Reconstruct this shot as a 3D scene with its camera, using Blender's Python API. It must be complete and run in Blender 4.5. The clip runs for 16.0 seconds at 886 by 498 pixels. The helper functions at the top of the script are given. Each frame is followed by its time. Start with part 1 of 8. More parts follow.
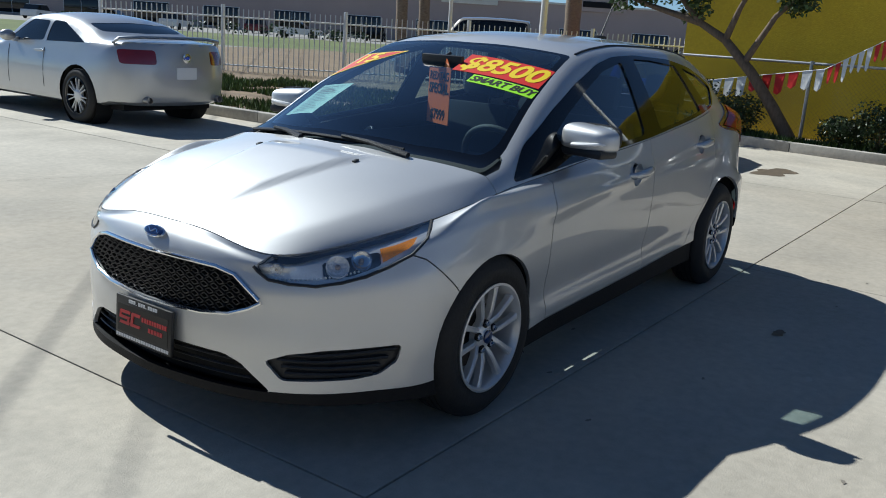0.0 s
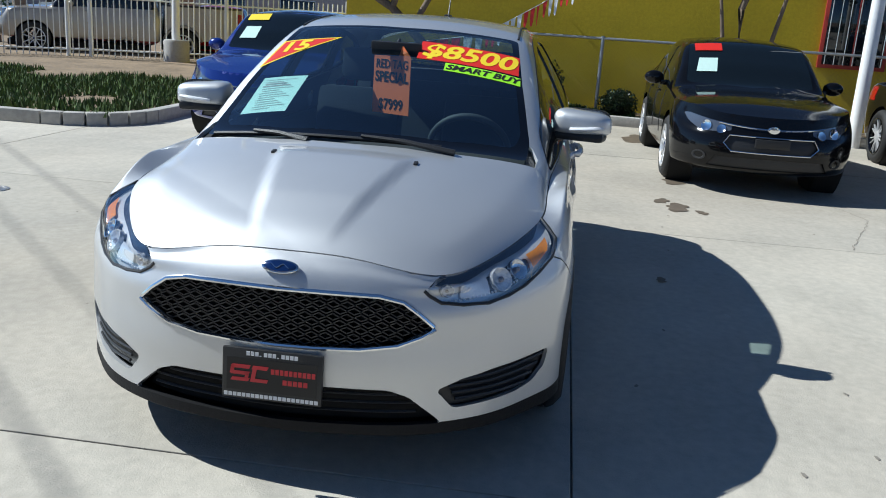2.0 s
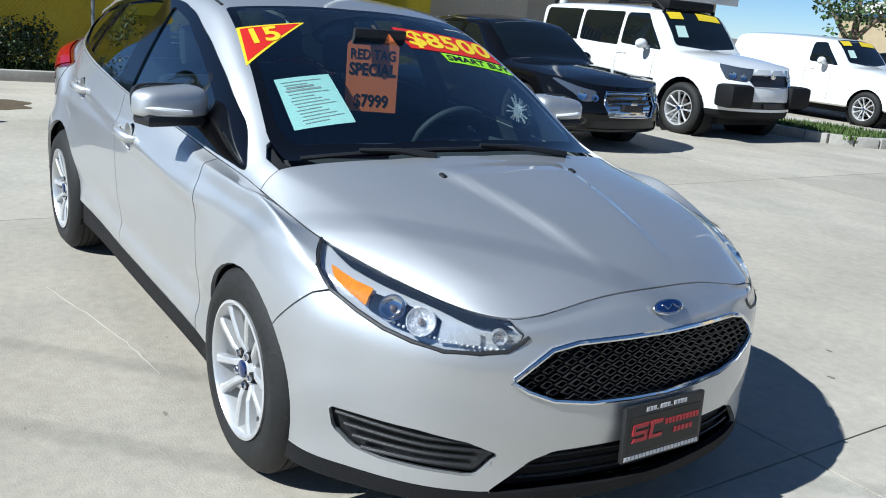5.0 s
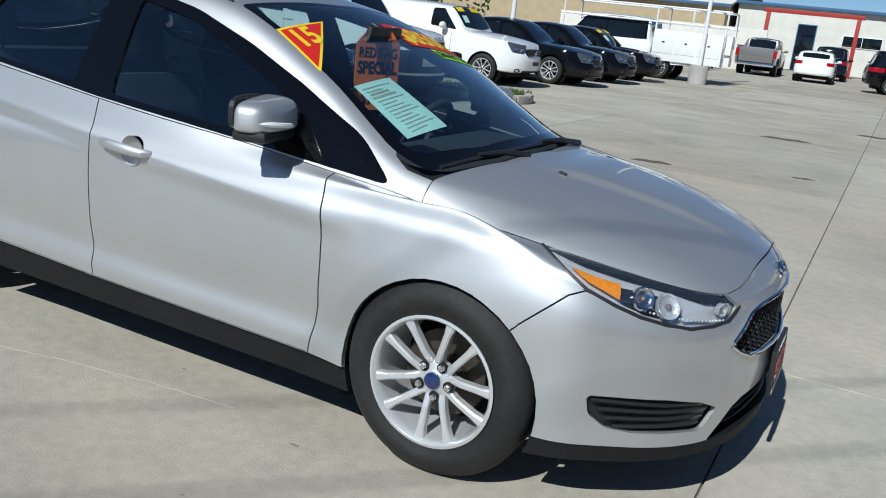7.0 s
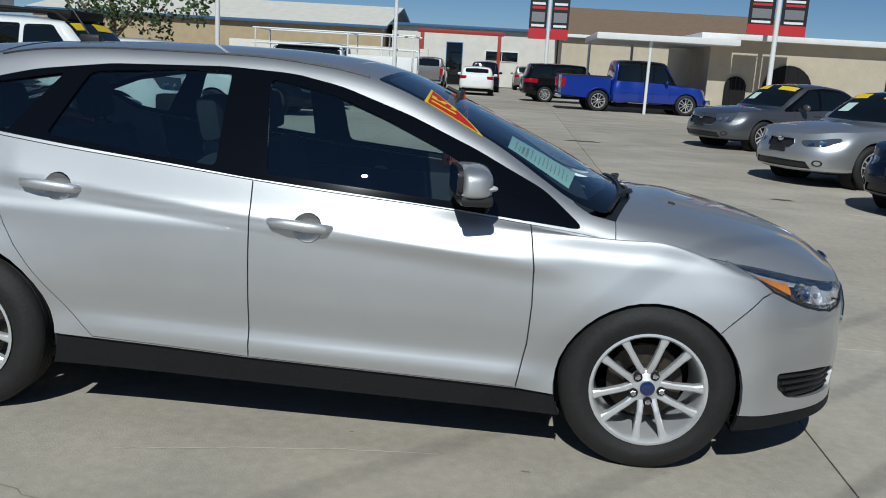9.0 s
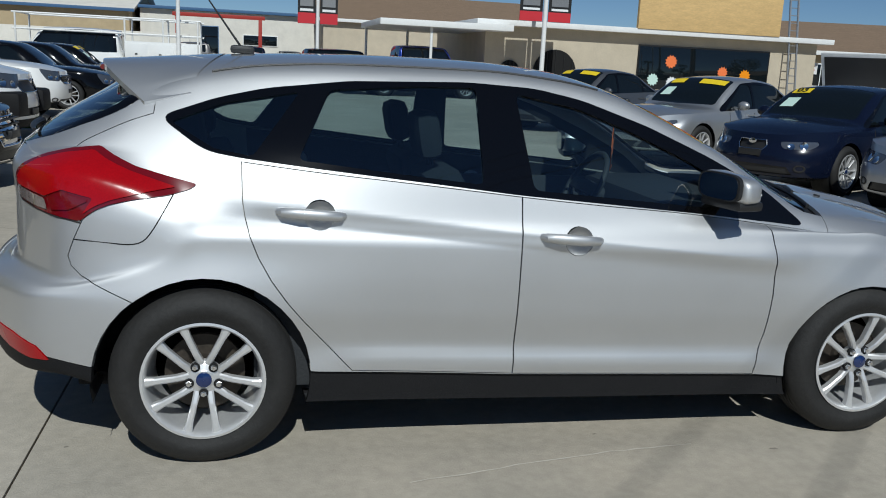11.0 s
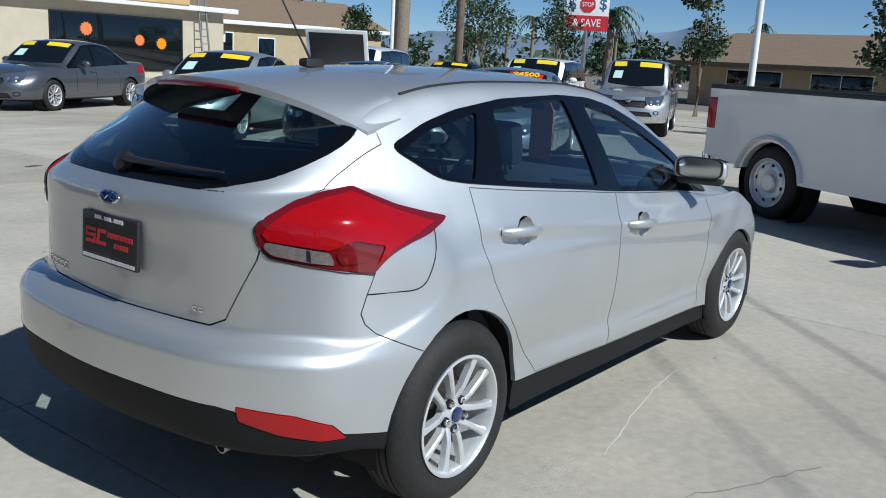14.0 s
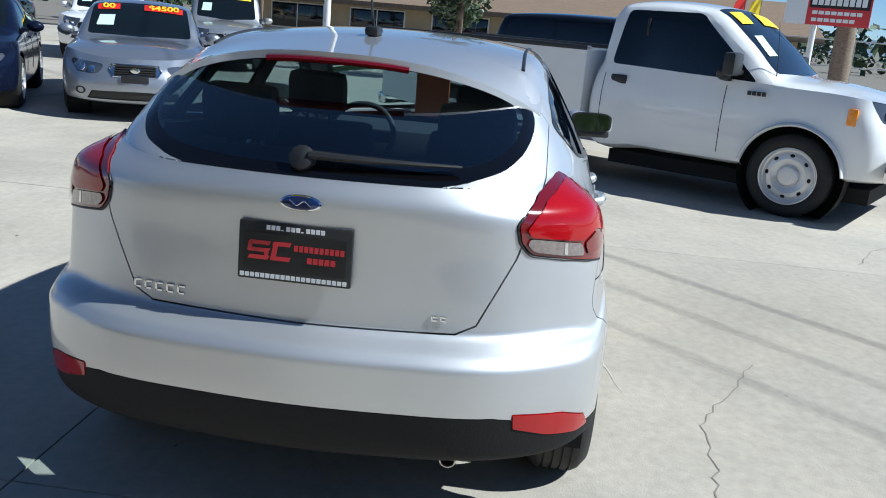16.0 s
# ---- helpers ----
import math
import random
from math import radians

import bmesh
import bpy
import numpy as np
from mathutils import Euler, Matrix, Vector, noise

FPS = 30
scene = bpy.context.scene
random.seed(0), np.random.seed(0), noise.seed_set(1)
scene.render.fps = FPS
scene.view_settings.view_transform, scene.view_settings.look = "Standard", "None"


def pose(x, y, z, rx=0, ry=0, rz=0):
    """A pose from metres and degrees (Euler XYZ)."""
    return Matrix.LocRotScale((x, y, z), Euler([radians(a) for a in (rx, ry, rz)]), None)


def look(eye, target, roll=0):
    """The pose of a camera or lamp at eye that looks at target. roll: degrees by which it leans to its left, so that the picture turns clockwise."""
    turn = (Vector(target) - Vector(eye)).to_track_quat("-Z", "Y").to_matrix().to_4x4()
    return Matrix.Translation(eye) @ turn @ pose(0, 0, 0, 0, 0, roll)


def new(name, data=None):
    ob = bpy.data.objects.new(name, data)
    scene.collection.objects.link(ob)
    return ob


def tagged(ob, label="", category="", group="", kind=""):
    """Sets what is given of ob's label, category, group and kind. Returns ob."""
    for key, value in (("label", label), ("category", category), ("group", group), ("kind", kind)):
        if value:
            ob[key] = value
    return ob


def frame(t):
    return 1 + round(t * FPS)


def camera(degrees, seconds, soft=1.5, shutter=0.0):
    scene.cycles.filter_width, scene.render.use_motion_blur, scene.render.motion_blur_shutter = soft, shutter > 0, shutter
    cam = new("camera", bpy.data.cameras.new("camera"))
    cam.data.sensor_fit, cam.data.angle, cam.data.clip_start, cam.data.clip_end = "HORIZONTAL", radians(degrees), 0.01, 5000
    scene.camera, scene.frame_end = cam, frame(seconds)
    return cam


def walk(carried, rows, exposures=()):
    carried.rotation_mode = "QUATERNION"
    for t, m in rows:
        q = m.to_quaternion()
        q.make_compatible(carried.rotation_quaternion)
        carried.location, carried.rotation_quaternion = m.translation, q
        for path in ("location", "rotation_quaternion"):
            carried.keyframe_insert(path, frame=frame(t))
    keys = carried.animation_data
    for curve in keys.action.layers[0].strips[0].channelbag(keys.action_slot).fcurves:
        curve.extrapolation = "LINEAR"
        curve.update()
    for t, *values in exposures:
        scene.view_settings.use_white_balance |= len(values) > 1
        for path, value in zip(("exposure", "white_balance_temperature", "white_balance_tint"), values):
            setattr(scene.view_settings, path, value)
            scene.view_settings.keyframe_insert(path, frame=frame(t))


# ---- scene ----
cam = camera(54.2, 16.0, soft=1.0)
PATH = [
    (0, (3.983, 2.479, 1.434), (2.387, 1.377, 0.948), 3.8),
    (0.5, (4.169, 2.081, 1.411), (2.472, 1.137, 0.932), 3.6),
    (1, (4.368, 1.667, 1.401), (2.562, 0.947, 0.929), 3.8),
    (1.5, (4.494, 1.233, 1.412), (2.619, 0.729, 0.929), 3.4),
    (2, (4.54, 0.776, 1.436), (2.621, 0.539, 0.927), 3.8),
    (2.5, (4.602, 0.303, 1.458), (2.676, 0.386, 0.929), 4.0),
    (3, (4.547, -0.137, 1.417), (2.641, 0.145, 0.879), 3.8),
    (3.5, (4.42, -0.586, 1.431), (2.562, -0.078, 0.894), 3.8),
    (4, (4.206, -1.037, 1.43), (2.421, -0.32, 0.882), 4.3),
    (4.2, (4.091, -1.19, 1.408), (2.336, -0.401, 0.863), 4.2),
    (6.3, (2.864, -2.693, 1.431), (1.74, -1.119, 0.921), 6.7),
    (6.5, (2.74, -2.813, 1.432), (1.693, -1.189, 0.915), 6.5),
    (7, (2.383, -3.076, 1.412), (1.53, -1.345, 0.886), 6.2),
    (7.5, (2.029, -3.393, 1.412), (1.384, -1.574, 0.887), 5.8),
    (8, (1.629, -3.616, 1.394), (1.154, -1.74, 0.887), 4.9),
    (8.5, (1.19, -3.767, 1.402), (0.888, -1.844, 0.944), 4.3),
    (9, (0.756, -3.909, 1.43), (0.61, -1.958, 1.015), 3.4),
    (9.5, (0.295, -3.905, 1.415), (0.263, -1.951, 0.993), 2.2),
    (9.7, (0.116, -3.898, 1.428), (0.134, -1.944, 1.003), 2.2),
    (11.8, (-1.912, -3.648, 1.449), (-1.185, -1.833, 1.027), 3.0),
    (12, (-2.089, -3.57, 1.442), (-1.284, -1.788, 1.017), 3.0),
    (12.5, (-2.537, -3.428, 1.487), (-1.541, -1.748, 1.053), 3.3),
    (13, (-2.944, -3.217, 1.513), (-1.741, -1.676, 1.093), 2.4),
    (13.5, (-3.261, -2.868, 1.504), (-1.889, -1.477, 1.078), 2.6),
    (14, (-3.567, -2.465, 1.498), (-2.009, -1.287, 1.07), 3.1),
    (14.5, (-3.739, -2.007, 1.485), (-2.055, -1.015, 1.059), 3.5),
    (15, (-3.926, -1.543, 1.503), (-2.128, -0.782, 1.066), 4.1),
    (15.5, (-4.118, -1.071, 1.531), (-2.231, -0.626, 1.038), 4.9),
    (16, (-4.239, -0.583, 1.514), (-2.313, -0.406, 1.004), 4.9),
]
walk(cam, [(t, look(eye, target, roll)) for t, eye, target, roll in PATH],
     [(t, e, k, 3) for t, e, k in ((0, .10, 6000), (1.5, .26, 5850), (3.5, .54, 5700), (4.2, .51, 5700), (6.3, .0, 5850), (7, -.14, 5900), (9, -.56, 6000), (9.7, -.60, 6000),
                                   (11.8, -.56, 6000), (13, -.27, 5850), (14.5, .10, 5750), (16, .43, 5700))])

# ---------------------------------------------------------------- world and sun
SUN_FROM = Vector((-0.06, -1.04, 1.0)).normalized()      # towards the sun
elevation = math.asin(SUN_FROM.z)
bearing = math.atan2(SUN_FROM.x, SUN_FROM.y)
world = bpy.data.worlds.new("world")
scene.world = world
world.use_nodes = True
wn = world.node_tree
sky = wn.nodes.new("ShaderNodeTexSky")
sky.sky_type, sky.sun_disc = "NISHITA", False
sky.sun_elevation, sky.sun_rotation = elevation, bearing
sky.air_density, sky.dust_density, sky.ozone_density = 0.6, 0.0, 5.0
wn.links.new(sky.outputs[0], wn.nodes["Background"].inputs[0])
wn.nodes["Background"].inputs[1].default_value = 0.074
sun_data = bpy.data.lights.new("sun", "SUN")
sun_data.energy, sun_data.angle, sun_data.color = 5.0, radians(0.53), (1.0, 0.965, 0.92)
sun = new("sun", sun_data)
sun.matrix_world = look(SUN_FROM * 60, (0, 0, 0))
scene.view_settings.exposure = 0.0


# ---------------------------------------------------------------- materials
def node(tree, kind, **values):
    n = tree.nodes.new(kind)
    for k, v in values.items():
        n.inputs[k.replace("_", " ")].default_value = v
    return n


def surface(name, color, rough=0.5, metal=0.0, grain=0.0, scale=30.0, stain=0.0, stain_scale=1.5, bump=0.0,
            bump_scale=None, coat=0.0, rough_var=0.0, per_piece=0.0, per_island=0.0, stretch=None, spec=0.5, world_place=False, second=None, second_scale=0.3):
    """A principled surface with grain and stains at two scales, in metres of the thing itself."""
    m = bpy.data.materials.new(name)
    m.use_nodes = True
    t = m.node_tree
    b = t.nodes["Principled BSDF"]
    b.inputs["Roughness"].default_value, b.inputs["Metallic"].default_value = rough, metal
    b.inputs["Coat Weight"].default_value, b.inputs["Coat Roughness"].default_value = coat, 0.03
    b.inputs["Specular IOR Level"].default_value = spec
    co = t.nodes.new("ShaderNodeNewGeometry").outputs["Position"] if world_place else t.nodes.new("ShaderNodeTexCoord").outputs["Object"]
    if stretch:
        mp = t.nodes.new("ShaderNodeMapping")
        mp.inputs["Scale"].default_value = stretch
        t.links.new(co, mp.inputs[0])
        co = mp.outputs[0]
    last = None

    def noise_at(sc, detail=4.0):
        n = node(t, "ShaderNodeTexNoise", Scale=sc, Detail=detail, Roughness=0.6)
        t.links.new(co, n.inputs["Vector"])
        return n.outputs["Fac"]

    def vary(source, amount, prev):
        r = node(t, "ShaderNodeMapRange", From_Min=0.25, From_Max=0.75, To_Min=1 - amount, To_Max=1 + amount)
        t.links.new(source, r.inputs["Value"])
        if prev is None:
            return r.outputs[0]
        mu = t.nodes.new("ShaderNodeMath")
        mu.operation = "MULTIPLY"
        t.links.new(prev, mu.inputs[0]), t.links.new(r.outputs[0], mu.inputs[1])
        return mu.outputs[0]

    g = noise_at(scale) if grain or bump or rough_var else None
    if grain:
        last = vary(g, grain, last)
    if stain:
        last = vary(noise_at(stain_scale, 6.0), stain, last)
    if per_piece:
        last = vary(t.nodes.new("ShaderNodeObjectInfo").outputs["Random"], per_piece, last)
    if per_island:
        last = vary(t.nodes.new("ShaderNodeNewGeometry").outputs["Random Per Island"], per_island, last)
    rgb = (*color, 1.0)
    if last is not None:
        mix = t.nodes.new("ShaderNodeVectorMath")
        mix.operation = "SCALE"
        mix.inputs[0].default_value = color
        if second:
            fac = node(t, "ShaderNodeMapRange", From_Min=0.42, From_Max=0.66)
            t.links.new(noise_at(second_scale, 7.0), fac.inputs["Value"])
            blend = t.nodes.new("ShaderNodeMix")
            blend.data_type = "RGBA"
            blend.inputs[6].default_value, blend.inputs[7].default_value = rgb, (*second, 1.0)
            t.links.new(fac.outputs[0], blend.inputs[0]), t.links.new(blend.outputs[2], mix.inputs[0])
        t.links.new(last, mix.inputs["Scale"])
        t.links.new(mix.outputs[0], b.inputs["Base Color"])
    else:
        b.inputs["Base Color"].default_value = rgb
    if rough_var:
        r = node(t, "ShaderNodeMapRange", From_Min=0.25, From_Max=0.75, To_Min=max(rough - rough_var, 0.02), To_Max=rough + rough_var)
        t.links.new(g, r.inputs["Value"]), t.links.new(r.outputs[0], b.inputs["Roughness"])
    if bump:
        bp = node(t, "ShaderNodeBump", Strength=bump, Distance=0.01)
        t.links.new(noise_at(bump_scale) if bump_scale else g, bp.inputs["Height"])
        t.links.new(bp.outputs[0], b.inputs["Normal"])
    return m


def glazing(name, tint, gloss=1.0, rough=0.0):
    """A thin pane: light passes tinted, and Fresnel gives the gloss."""
    m = bpy.data.materials.new(name)
    m.use_nodes = True
    t = m.node_tree
    t.nodes.remove(t.nodes["Principled BSDF"])
    out = t.nodes["Material Output"]
    tr = t.nodes.new("ShaderNodeBsdfTransparent")
    tr.inputs[0].default_value = (*tint, 1)
    gl = t.nodes.new("ShaderNodeBsdfGlossy")
    gl.inputs["Roughness"].default_value = rough
    gl.inputs["Color"].default_value = (gloss, gloss, gloss, 1)
    fr = node(t, "ShaderNodeLayerWeight", Blend=0.5)
    pw = t.nodes.new("ShaderNodeMath")
    pw.operation = "POWER"
    pw.inputs[1].default_value = 3.6
    t.links.new(fr.outputs["Facing"], pw.inputs[0])
    sc = node(t, "ShaderNodeMapRange", To_Min=0.125, To_Max=1.0)
    t.links.new(pw.outputs[0], sc.inputs["Value"])
    mx = t.nodes.new("ShaderNodeMixShader")
    t.links.new(sc.outputs[0], mx.inputs[0]), t.links.new(tr.outputs[0], mx.inputs[1]), t.links.new(gl.outputs[0], mx.inputs[2])
    t.links.new(mx.outputs[0], out.inputs[0])
    return m


def car_paint(name, color, metal=0.0, rough=0.35, flake=0.0):
    m = surface(name, color, rough=rough, metal=metal, coat=1.0 if sum(color) > 0.1 else 0.4, spec=0.5 if metal else 0.15, grain=flake, scale=900.0, stain=0.03, stain_scale=3.0)
    return m


SILVER = car_paint("silver_metallic_paint", (0.60, 0.605, 0.61), metal=0.82, rough=0.53, flake=0.07)
BLACK_TRIM = surface("black_satin_plastic", (0.018, 0.018, 0.019), rough=0.45, grain=0.15, scale=200, bump=0.15)
BLACK_GLOSS = surface("black_gloss_trim", (0.003, 0.003, 0.0035), rough=0.06, coat=0.2)
GREY_PLASTIC = surface("dark_grey_plastic", (0.013, 0.013, 0.014), rough=0.6, grain=0.15, scale=120, bump=0.2, stain=0.1, spec=0.15)
# near-black for panel gaps, also for the painted shade of wheel recesses
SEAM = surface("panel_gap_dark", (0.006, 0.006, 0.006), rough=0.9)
CHROME = surface("chrome", (0.75, 0.76, 0.78), rough=0.08, metal=1.0)
MIRROR_GLASS = surface("door_mirror_glass", (0.42, 0.46, 0.50), rough=0.04, metal=1.0)
ALLOY = surface("silver_alloy", (0.66, 0.66, 0.66), rough=0.36, metal=0.5, coat=0.5, grain=0.04, scale=60)
STEEL = surface("brushed_steel", (0.42, 0.40, 0.38), rough=0.4, metal=0.9, grain=0.15, scale=40)
DISC = surface("dull_brake_disc", (0.06, 0.050, 0.04), rough=0.55, metal=0.5, grain=0.3, scale=40)
RUBBER = surface("tyre_rubber", (0.014, 0.0135, 0.013), rough=0.72, grain=0.25, scale=60, stain=0.25, stain_scale=6, bump=0.25)
GLASS_FRONT = glazing("windscreen_glass", (0.78, 0.92, 0.93))
GLASS_SIDE = glazing("side_glass", (0.76, 0.87, 0.88))
GLASS_REAR = glazing("rear_glass_tinted", (0.64, 0.78, 0.80))
LENS = glazing("clear_lens", (0.95, 0.96, 0.97))
LENS_RED = surface("red_lens", (0.33, 0.002, 0.005), rough=0.2, coat=0.8, grain=0.12, scale=160, stain=0.16, stain_scale=5, spec=0.1)
LENS_DEEP = surface("deep_red_lens", (0.15, 0.003, 0.006), rough=0.12, coat=1.0)
LENS_AMBER = surface("amber_lens", (0.90, 0.30, 0.012), rough=0.15, coat=1.0, grain=0.2, scale=90)
HOUSING = surface("lamp_housing", (0.80, 0.81, 0.82), rough=0.2, metal=0.4, bump=0.3, scale=40)
BEZEL = surface("lamp_bezel", (0.02, 0.024, 0.03), rough=0.08, coat=1.0)
FACETS = surface("faceted_chrome", (0.82, 0.83, 0.85), rough=0.14, metal=0.6, bump=1.0, scale=70, grain=0.2)
LENS_SMOKE = surface("smoked_lens", (0.26, 0.22, 0.21), rough=0.12, coat=1.0, metal=0.4, grain=0.3, scale=90)
CABIN = surface("charcoal_cabin_plastic", (0.030, 0.033, 0.037), rough=0.7, grain=0.2, scale=90, bump=0.2)
CLOTH = surface("charcoal_seat_cloth", (0.026, 0.029, 0.034), rough=0.95, grain=0.35, scale=260, bump=0.4)
HEADLINER = surface("light_headliner", (0.42, 0.41, 0.38), rough=0.95, grain=0.1, scale=120)
BLUE_BADGE = surface("blue_badge_enamel", (0.006, 0.022, 0.10), rough=0.15, coat=1.0)
YELLOW_FILM = surface("yellow_vinyl", (0.85, 0.62, 0.02), rough=0.45, grain=0.04, scale=40)
RED_FILM = surface("red_vinyl", (0.62, 0.02, 0.012), rough=0.45, grain=0.06, scale=40)
LIME_FILM = surface("lime_vinyl", (0.35, 0.80, 0.02), rough=0.45, grain=0.05, scale=40)
BLACK_INK = surface("black_ink", (0.01, 0.01, 0.01), rough=0.5)
WHITE_INK = surface("white_ink", (0.80, 0.80, 0.80), rough=0.5)
RED_INK = surface("red_ink", (0.55, 0.03, 0.04), rough=0.4)
ORANGE_CARD = surface("orange_card", (0.85, 0.19, 0.05), rough=0.7, grain=0.06, scale=50)
GREEN_PAPER = surface("pale_green_paper", (0.56, 0.74, 0.66), rough=0.8, grain=0.04, scale=30)
CONCRETE_POST = surface("grey_concrete", (0.38, 0.36, 0.33), rough=0.9, grain=0.2, scale=40, stain=0.25, bump=0.4)


# ---------------------------------------------------------------- mesh helpers
def part(name, bm, material, parent=None, label="", smooth=True):
    """Links a bmesh as one mesh object, under a thing or under a part."""
    me = bpy.data.meshes.new(name)
    bm.normal_update()
    if smooth:
        for f in bm.faces:
            f.smooth = True
        for e in bm.edges:
            if len(e.link_faces) == 2 and e.calc_face_angle(0) > 0.75:
                e.smooth = False
    bm.to_mesh(me)
    bm.free()
    me.materials.append(material)
    ob = new(name, me)
    if parent is not None:
        ob.parent = parent
    if label:
        tagged(ob, label)
    return ob


def thing(name, label, category, at=None, group="", kind=""):
    e = new(name)
    e.empty_display_size = 0.1
    if at is not None:
        e.matrix_basis = at
    return tagged(e, label, category, group, kind)


def add_box(bm, lo, hi, m=None, bevel=0.0):
    c = [(a + b) / 2 for a, b in zip(lo, hi)]
    d = [abs(b - a) for a, b in zip(lo, hi)]
    made = bmesh.ops.create_cube(bm, size=1.0, matrix=Matrix.Translation(c) @ Matrix.Diagonal((*d, 1)))["verts"]
    if bevel:
        es = list({e for v in made for e in v.link_edges})
        r = bmesh.ops.bevel(bm, geom=es, offset=min(bevel, min(d) * 0.45), segments=2, affect="EDGES", profile=0.6)
        made = list({v for f in r["faces"] for v in f.verts} | {v for v in made if v.is_valid})
    if m is not None:
        bmesh.ops.transform(bm, matrix=m, verts=made)
    return made


def box(lo, hi, bevel=0.0):
    bm = bmesh.new()
    add_box(bm, lo, hi, bevel=bevel)
    return bm


def add_tube(bm, a, b, r1, r2=None, seg=10, caps=True):
    a, b = Vector(a), Vector(b)
    d = b - a
    q = d.to_track_quat("Z", "Y").to_matrix().to_4x4()
    r = bmesh.ops.create_cone(bm, cap_ends=caps, segments=seg, radius1=r1, radius2=r1 if r2 is None else r2, depth=d.length,
                              matrix=Matrix.Translation((a + b) / 2) @ q)
    return r["verts"]


def tube(a, b, r1, r2=None, seg=10):
    bm = bmesh.new()
    add_tube(bm, a, b, r1, r2, seg)
    return bm


def add_lathe(bm, profile, axis_m=None, seg=40, close=False):
    """Turns (radius, height) pairs round the z axis."""
    rings = []
    for k in range(seg):
        a = 2 * math.pi * k / seg
        rings.append([bm.verts.new((r * math.cos(a), r * math.sin(a), h)) for r, h in profile])
    n = len(profile)
    for k in range(seg):
        p, q = rings[k], rings[(k + 1) % seg]
        for i in range(n if close else n - 1):
            j = (i + 1) % n
            bm.faces.new((p[i], q[i], q[j], p[j]))
    vs = [v for r in rings for v in r]
    if axis_m is not None:
        bmesh.ops.transform(bm, matrix=axis_m, verts=vs)
    return vs


def add_prism(bm, poly, depth, m=None):
    """A flat polygon (x, y) with a thickness along z."""
    lo = [bm.verts.new((x, y, 0)) for x, y in poly]
    hi = [bm.verts.new((x, y, depth)) for x, y in poly]
    n = len(poly)
    bm.faces.new(hi), bm.faces.new(lo[::-1])
    for i in range(n):
        bm.faces.new((lo[i], lo[(i + 1) % n], hi[(i + 1) % n], hi[i]))
    if m is not None:
        bmesh.ops.transform(bm, matrix=m, verts=lo + hi)
    return lo + hi


def add_sweep(bm, pts, radius, seg=6, closed=False, flat=1.0):
    """A bent bar along points."""
    pts = [Vector(p) for p in pts]
    n = len(pts)
    rings = []
    for i, p in enumerate(pts):
        a = pts[(i - 1) % n] if closed or i > 0 else p
        b = pts[(i + 1) % n] if closed or i < n - 1 else p
        d = (b - a).normalized()
        u = d.cross(Vector((0, 0, 1)))
        u = u.normalized() if u.length > 1e-4 else Vector((1, 0, 0))
        w = u.cross(d)
        rr = radius[i] if isinstance(radius, (list, tuple)) else radius
        rings.append([bm.verts.new(p + rr * (math.cos(k * 2 * math.pi / seg) * u + flat * math.sin(k * 2 * math.pi / seg) * w)) for k in range(seg)])
    for i in range(n if closed else n - 1):
        p, q = rings[i], rings[(i + 1) % n]
        for k in range(seg):
            bm.faces.new((p[k], p[(k + 1) % seg], q[(k + 1) % seg], q[k]))
    if not closed:
        bm.faces.new(rings[0][::-1]), bm.faces.new(rings[-1])


def text_part(name, words, size, m, material, parent=None, label="", depth=0.001, shear=0.0, bold=0.0, squeeze=1.0):
    """Words in the built-in font, turned into a mesh; m takes (right, up, outwards) to the world."""
    cu = bpy.data.curves.new(name, "FONT")
    cu.body, cu.size, cu.extrude, cu.align_x, cu.align_y, cu.shear, cu.offset = words, size, depth, "CENTER", "CENTER", shear, bold
    cu.resolution_u = 3
    ob = bpy.data.objects.new(name, cu)
    scene.collection.objects.link(ob)
    me = bpy.data.meshes.new_from_object(ob.evaluated_get(bpy.context.evaluated_depsgraph_get()))
    bpy.data.objects.remove(ob)
    me.transform(m @ Matrix.Diagonal((squeeze, 1, 1, 1)))
    me.materials.clear()
    me.materials.append(material)
    ob = new(name, me)
    if parent is not None:
        ob.parent = parent
    if label:
        tagged(ob, label)
    return ob


def facing(origin, right, up):
    """The pose whose x is right, y is up and z looks outwards."""
    r, u = Vector(right).normalized(), Vector(up).normalized()
    o = r.cross(u).normalized()
    u = o.cross(r)
    m = Matrix((r, u, o)).transposed().to_4x4()
    m.translation = origin
    return m


def pchip(xs, ys, q):
    """Monotone cubic interpolation of a small table; xs may fall or rise."""
    xs, ys, q = np.asarray(xs, float), np.asarray(ys, float), np.asarray(q, float)
    if xs[0] > xs[-1]:
        xs, ys = xs[::-1], ys[::-1]
    h = np.diff(xs)
    d = np.diff(ys) / h
    m = np.zeros(len(xs))
    m[0], m[-1] = d[0], d[-1]
    for i in range(1, len(xs) - 1):
        if d[i - 1] * d[i] > 0:
            w1, w2 = 2 * h[i] + h[i - 1], h[i] + 2 * h[i - 1]
            m[i] = (w1 + w2) / (w1 / d[i - 1] + w2 / d[i])
    k = np.clip(np.searchsorted(xs, q) - 1, 0, len(h) - 1)
    t = np.clip((q - xs[k]) / h[k], 0, 1)
    return ((2 * t**3 - 3 * t**2 + 1) * ys[k] + (t**3 - 2 * t**2 + t) * h[k] * m[k]
            + (-2 * t**3 + 3 * t**2) * ys[k + 1] + (t**3 - t**2) * h[k] * m[k + 1])


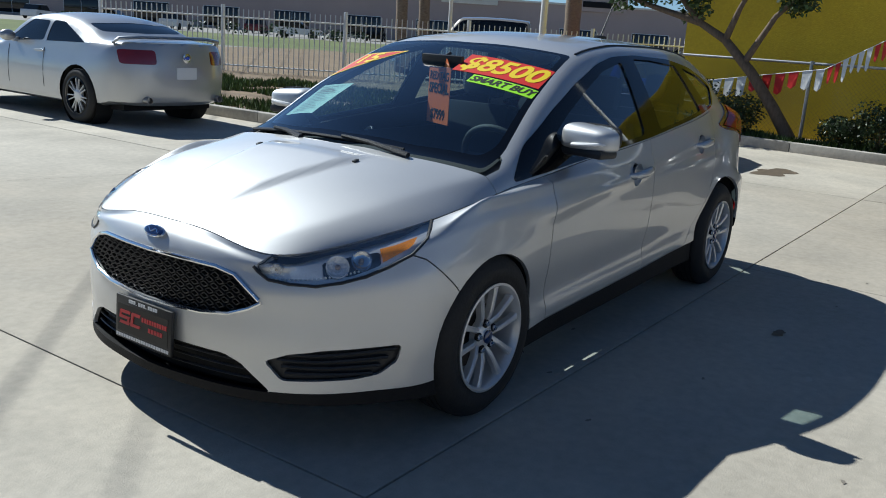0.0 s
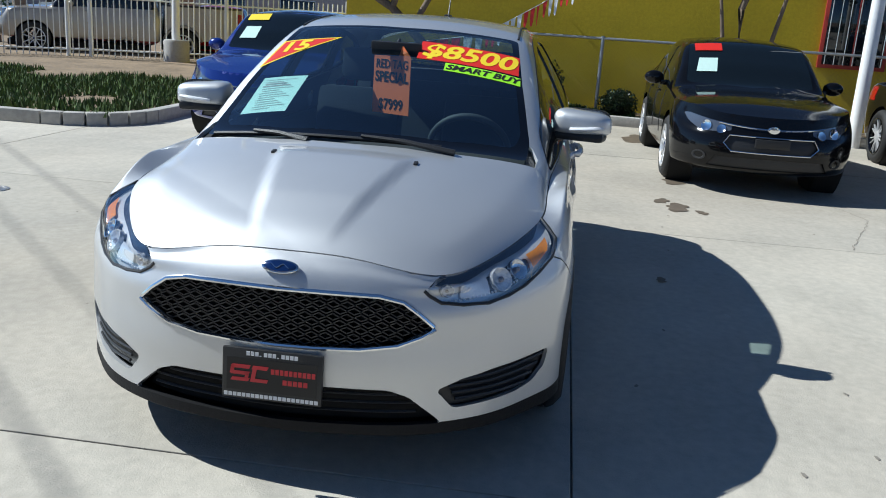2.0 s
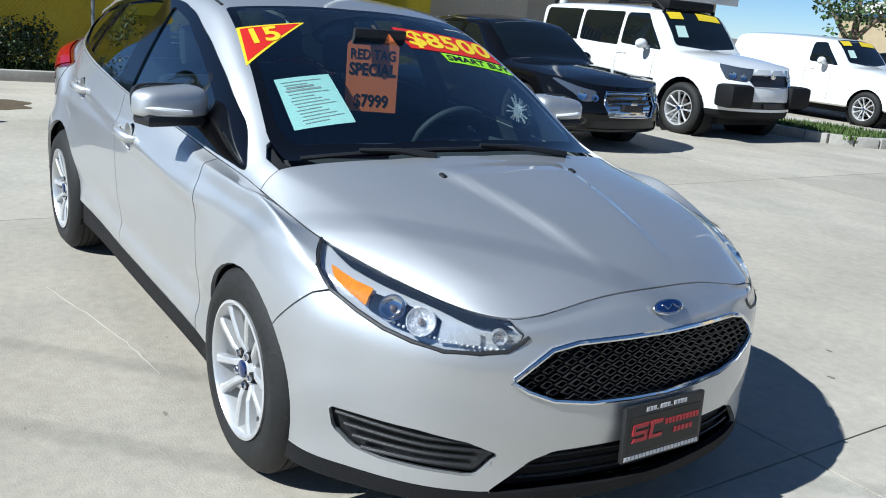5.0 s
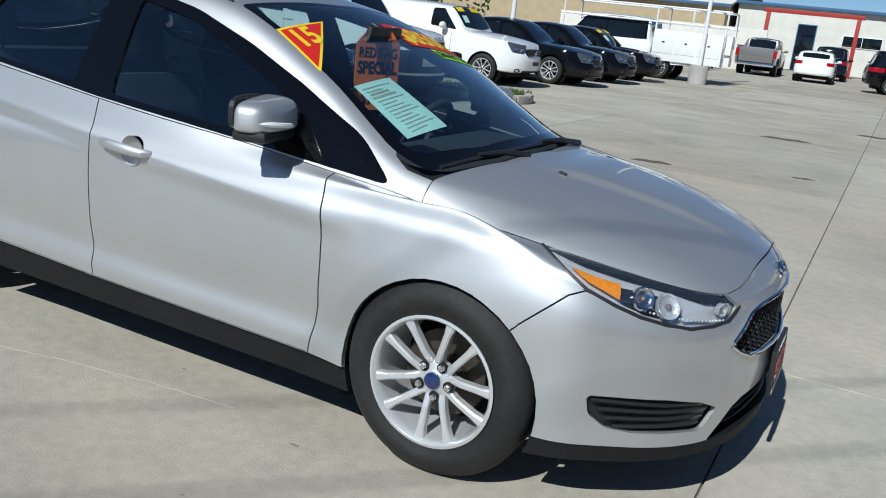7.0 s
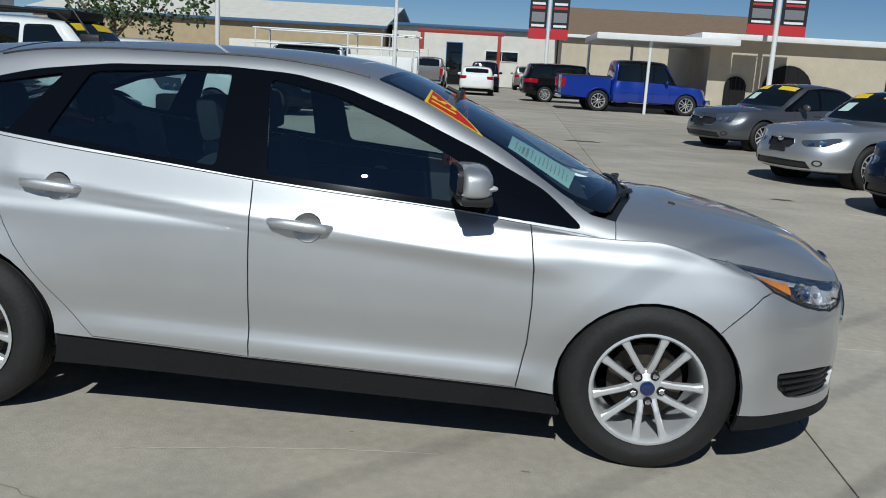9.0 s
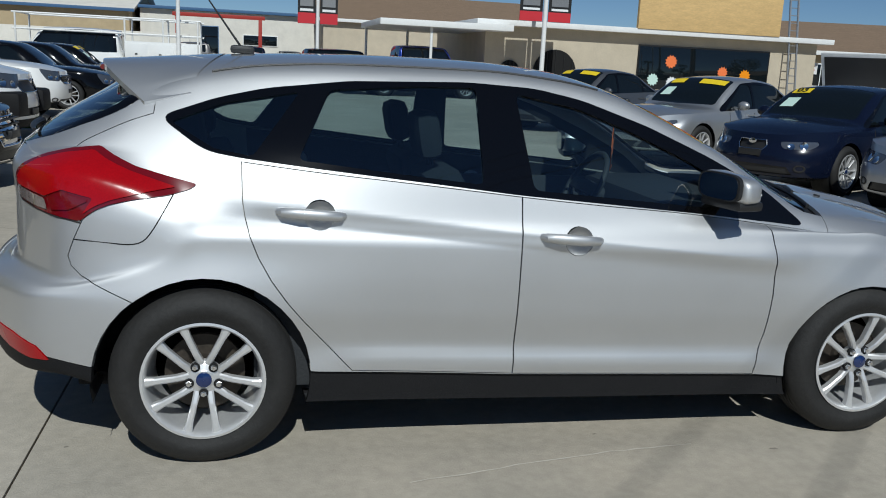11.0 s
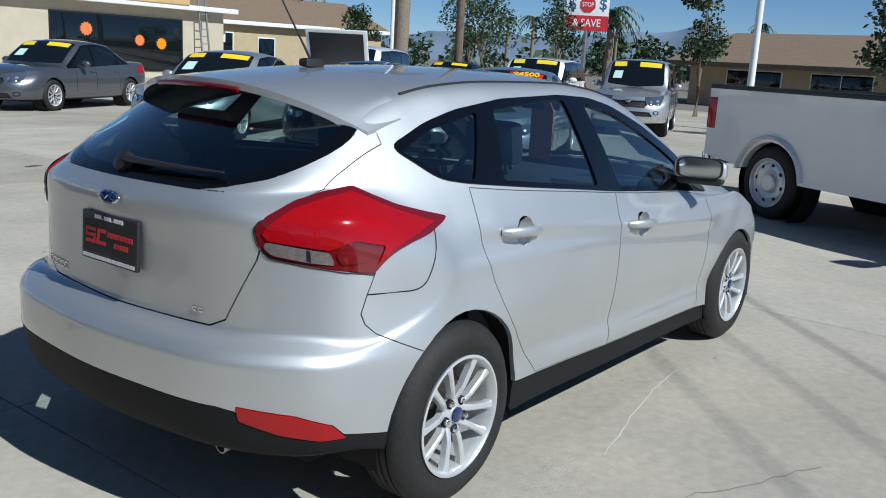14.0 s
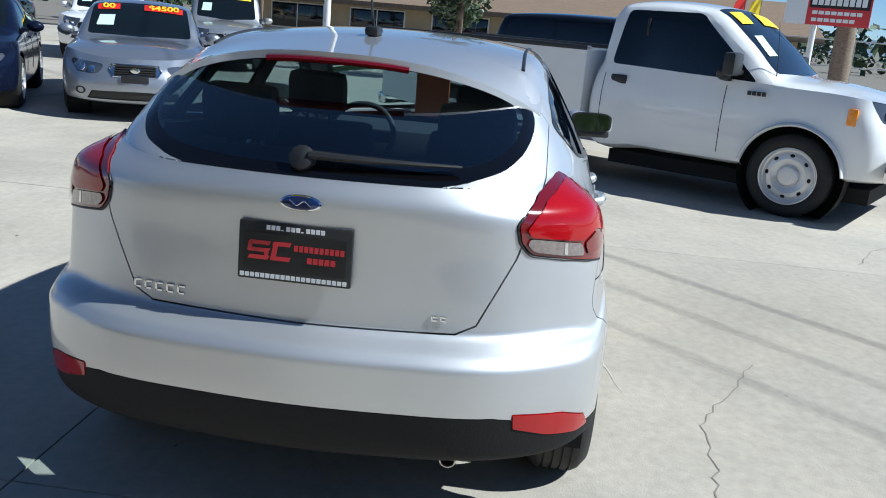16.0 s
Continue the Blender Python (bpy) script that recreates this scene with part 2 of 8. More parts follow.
def spline(xs, ys, q):
    """A natural cubic spline through a small table."""
    xs, ys = np.asarray(xs, float), np.asarray(ys, float)
    n = len(xs)
    h = np.diff(xs)
    a, r = np.eye(n), np.zeros(n)
    for i in range(1, n - 1):
        a[i, i - 1], a[i, i], a[i, i + 1] = h[i - 1], 2 * (h[i - 1] + h[i]), h[i]
        r[i] = 6 * ((ys[i + 1] - ys[i]) / h[i] - (ys[i] - ys[i - 1]) / h[i - 1])
    s = np.linalg.solve(a, r)
    k = np.clip(np.searchsorted(xs, q) - 1, 0, n - 2)
    t = q - xs[k]
    return (ys[k] + t * ((ys[k + 1] - ys[k]) / h[k] - h[k] * (2 * s[k] + s[k + 1]) / 6)
            + t**2 * s[k] / 2 + t**3 * (s[k + 1] - s[k]) / (6 * h[k]))


# ---------------------------------------------------------------- car bodies
from mathutils.bvhtree import BVHTree

FRONT_DX, FRONT_Y = (0, .02, .08, .20, .37, .52), (0, .22, .45, .64, .775, .845)
REAR_DX, REAR_Y = (.55, .36, .20, .08, .02, 0), (.85, .81, .71, .54, .28, 0)


def along(points, cell):
    """Common parameter of the 22 stations and its even samples."""
    d = np.linalg.norm(np.diff(points, axis=0), axis=1)
    t = np.concatenate([[0], np.cumsum(d)])
    return t, np.linspace(0, t[-1], int(t[-1] / cell) + 1)


def through_stations(t, pts, q):
    """A smooth curve through the stations, square to the middle plane at both ends."""
    flip = np.array([1, -1, 1])
    tt = np.concatenate([-t[3:0:-1], t, 2 * t[-1] - t[-2:-5:-1]])
    pp = np.concatenate([pts[3:0:-1] * flip, pts, pts[-2:-5:-1] * flip])
    return np.stack([spline(tt, pp[:, i], q) for i in range(3)], axis=1)


def car_shell(P, cell):
    """The outer skin of half a car (y > 0): the sides and ends as rings (a), bonnet, glass and roof as sections (b)."""
    sh = np.array(P["shoulder"], float)
    rings = []
    for zf, zs, zr, xf, ys, xr, k in P["rings"]:
        z0 = P["nose_z"]
        drop = [z0 + (zf - z0) * (sh[j][2] - z0) / (sh[0][2] - z0) if zf > z0 and sh[j][2] < sh[0][2] else zf for j in range(6)]
        pts = [(xf - dx * P["fk"], y * k * P["w"], z) for dx, y, z in zip(FRONT_DX, FRONT_Y, drop)]
        pts[5] = (pts[5][0], pts[5][1], min(zf * 0.5 + zs * 0.5, sh[5][2] - 0.02 * (len(P["rings"]) - len(rings))))
        pts[4] = (pts[4][0], pts[4][1], min(zf * 0.85 + zs * 0.15, sh[4][2] - 0.02 * (len(P["rings"]) - len(rings))))
        above = len(P["rings"]) - len(rings)
        if P.get("crease") and above <= 2:
            pts = [(max(x, sh[j][0] + .005 * above), max(y, sh[j][1] + (.004 * above if j else 0)), z) for j, (x, y, z) in enumerate(pts)]
        for x in P["side_x"]:
            pts.append((x, ys - P["waist"] * (x / 1.3) ** 2, zs + P["rise"] * -x))
        kr = min(k + {3: .022, 2: .012}.get(above, 0), 1) if P.get("crease") else k
        rear = [(xr + dx * P["rk"], y * kr * P["w"], zr) for dx, y in zip(REAR_DX, P.get("rear_y", REAR_Y))]
        rear[0] = (rear[0][0], rear[0][1], zr * 0.5 + (zs + P["rise"] * 1.5) * 0.5)
        pts += rear
        rings.append(np.array(pts))
    t, q = along(sh, cell)
    grid = [through_stations(t, r, q) for r in rings] + [through_stations(t, sh, q)]
    grid = np.stack(grid)                                   # ring, sample, xyz
    n_ring = len(grid)
    rows = []
    for k in range(n_ring - 1):
        step = np.linalg.norm(grid[k + 1] - grid[k], axis=1).max()
        n = max(2, int(step / cell))
        rows += list(k + np.arange(n) / n)
    rows.append(n_ring - 1)
    rows = np.array(rows)
    a = np.zeros((len(rows), len(q), 3))
    for j in range(len(q)):
        for c in range(3):
            a[:, j, c] = pchip(np.arange(n_ring), grid[:, j, c], rows)
    for xw, amount, width in P["flares"]:
        z = a[:, :, 2]
        fade = np.clip((0.80 - z) / 0.25, 0, 1)
        fade = fade * fade * (3 - 2 * fade)
        side = np.clip((a[:, :, 1] - 0.55) / 0.15, 0, 1)
        a[:, :, 1] += amount * np.exp(-((a[:, :, 0] - xw) / width) ** 2) * fade * side
    edge = grid[-1]
    sel = np.where((q >= t[2] - 1e-6) & (q <= t[19] + 1e-6))[0]
    sections = []
    n1, n2 = max(5, int(0.42 / cell)), max(6, int(0.62 / cell))
    for j in sel:
        e = edge[j]
        xr_, xc = float(pchip(P["map_e"], P["map_r"], e[0])), float(pchip(P["map_e"], P["map_c"], e[0]))
        r = np.array((xr_, pchip(P["rail_x"], P["rail_y"], xr_), pchip(P["rail_x"], P["rail_z"], xr_)))
        zc = float(pchip(P["spine_x"], P["spine_z"], xc))
        pts = []
        for k in range(n1):
            f = k / n1
            p = e + (r - e) * f
            p[1] += P["bulge"] * 4 * f * (1 - f)
            pts.append(p)
        for k in range(n2 + 1):
            f = 1 - k / n2
            pts.append(np.array((xc - (xc - r[0]) * f ** 2, r[1] * f, zc - (zc - r[2]) * f ** P["crown"])))
        pts = np.array(pts)
        for _ in range(P["round"]):
            mid = pts.copy()
            lo, hi = max(1, n1 - 4), min(len(pts) - 1, n1 + 5)
            mid[lo:hi] = 0.25 * pts[lo - 1:hi - 1] + 0.5 * pts[lo:hi] + 0.25 * pts[lo + 1:hi + 1]
            pts = mid
        sections.append(pts)
    b = np.array(sections)
    for end, lo, hi in ((0, 0.0, t[2]), (-1, t[19], t[-1])):
        rim = through_stations(t, sh, np.linspace(hi, lo, 60) if end == 0 else np.linspace(lo, hi, 60))
        ys = b[end][:, 1]
        order = np.argsort(rim[:, 1])
        want = np.stack([np.interp(ys, rim[order, 1], rim[order, c]) for c in range(3)], axis=1)
        shift = want - b[end]
        for k in range(6):
            b[k if end == 0 else -1 - k] += shift * (1 - k / 6)
    if P.get("crease"):
        x, y, z = a[:, :, 0], a[:, :, 1], a[:, :, 2]
        line = 0.832 - 0.098 * x
        fade = np.clip((1.02 - x) / 0.2, 0, 1) * np.clip((x + 1.3) / 0.2, 0, 1)
        d = z - line
        a[:, :, 1] += 0.016 * np.clip(1 - np.where(d > 0, d / 0.13, -d / 0.055), 0, 1) * fade
        sill = 0.352 - 0.035 * x
        fade = np.clip((0.95 - x) / 0.15, 0, 1) * np.clip((x + 0.95) / 0.25, 0, 1) * (y > .5)
        a[:, :, 1] += 0.011 * np.clip(1 - np.abs(z - sill) / 0.05, 0, 1) * fade
        x, y = b[:, :, 0], b[:, :, 1]
        line = 0.25 - 0.20 * (x - 1.42)
        fade = np.clip((x - 1.34) / 0.12, 0, 1) * np.clip((2.07 - x) / 0.25, 0, 1)
        k = np.clip((line + 0.02 - y) / 0.036, 0, 1)
        b[:, :, 2] += 0.015 * k * k * (3 - 2 * k) * fade
    return a, b, sel


class Body:
    """Half a car's skin, cut into panels along outlines in a chosen view."""

    VIEWS = {"side": ((1, 0, 0), (0, 0, 1)), "front": ((0, 1, 0), (0, 0, 1)), "top": ((1, 0, 0), (0, 1, 0)),
             "nose": ((-.86, .51, 0), (0, 0, 1)), "tail": ((-.77, -.64, 0), (0, 0, 1))}

    def __init__(self, P, cell):
        a, b, sel = car_shell(P, cell)
        self.cell = cell
        verts = [tuple(p) for p in a.reshape(-1, 3)]
        na, nq = a.shape[:2]
        faces, upper = [], []
        for i in range(na - 1):
            for j in range(nq - 1):
                faces.append((i * nq + j, i * nq + j + 1, (i + 1) * nq + j + 1, (i + 1) * nq + j)), upper.append(False)
        base = len(verts)
        nb, nw = b.shape[:2]
        verts += [tuple(p) for p in b.reshape(-1, 3)]
        top = (na - 1) * nq

        def bid(i, k):
            return top + sel[i] if k == 0 else base + i * nw + k

        for i in range(nb - 1):
            for k in range(nw - 1):
                faces.append((bid(i, k), bid(i + 1, k), bid(i + 1, k + 1), bid(i, k + 1))), upper.append(True)
        self.v = np.array(verts)
        self.v[:, 1] = np.where(np.abs(self.v[:, 1]) < 2e-3, 0, self.v[:, 1])
        self.f = faces
        self.upper = np.array(upper)
        c = self.v[np.array(faces)]
        self.mid = c.mean(axis=1)
        n = np.cross(c[:, 2] - c[:, 0], c[:, 3] - c[:, 1])
        self.n = n / (np.linalg.norm(n, axis=1, keepdims=True) + 1e-9)
        if (self.n[:, 1] * (self.mid[:, 1] > 0.6)).sum() < 0:
            self.f = [f[::-1] for f in faces]
            self.n = -self.n
        self.tag = [0] * len(faces)
        self.orig = list(range(len(faces)))
        self.regions = ["body"]
        self.tree = BVHTree.FromPolygons([tuple(p) for p in self.v], self.f)
        self.v = [np.array(p) for p in self.v]
        self.f = [list(f) for f in self.f]
        self.c = [p for p in self.mid]
        self.locked = set()
        self.edge = {}
        for k, f in enumerate(self.f):
            for i, j in zip(f, f[1:] + f[:1]):
                self.edge.setdefault((min(i, j), max(i, j)), set()).add(k)

    def cut(self, name, view, poly, where=None, origin=(0, 0, 0)):
        """Split the faces along an outline and give what lies inside it to a region."""
        eu, ev = (np.array(x, float) for x in self.VIEWS[view])
        o = np.array(origin, float)
        poly = np.array(poly, float)
        pv = np.array(self.v) - o
        flat = [p for p in np.stack([pv @ eu, pv @ ev], axis=1)]
        allowed = [where is None or bool(where[k]) for k in self.orig]
        mids = np.array(self.c)
        for a, b in zip(poly, np.roll(poly, -1, axis=0)):
            length = float(np.hypot(*(b - a)))
            if length < 1e-6:
                continue
            d = (b - a) / length
            if len(mids) < len(self.c):
                mids = np.concatenate([mids, np.array(self.c[len(mids):])])
            u, w = (mids - o) @ eu - a[0], (mids - o) @ ev - a[1]
            t, s = u * d[0] + w * d[1], u * d[1] - w * d[0]
            reach = 2.2 * self.cell
            near = [k for k in np.where((np.abs(s) < reach) & (t > -reach) & (t < length + reach))[0] if allowed[k]]

            def off(i):
                q = flat[i] - a
                return q[0] * d[1] - q[1] * d[0]

            def meets(i1, i2, s1, s2):
                r = s1 / (s1 - s2)
                q = (flat[i1] * (1 - r) + flat[i2] * r - a) @ d
                return r, q

            for k in near:                                  # ease corners that lie close to the line onto it
                f = self.f[k]
                for i1, i2 in zip(f, f[1:] + f[:1]):
                    s1, s2 = off(i1), off(i2)
                    if s1 * s2 >= 0:
                        continue
                    r, q = meets(i1, i2, s1, s2)
                    if not -1e-4 <= q <= length + 1e-4:
                        continue
                    for i, j, g in ((i1, i2, r), (i2, i1, 1 - r)):
                        if g < .22 and i not in self.locked and g > 1e-6:
                            at = self.v[i] * (1 - g) + self.v[j] * g
                            if (abs(self.v[i][1]) < 1e-6) != (abs(at[1]) < 1e-6) or np.linalg.norm(at - self.v[i]) > .3 * self.cell:
                                continue
                            self.v[i], flat[i] = at, flat[i] * (1 - g) + flat[j] * g
                            self.locked.add(i)
                            break
            for k in near:
                f = self.f[k]
                side = [off(i) for i in f]
                if min(side) > -3e-4 or max(side) < 3e-4:
                    continue
                hits = []
                for i1, i2, s1, s2 in zip(f, f[1:] + f[:1], side, side[1:] + side[:1]):
                    if abs(s1) < 3e-4:
                        hits.append((i1, None, (flat[i1] - a) @ d))
                    elif s1 * s2 < 0 and abs(s2) >= 3e-4:
                        r, q = meets(i1, i2, s1, s2)
                        hits.append((i1, i2, q, r))
                if len(hits) > 2:
                    hits = [min(hits, key=lambda h: h[2]), max(hits, key=lambda h: h[2])]
                if len(hits) != 2 or max(h[2] for h in hits) < -1e-4 or min(h[2] for h in hits) > length + 1e-4:
                    continue
                ends = []
                for h in hits:
                    if h[1] is None:
                        ends.append(h[0])
                        continue
                    i1, i2, q, r = h
                    self.v.append(self.v[i1] * (1 - r) + self.v[i2] * r)
                    flat.append(flat[i1] * (1 - r) + flat[i2] * r)
                    m = len(self.v) - 1
                    self.locked.add(m)
                    for k2 in self.edge.pop((min(i1, i2), max(i1, i2))):
                        g = self.f[k2]
                        for j in range(len(g)):
                            if {g[j], g[(j + 1) % len(g)]} == {i1, i2}:
                                g.insert(j + 1, m)
                                break
                        for i in (i1, i2):
                            self.edge.setdefault((min(i, m), max(i, m)), set()).add(k2)
                    ends.append(m)
                f = self.f[k]
                j1, j2 = sorted((f.index(ends[0]), f.index(ends[1])))
                one, two = f[j1:j2 + 1], f[j2:] + f[:j1 + 1]
                if len(one) < 3 or len(two) < 3:
                    continue
                k2 = len(self.f)
                for i, j in zip(two[:-1], two[1:]):
                    es = self.edge[(min(i, j), max(i, j))]
                    es.discard(k), es.add(k2)
                self.edge[(min(ends), max(ends))] = {k, k2}
                self.f[k] = one
                self.f.append(two)
                self.c[k] = np.mean([self.v[i] for i in one], axis=0)
                mids[k] = self.c[k]
                self.c.append(np.mean([self.v[i] for i in two], axis=0))
                self.tag.append(self.tag[k]), self.orig.append(self.orig[k]), allowed.append(True)
        mids = np.array(self.c)
        u, w = (mids - o) @ eu, (mids - o) @ ev
        inside = np.zeros(len(u), bool)
        n = len(poly)
        for i in range(n):
            (x1, y1), (x2, y2) = poly[i], poly[(i + 1) % n]
            hit = (y1 > w) != (y2 > w)
            inside ^= hit & (u < (x2 - x1) * (w - y1) / ((y2 - y1) + 1e-12) + x1)
        self.regions.append(name)
        for k in np.where(inside & np.array(allowed))[0]:
            self.tag[k] = len(self.regions) - 1

    def panel(self, names, sides, inset=0.0, lip=0.0, gap=0.0, shift=None):
        """A bmesh of the faces of some regions, for 'l' (y > 0), 'r' or both sides."""
        ids = {self.regions.index(n) for n in names if n in self.regions} | {k for k, n in enumerate(self.regions) if n in names}
        bm = bmesh.new()
        for s in sides:
            flip = -1 if s == "r" else 1
            used = {}
            for f, t in zip(self.f, self.tag):
                if int(t) in ids:
                    vs = []
                    for i in (f if flip > 0 else f[::-1]):
                        if i not in used:
                            x, y, z = self.v[i]
                            used[i] = bm.verts.new((x, flip * y, z))
                        vs.append(used[i])
                    bm.faces.new(vs)
        bmesh.ops.remove_doubles(bm, verts=bm.verts[:], dist=1.5e-3)
        bmesh.ops.dissolve_degenerate(bm, edges=bm.edges[:], dist=1e-3)
        bm.normal_update()
        if shift is not None:
            for v in bm.verts:
                v.co += Vector((shift[0], math.copysign(1, v.co.y) * shift[1], shift[2]))
        if inset:
            moves = [(v, v.normal.copy()) for v in bm.verts]
            for v, nn in moves:
                v.co -= nn * inset
            bm.normal_update()
        if lip:
            rim = [e for e in bm.edges if len(e.link_faces) == 1 and not all(abs(v.co.y) < 1e-4 for v in e.verts)]
            if gap:
                pull = {}
                for e in rim:
                    c = e.link_faces[0].calc_center_median()
                    mid = (e.verts[0].co + e.verts[1].co) / 2
                    d = e.verts[1].co - e.verts[0].co
                    inward = c - mid
                    if d.length > 1e-6:
                        inward -= d * (inward.dot(d) / d.length_squared)
                    if inward.length > 1e-6:
                        for v in e.verts:
                            pull[v] = pull.get(v, Vector()) + inward.normalized() * (d.length + 1e-5)
                for v, d in pull.items():
                    if d.length > 1e-6:
                        v.co += d.normalized() * gap
            normals = {v: v.normal.copy() for e in rim for v in e.verts}
            for e in rim:
                e.smooth = False
            made = bmesh.ops.extrude_edge_only(bm, edges=rim)["geom"]
            old = list(normals)
            for v in [g for g in made if isinstance(g, bmesh.types.BMVert)]:
                src = min((w for w in (e.other_vert(v) for e in v.link_edges) if w in normals), key=lambda w: (w.co - v.co).length, default=None)
                if src is not None:
                    v.co -= normals[src] * lip
        return bm

    def on(self, view_dir, p, reach=1.5):
        """The skin's place and normal along a ray (y > 0 half)."""
        hit = self.tree.ray_cast(Vector(p), Vector(view_dir), reach)
        return hit[0], hit[1]


def rounded(poly, r, steps=4):
    """The outline with its corners eased over r metres."""
    out = []
    n = len(poly)
    for i in range(n):
        a, b, c = (Vector(poly[k % n]) for k in (i - 1, i, i + 1))
        ra, rc = min(r, (a - b).length * .48), min(r, (c - b).length * .48)
        p, q = b + (a - b).normalized() * ra, b + (c - b).normalized() * rc
        for k in range(steps + 1):
            f = k / steps
            out.append(tuple(p * (1 - f) ** 2 + b * 2 * f * (1 - f) + q * f * f))
    return out


def circle(x, z, r, n=40):
    return [(x + r * math.cos(2 * math.pi * k / n), z + r * math.sin(2 * math.pi * k / n)) for k in range(n)]


HATCH = dict(
    w=1.0, fk=1.0, rk=1.0, nose_z=0.5, crease=True, rear_y=(.862, .838, .750, .570, .29, 0), waist=0.012, rise=0.02, bulge=0.012, crown=2.2, round=6,
    side_x=(1.324, 1.20, 1.05, .80, .50, .20, -.2, -.6, -.95, -1.324),
    rings=[(.17, .17, .30, 2.06, .72, -2.02, .90), (.19, .19, .345, 2.185, .845, -2.12, 1.0), (.30, .30, .44, 2.185, .848, -2.150, 1.0),
           (.40, .40, .52, 2.19, .842, -2.160, 1.0), (.50, .55, .61, 2.185, .862, -2.160, 1.0), (.58, .68, .648, 2.186, .868, -2.135, .995),
           (.655, .78, .688, 2.172, .866, -2.048, .972), (.70, .835, .88, 2.147, .850, -2.045, .968), (.722, .88, 1.01, 2.124, .835, -2.055, .945)],
    flares=[(1.31, .030, .36), (-1.32, .040, .38)],
    shoulder=[(2.10, 0, .738), (2.092, .22, .728), (2.05, .47, .692), (1.90, .60, .715), (1.73, .69, .755), (1.57, .745, .787),
              (1.324, .757, .816), (1.20, .758, .830), (1.05, .762, .852), (.80, .785, .885), (.50, .80, .92), (.20, .815, .945),
              (-.2, .82, .98), (-.6, .815, 1.02), (-.95, .795, 1.052), (-1.324, .745, 1.09), (-1.58, .69, 1.105), (-1.70, .655, 1.105),
              (-1.86, .565, 1.09), (-1.96, .43, 1.085), (-2.01, .22, 1.085), (-2.025, 0, 1.085)],
    map_e=(2.05, 1.90, 1.73, 1.57, 1.324, 1.20, 1.05, .80, .50, .20, -.2, -.6, -.95, -1.324, -1.58, -1.70, -1.86, -1.96),
    map_r=(2.075, 1.93, 1.76, 1.60, 1.36, 1.24, 1.08, .81, .50, .20, -.2, -.6, -.95, -1.32, -1.56, -1.72, -1.88, -1.98),
    map_c=(2.10, 1.95, 1.78, 1.62, 1.42, 1.33, 1.22, .92, .59, .25, -.18, -.6, -1.0, -1.45, -1.72, -1.87, -1.975, -2.025),
    rail_x=(2.075, 1.93, 1.76, 1.60, 1.36, 1.20, 1.08, .64, .206, 0, -.3, -.8, -1.1, -1.32, -1.54, -1.72, -1.88, -1.98),
    rail_y=(.36, .48, .56, .61, .65, .68, .70, .645, .585, .575, .57, .57, .56, .55, .55, .545, .47, .34),
    rail_z=(.712, .765, .812, .845, .880, .900, .920, 1.165, 1.355, 1.392, 1.414, 1.412, 1.398, 1.365, 1.295, 1.20, 1.13, 1.095),
    spine_x=(2.10, 2.02, 1.90, 1.78, 1.62, 1.42, 1.33, 1.24, 1.0, .735, .478, .25, .05, -.3, -.6, -1.0, -1.45, -1.60, -1.75, -1.90, -1.98, -2.025),
    spine_z=(.738, .785, .825, .858, .893, .930, .944, .958, 1.075, 1.195, 1.305, 1.395, 1.437, 1.460, 1.462, 1.452, 1.415, 1.365, 1.275, 1.185, 1.125, 1.085))


def oval(bm, m, rx, ry, h, seg=28):
    """A low domed oval badge in the plane of m."""
    add_lathe(bm, [(1, -0.2 * h / h), (1, 0.6), (0.93, 0.9), (0.55, 1.0), (0.001, 1.02)], m @ Matrix.Diagonal((rx, ry, h, 1)), seg)


